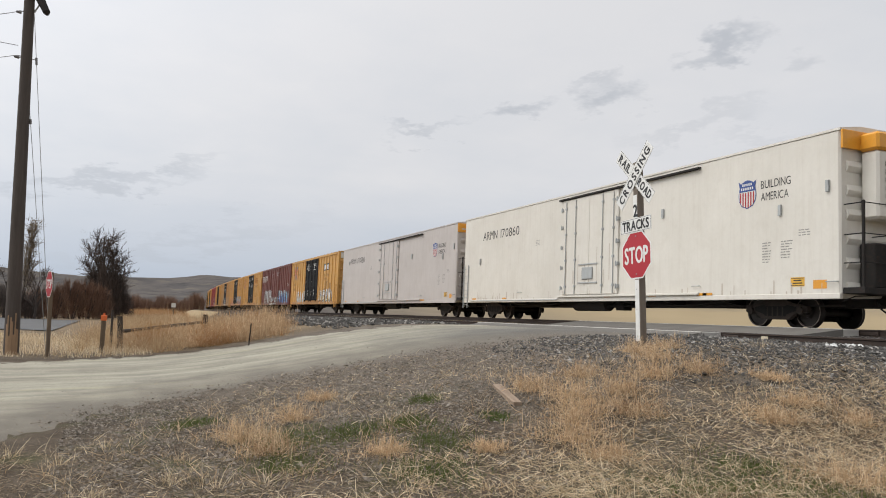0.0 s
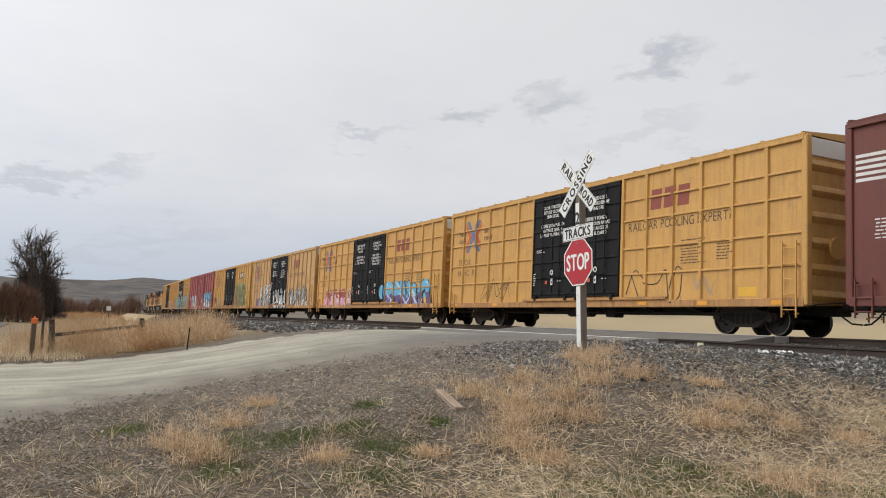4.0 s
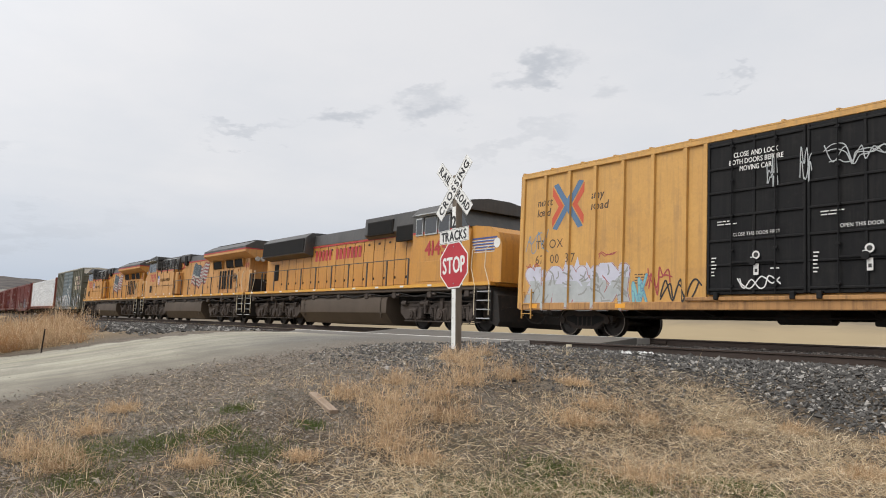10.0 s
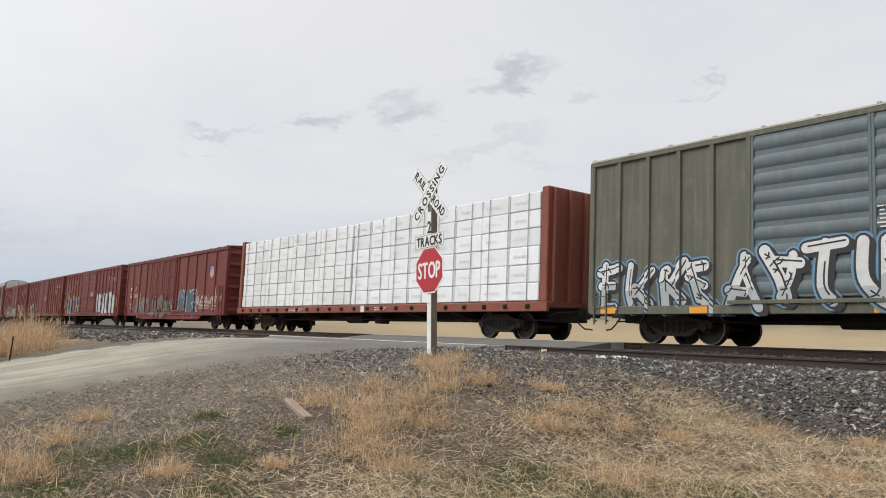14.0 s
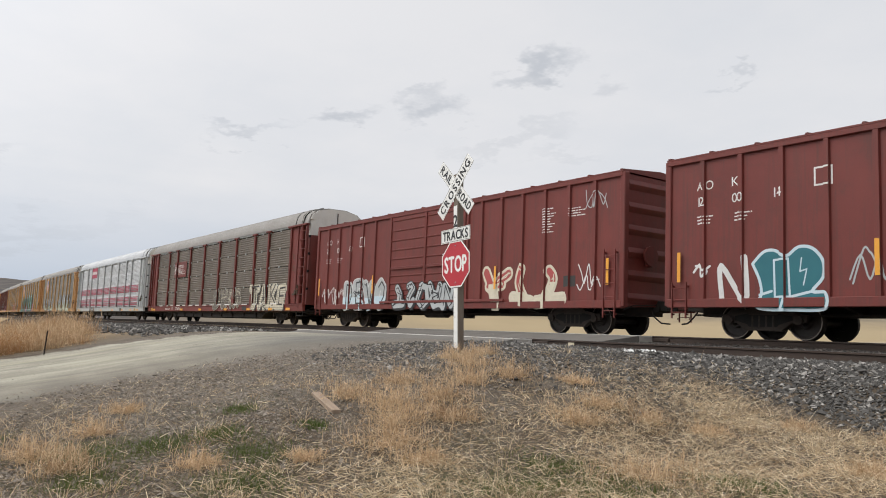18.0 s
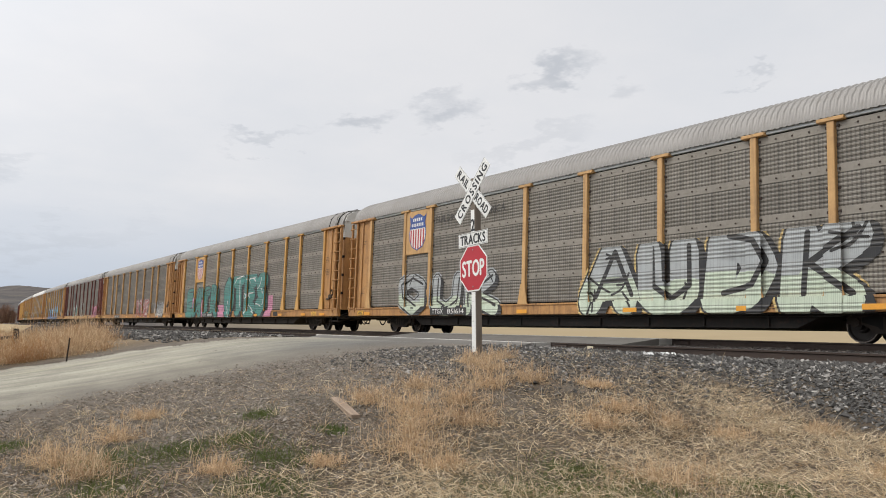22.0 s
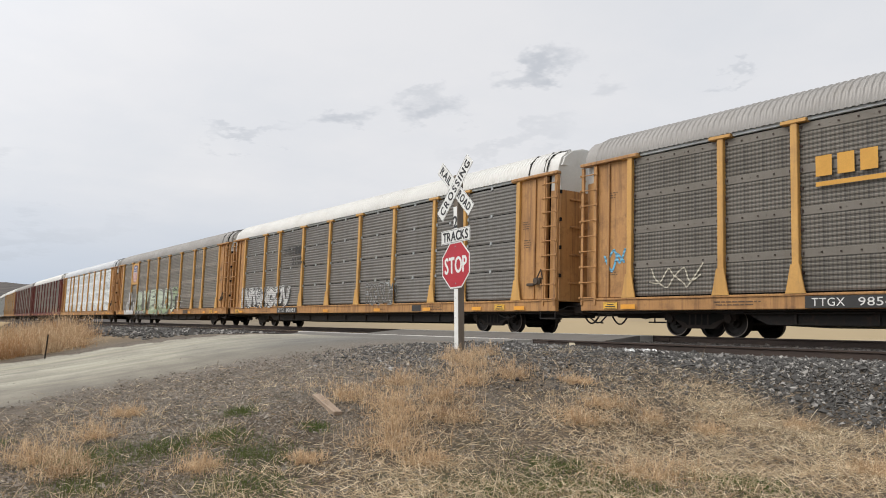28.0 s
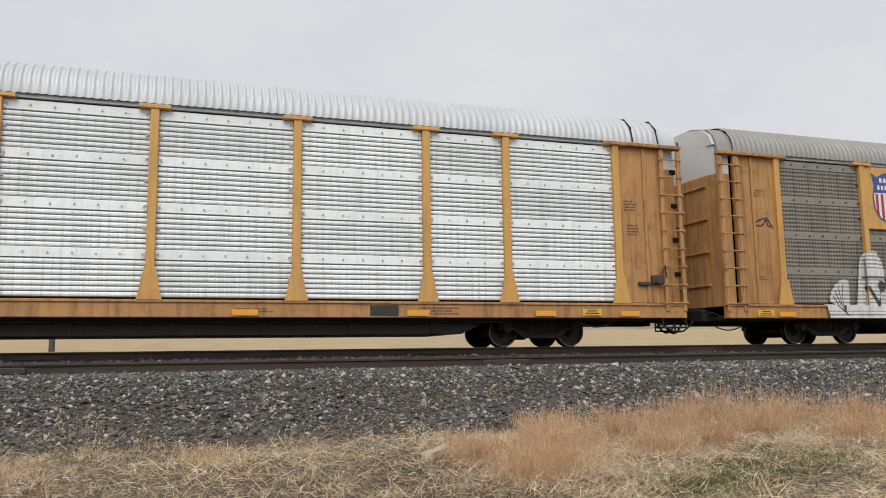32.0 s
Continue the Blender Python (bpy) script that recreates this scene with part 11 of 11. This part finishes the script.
def make_heap():
    """Old ties, roots and clods heaped beyond the line."""
    hp = thing("debris_heap", "dark heap of old ties and clods beyond the tracks", "debris heap", (-6.4, 24.2, float(ground_z(-6.4, 24.2))))
    r = random.Random(8)
    for k in range(70):
        u = r.uniform(-1, 1)
        x, y = u * 2.1, r.uniform(-0.8, 0.8)
        top = 0.95 * (1 - abs(u) ** 1.7) * (1 - 0.5 * abs(y))
        zc = r.uniform(0.0, max(0.08, top))
        sx = r.uniform(0.1, 0.3)
        g = Geo().box(-sx * 1.3, sx * 1.3, -sx, sx, -sx * 0.7, sx * 0.7, sx * 0.3)
        g.v = [tuple(c * r.uniform(0.75, 1.2) for c in v) for v in g.v]
        part("clod", g, M["tie"], hp, at=Matrix.Translation((x, y, zc)) @ Matrix.Rotation(r.uniform(0, 6), 4, "Z") @ Matrix.Rotation(r.uniform(-0.6, 0.6), 4, "X"))
    for k in range(5):
        part("old_tie", Geo().box(-1.1, 1.1, -0.11, 0.11, -0.08, 0.08, 0.015), M["tie"], hp, at=Matrix.Translation((r.uniform(-1.0, 1.0), r.uniform(-0.5, 0.5), 0.2 + 0.13 * k)) @ Matrix.Rotation(r.uniform(-0.7, 0.7), 4, "Z") @ Matrix.Rotation(r.uniform(-0.15, 0.15), 4, "Y"))


make_heap()


def make_far_pole():
    x, y = -5.72, 44.6
    z = float(ground_z(x, y))
    po = thing("line_pole", "slim dark wooden line pole with a crossarm", "utility pole", (x, y, z))
    part("shaft", taper([(0, 0, -0.3), (0, 0, 5), (0, 0, 9.6)], [0.15, 0.13, 0.11], 12), M["pole_wood"], po)
    part("crossarm", Geo().box(-1.1, 1.1, -0.06, 0.06, 9.0, 9.12, 0.01), M["pole_wood"], po)
    for u in (-1.0, -0.5, 0.5, 1.0):
        part("insulator", Geo().tube((u, 0, 9.12), (u, 0, 9.3), 0.035, 8), M["insulator"], po)


make_far_pole()


# ---- bare trees and brush in the distance ----
M["bark"] = material("grey_brown_bark", (0.060, 0.048, 0.042), (0.045, 0.037, 0.033), 0.95, scale=3)
M["twigs"] = straw_material("dark_bare_twigs", (0.085, 0.068, 0.060), (0.07, 0.058, 0.052), (0.13, 0.10, 0.085), 0.95, thin=0.0)
M["red_twigs"] = straw_material("russet_bare_twigs", (0.155, 0.092, 0.062), (0.11, 0.068, 0.050), (0.22, 0.13, 0.088), 0.95, thin=0.0)
M["pale_twigs"] = straw_material("pale_bare_twigs", (0.20, 0.165, 0.125), (0.16, 0.13, 0.10), (0.25, 0.21, 0.16), 0.95)


def bare_tree(x, y, high, wide, label, seed, twig, limbs=9, shoots=26, fine=7, up=0.5, first=0.22, category="tree", thick=0.03):
    rng = np.random.default_rng(seed)
    z = float(ground_z(x, y))
    tr = thing("bare_tree" if category == "tree" else "bare_bush", label, category, (x, y, z), "bare trees beyond the road")
    th = high * (0.75 if category == "tree" else 0.35)
    bends = rng.normal(0, high * 0.012, (6, 2)).cumsum(0)
    trunk = [(float(bends[k][0]), float(bends[k][1]), -0.3 + (th + 0.3) * k / 5) for k in range(6)]
    part("trunk", taper(trunk, [high * thick * (1 - 0.15 * k) for k in range(6)], 8), M["bark"], tr)
    starts, dirs, lens = [], [], []
    for k in range(limbs):
        f = first + (0.98 - first) * k / max(1, limbs - 1) if category == "tree" else rng.uniform(0.0, 0.8)
        h = f * th
        a = k * 2.4 + rng.uniform(-0.4, 0.4)
        reach = wide * (0.55 + 0.45 * math.sin(math.pi * min(1, f * 0.9 + 0.1))) * rng.uniform(0.8, 1.1)
        tipz = min(high, h + reach * up + (high - th) * rng.uniform(0.5, 1.1) * (0.5 + f))
        p = Vector((float(np.interp(h, [q[2] for q in trunk], [q[0] for q in trunk])), float(np.interp(h, [q[2] for q in trunk], [q[1] for q in trunk])), h))
        q = Vector((math.cos(a) * reach, math.sin(a) * reach, tipz))
        mid = p.lerp(q, 0.5) + Vector((rng.normal(0, 0.06) * wide, rng.normal(0, 0.06) * wide, rng.uniform(-0.02, 0.10) * high))
        pts = [p, p.lerp(mid, 0.5), mid, mid.lerp(q, 0.5), q]
        g = Geo()
        rr = high * thick * 0.45 * (1 - 0.4 * f)
        for i in range(4):
            g.tube(pts[i], pts[i + 1], rr * (1 - 0.23 * i), 5, rr * (1 - 0.23 * (i + 1)))
        part("limb", g, M["bark"], tr)
        for _ in range(shoots):
            u = rng.uniform(0.2, 1.0) * 4
            i = min(3, int(u))
            s = Vector(pts[i]).lerp(Vector(pts[i + 1]), u - i)
            starts.append(s)
            d = (q - p).normalized() + Vector(rng.normal(0, 0.75, 3)) + Vector((0, 0, 0.25 + up * 0.3))
            dirs.append(d.normalized())
            lens.append(high * rng.uniform(0.06, 0.17))
    S, D, L = np.array([tuple(s) for s in starts]), np.array([tuple(d) for d in dirs]), np.array(lens)
    vs, fs, c = [], [], 0

    def put(S, D, L, w):
        nonlocal c
        az, ln = np.arctan2(D[:, 1], D[:, 0]), np.arccos(np.clip(D[:, 2], -1, 1))
        V, F = stems(S, az, L, ln, rng.normal(-0.1, 0.35, len(S)), np.full(len(S), w), 3, rng, 0.7)
        vs.append(V)
        fs.append(F + c)
        c += len(V)

    put(S, D, L, high * 0.008)
    for _ in range(fine):
        f = rng.uniform(0.15, 1.0, len(S))
        S2 = S + D * (L * f)[:, None]
        D2 = D + rng.normal(0, 0.7, D.shape)
        D2 /= np.linalg.norm(D2, axis=1)[:, None]
        put(S2, D2, L * rng.uniform(0.3, 0.75, len(S)), high * 0.0065)
    cr = big_mesh("crown", np.concatenate(vs), np.concatenate(fs), twig)
    cr.parent = tr
    tagged(cr, label="mass of fine bare twigs", kind="stuff")
    return tr


def polar(az, d):
    return d * math.sin(radians(az)), d * math.cos(radians(az))


bare_tree(*polar(-91.2, 110), 10.0, 2.9, "large dense leafless tree with dark twigs", 1, M["twigs"], limbs=20, shoots=36, fine=7, up=0.55, first=0.04)
bare_tree(*polar(-90.4, 112), 8.2, 2.2, "leafless tree with dark dense twigs", 2, M["twigs"], limbs=14, shoots=30, fine=8, up=0.5, first=0.05)
bare_tree(*polar(-95.5, 130), 12.6, 0.75, "slim pale leafless poplar", 3, M["pale_twigs"], limbs=20, shoots=16, fine=5, up=2.2, first=0.15, thick=0.012)
bare_tree(*polar(-95.0, 84), 4.6, 1.5, "small dark leafless tree behind the pole", 4, M["twigs"], limbs=12, shoots=22, fine=5, first=0.15)
bare_tree(*polar(-96.7, 88), 4.7, 1.9, "small dark leafless tree behind the pole", 5, M["twigs"], limbs=12, shoots=26, fine=6, first=0.1)
bare_tree(*polar(-98.3, 92), 5.2, 2.2, "leafless tree with dark twigs", 6, M["twigs"], limbs=12, shoots=26, fine=6, first=0.1)


def shrub(name, az, d, wide, high, mat, label, seed, n, group):
    """A dense dome of bare twigs down to the ground."""
    rng = np.random.default_rng(seed)
    x, y = polar(az, d)
    a = rng.uniform(0, 2 * np.pi, n)
    r = np.sqrt(rng.random(n))
    h = rng.random(n) ** 0.8
    lump = 0.8 + 0.2 * np.sin(a * 3 + seed) + 0.12 * np.sin(a * 7 + 2 * seed)
    rr = r * wide * lump * np.sqrt(np.clip(1 - 0.8 * h * h, 0.05, 1))
    base = np.stack([rr * np.cos(a), rr * np.sin(a), h * high * 0.85 * (0.85 + 0.15 * np.sin(a * 4 + seed))], 1)
    V, F = stems(base, a, high * rng.uniform(0.08, 0.22, n), np.abs(rng.normal(0.35, 0.4, n)), rng.normal(0, 0.4, n), np.full(n, high * 0.008), 3, rng, 0.8)
    sh = thing(name, label, "bush" if name != "bare_tree" else "tree", (x, y, float(ground_z(x, y))), group)
    st = Geo()
    for k in range(9):
        b = k * 0.7
        st.tube((0.2 * wide * math.cos(b), 0.2 * wide * math.sin(b), -0.2), (0.55 * wide * math.cos(b), 0.55 * wide * math.sin(b), high * 0.7), high * 0.014, 5, high * 0.006)
    part("stem", st, M["bark"], sh, kind="stuff")
    cr = big_mesh("crown", V, F, mat)
    cr.parent = sh
    tagged(cr, label="mass of fine bare twigs", kind="stuff")


for k, (a, d, w, h) in enumerate([(-94.0, 92, 2.0, 3.9), (-93.0, 95, 2.3, 4.6), (-92.1, 97, 2.3, 4.6), (-91.3, 99, 2.0, 4.2), (-94.9, 88, 1.6, 3.4)]):
    shrub("bare_bush", a, d, w, h, M["red_twigs"], "rusty red leafless bush thicket", 10 + k, 4000, "russet bushes beyond the road")
for k, (a, d, w, h) in enumerate([(-91.2, 108, 2.6, 7.4), (-90.4, 109, 2.1, 6.2), (-89.8, 112, 1.6, 3.6)]):
    shrub("bare_bush", a, d, w, h, M["twigs"], "dense dark leafless bush round the tree", 20 + k, 6000, "dark brush round the tree")
for k, (a, d, w, h) in enumerate([(-96.4, 86, 2.2, 3.6), (-97.8, 88, 2.6, 4.0), (-95.3, 86, 1.5, 2.6), (-99.5, 90, 3, 4.2)]):
    shrub("bare_bush", a, d, w, h, M["twigs"], "dark leafless brush behind the pole", 30 + k, 3500, "dark brush behind the pole")


def make_thicket():
    rng = np.random.default_rng(61)
    n = 13000
    a = np.radians(rng.uniform(-90.5, -84.6, n))
    d = rng.uniform(235, 265, n)
    x, y = d * np.sin(a), d * np.cos(a)
    tall = (4.6 + 0.7 * np.sin(np.degrees(a) * 3.3) + 0.6 * np.sin(np.degrees(a) * 8.1)) * rng.uniform(0.5, 1.1, n)
    V, F = stems(on_ground(x, y, -0.1), rng.uniform(0, 6.28, n), tall, np.abs(rng.normal(0.15, 0.2, n)), rng.uniform(-0.2, 0.7, n), np.full(n, 0.16), 3, rng, 0.6)
    tagged(big_mesh("thicket", V, F, M["red_twigs"]), "distant band of dark brown brush", "brush", kind="stuff")


make_thicket()
belt("low_brush", 12000, (-235, -120), (-4, 10), M["red_weed"], "low rust-coloured brush in the far field", 62, 1.3, 0.10, lambda x, y: 0.2 + 0.8 * patchy(x, y, 0.12, 1.0))


# ---- the train's run ----
RUN = [(t, 22.4413 * t - 0.20713 * t * t / 32 - 0.37252 * t ** 3 / 1024) for t in range(0, 29, 2)] + [(29, 636.25), (30, 657.78), (30.5, 668.47), (31, 679.13), (31.5, 689.88), (32, 700.7)]


def car_pose(x):
    slope = (x + 60) / 2200 if x < -60 else 0.0
    return pose(x, FAR_Y + float(bend(x)), FAR_Z, 0, 0, math.degrees(math.atan(slope)))


def motions():
    for ob, s in TRAIN:
        walk(ob, [(t, car_pose(s + d)) for t, d in RUN])


motions()
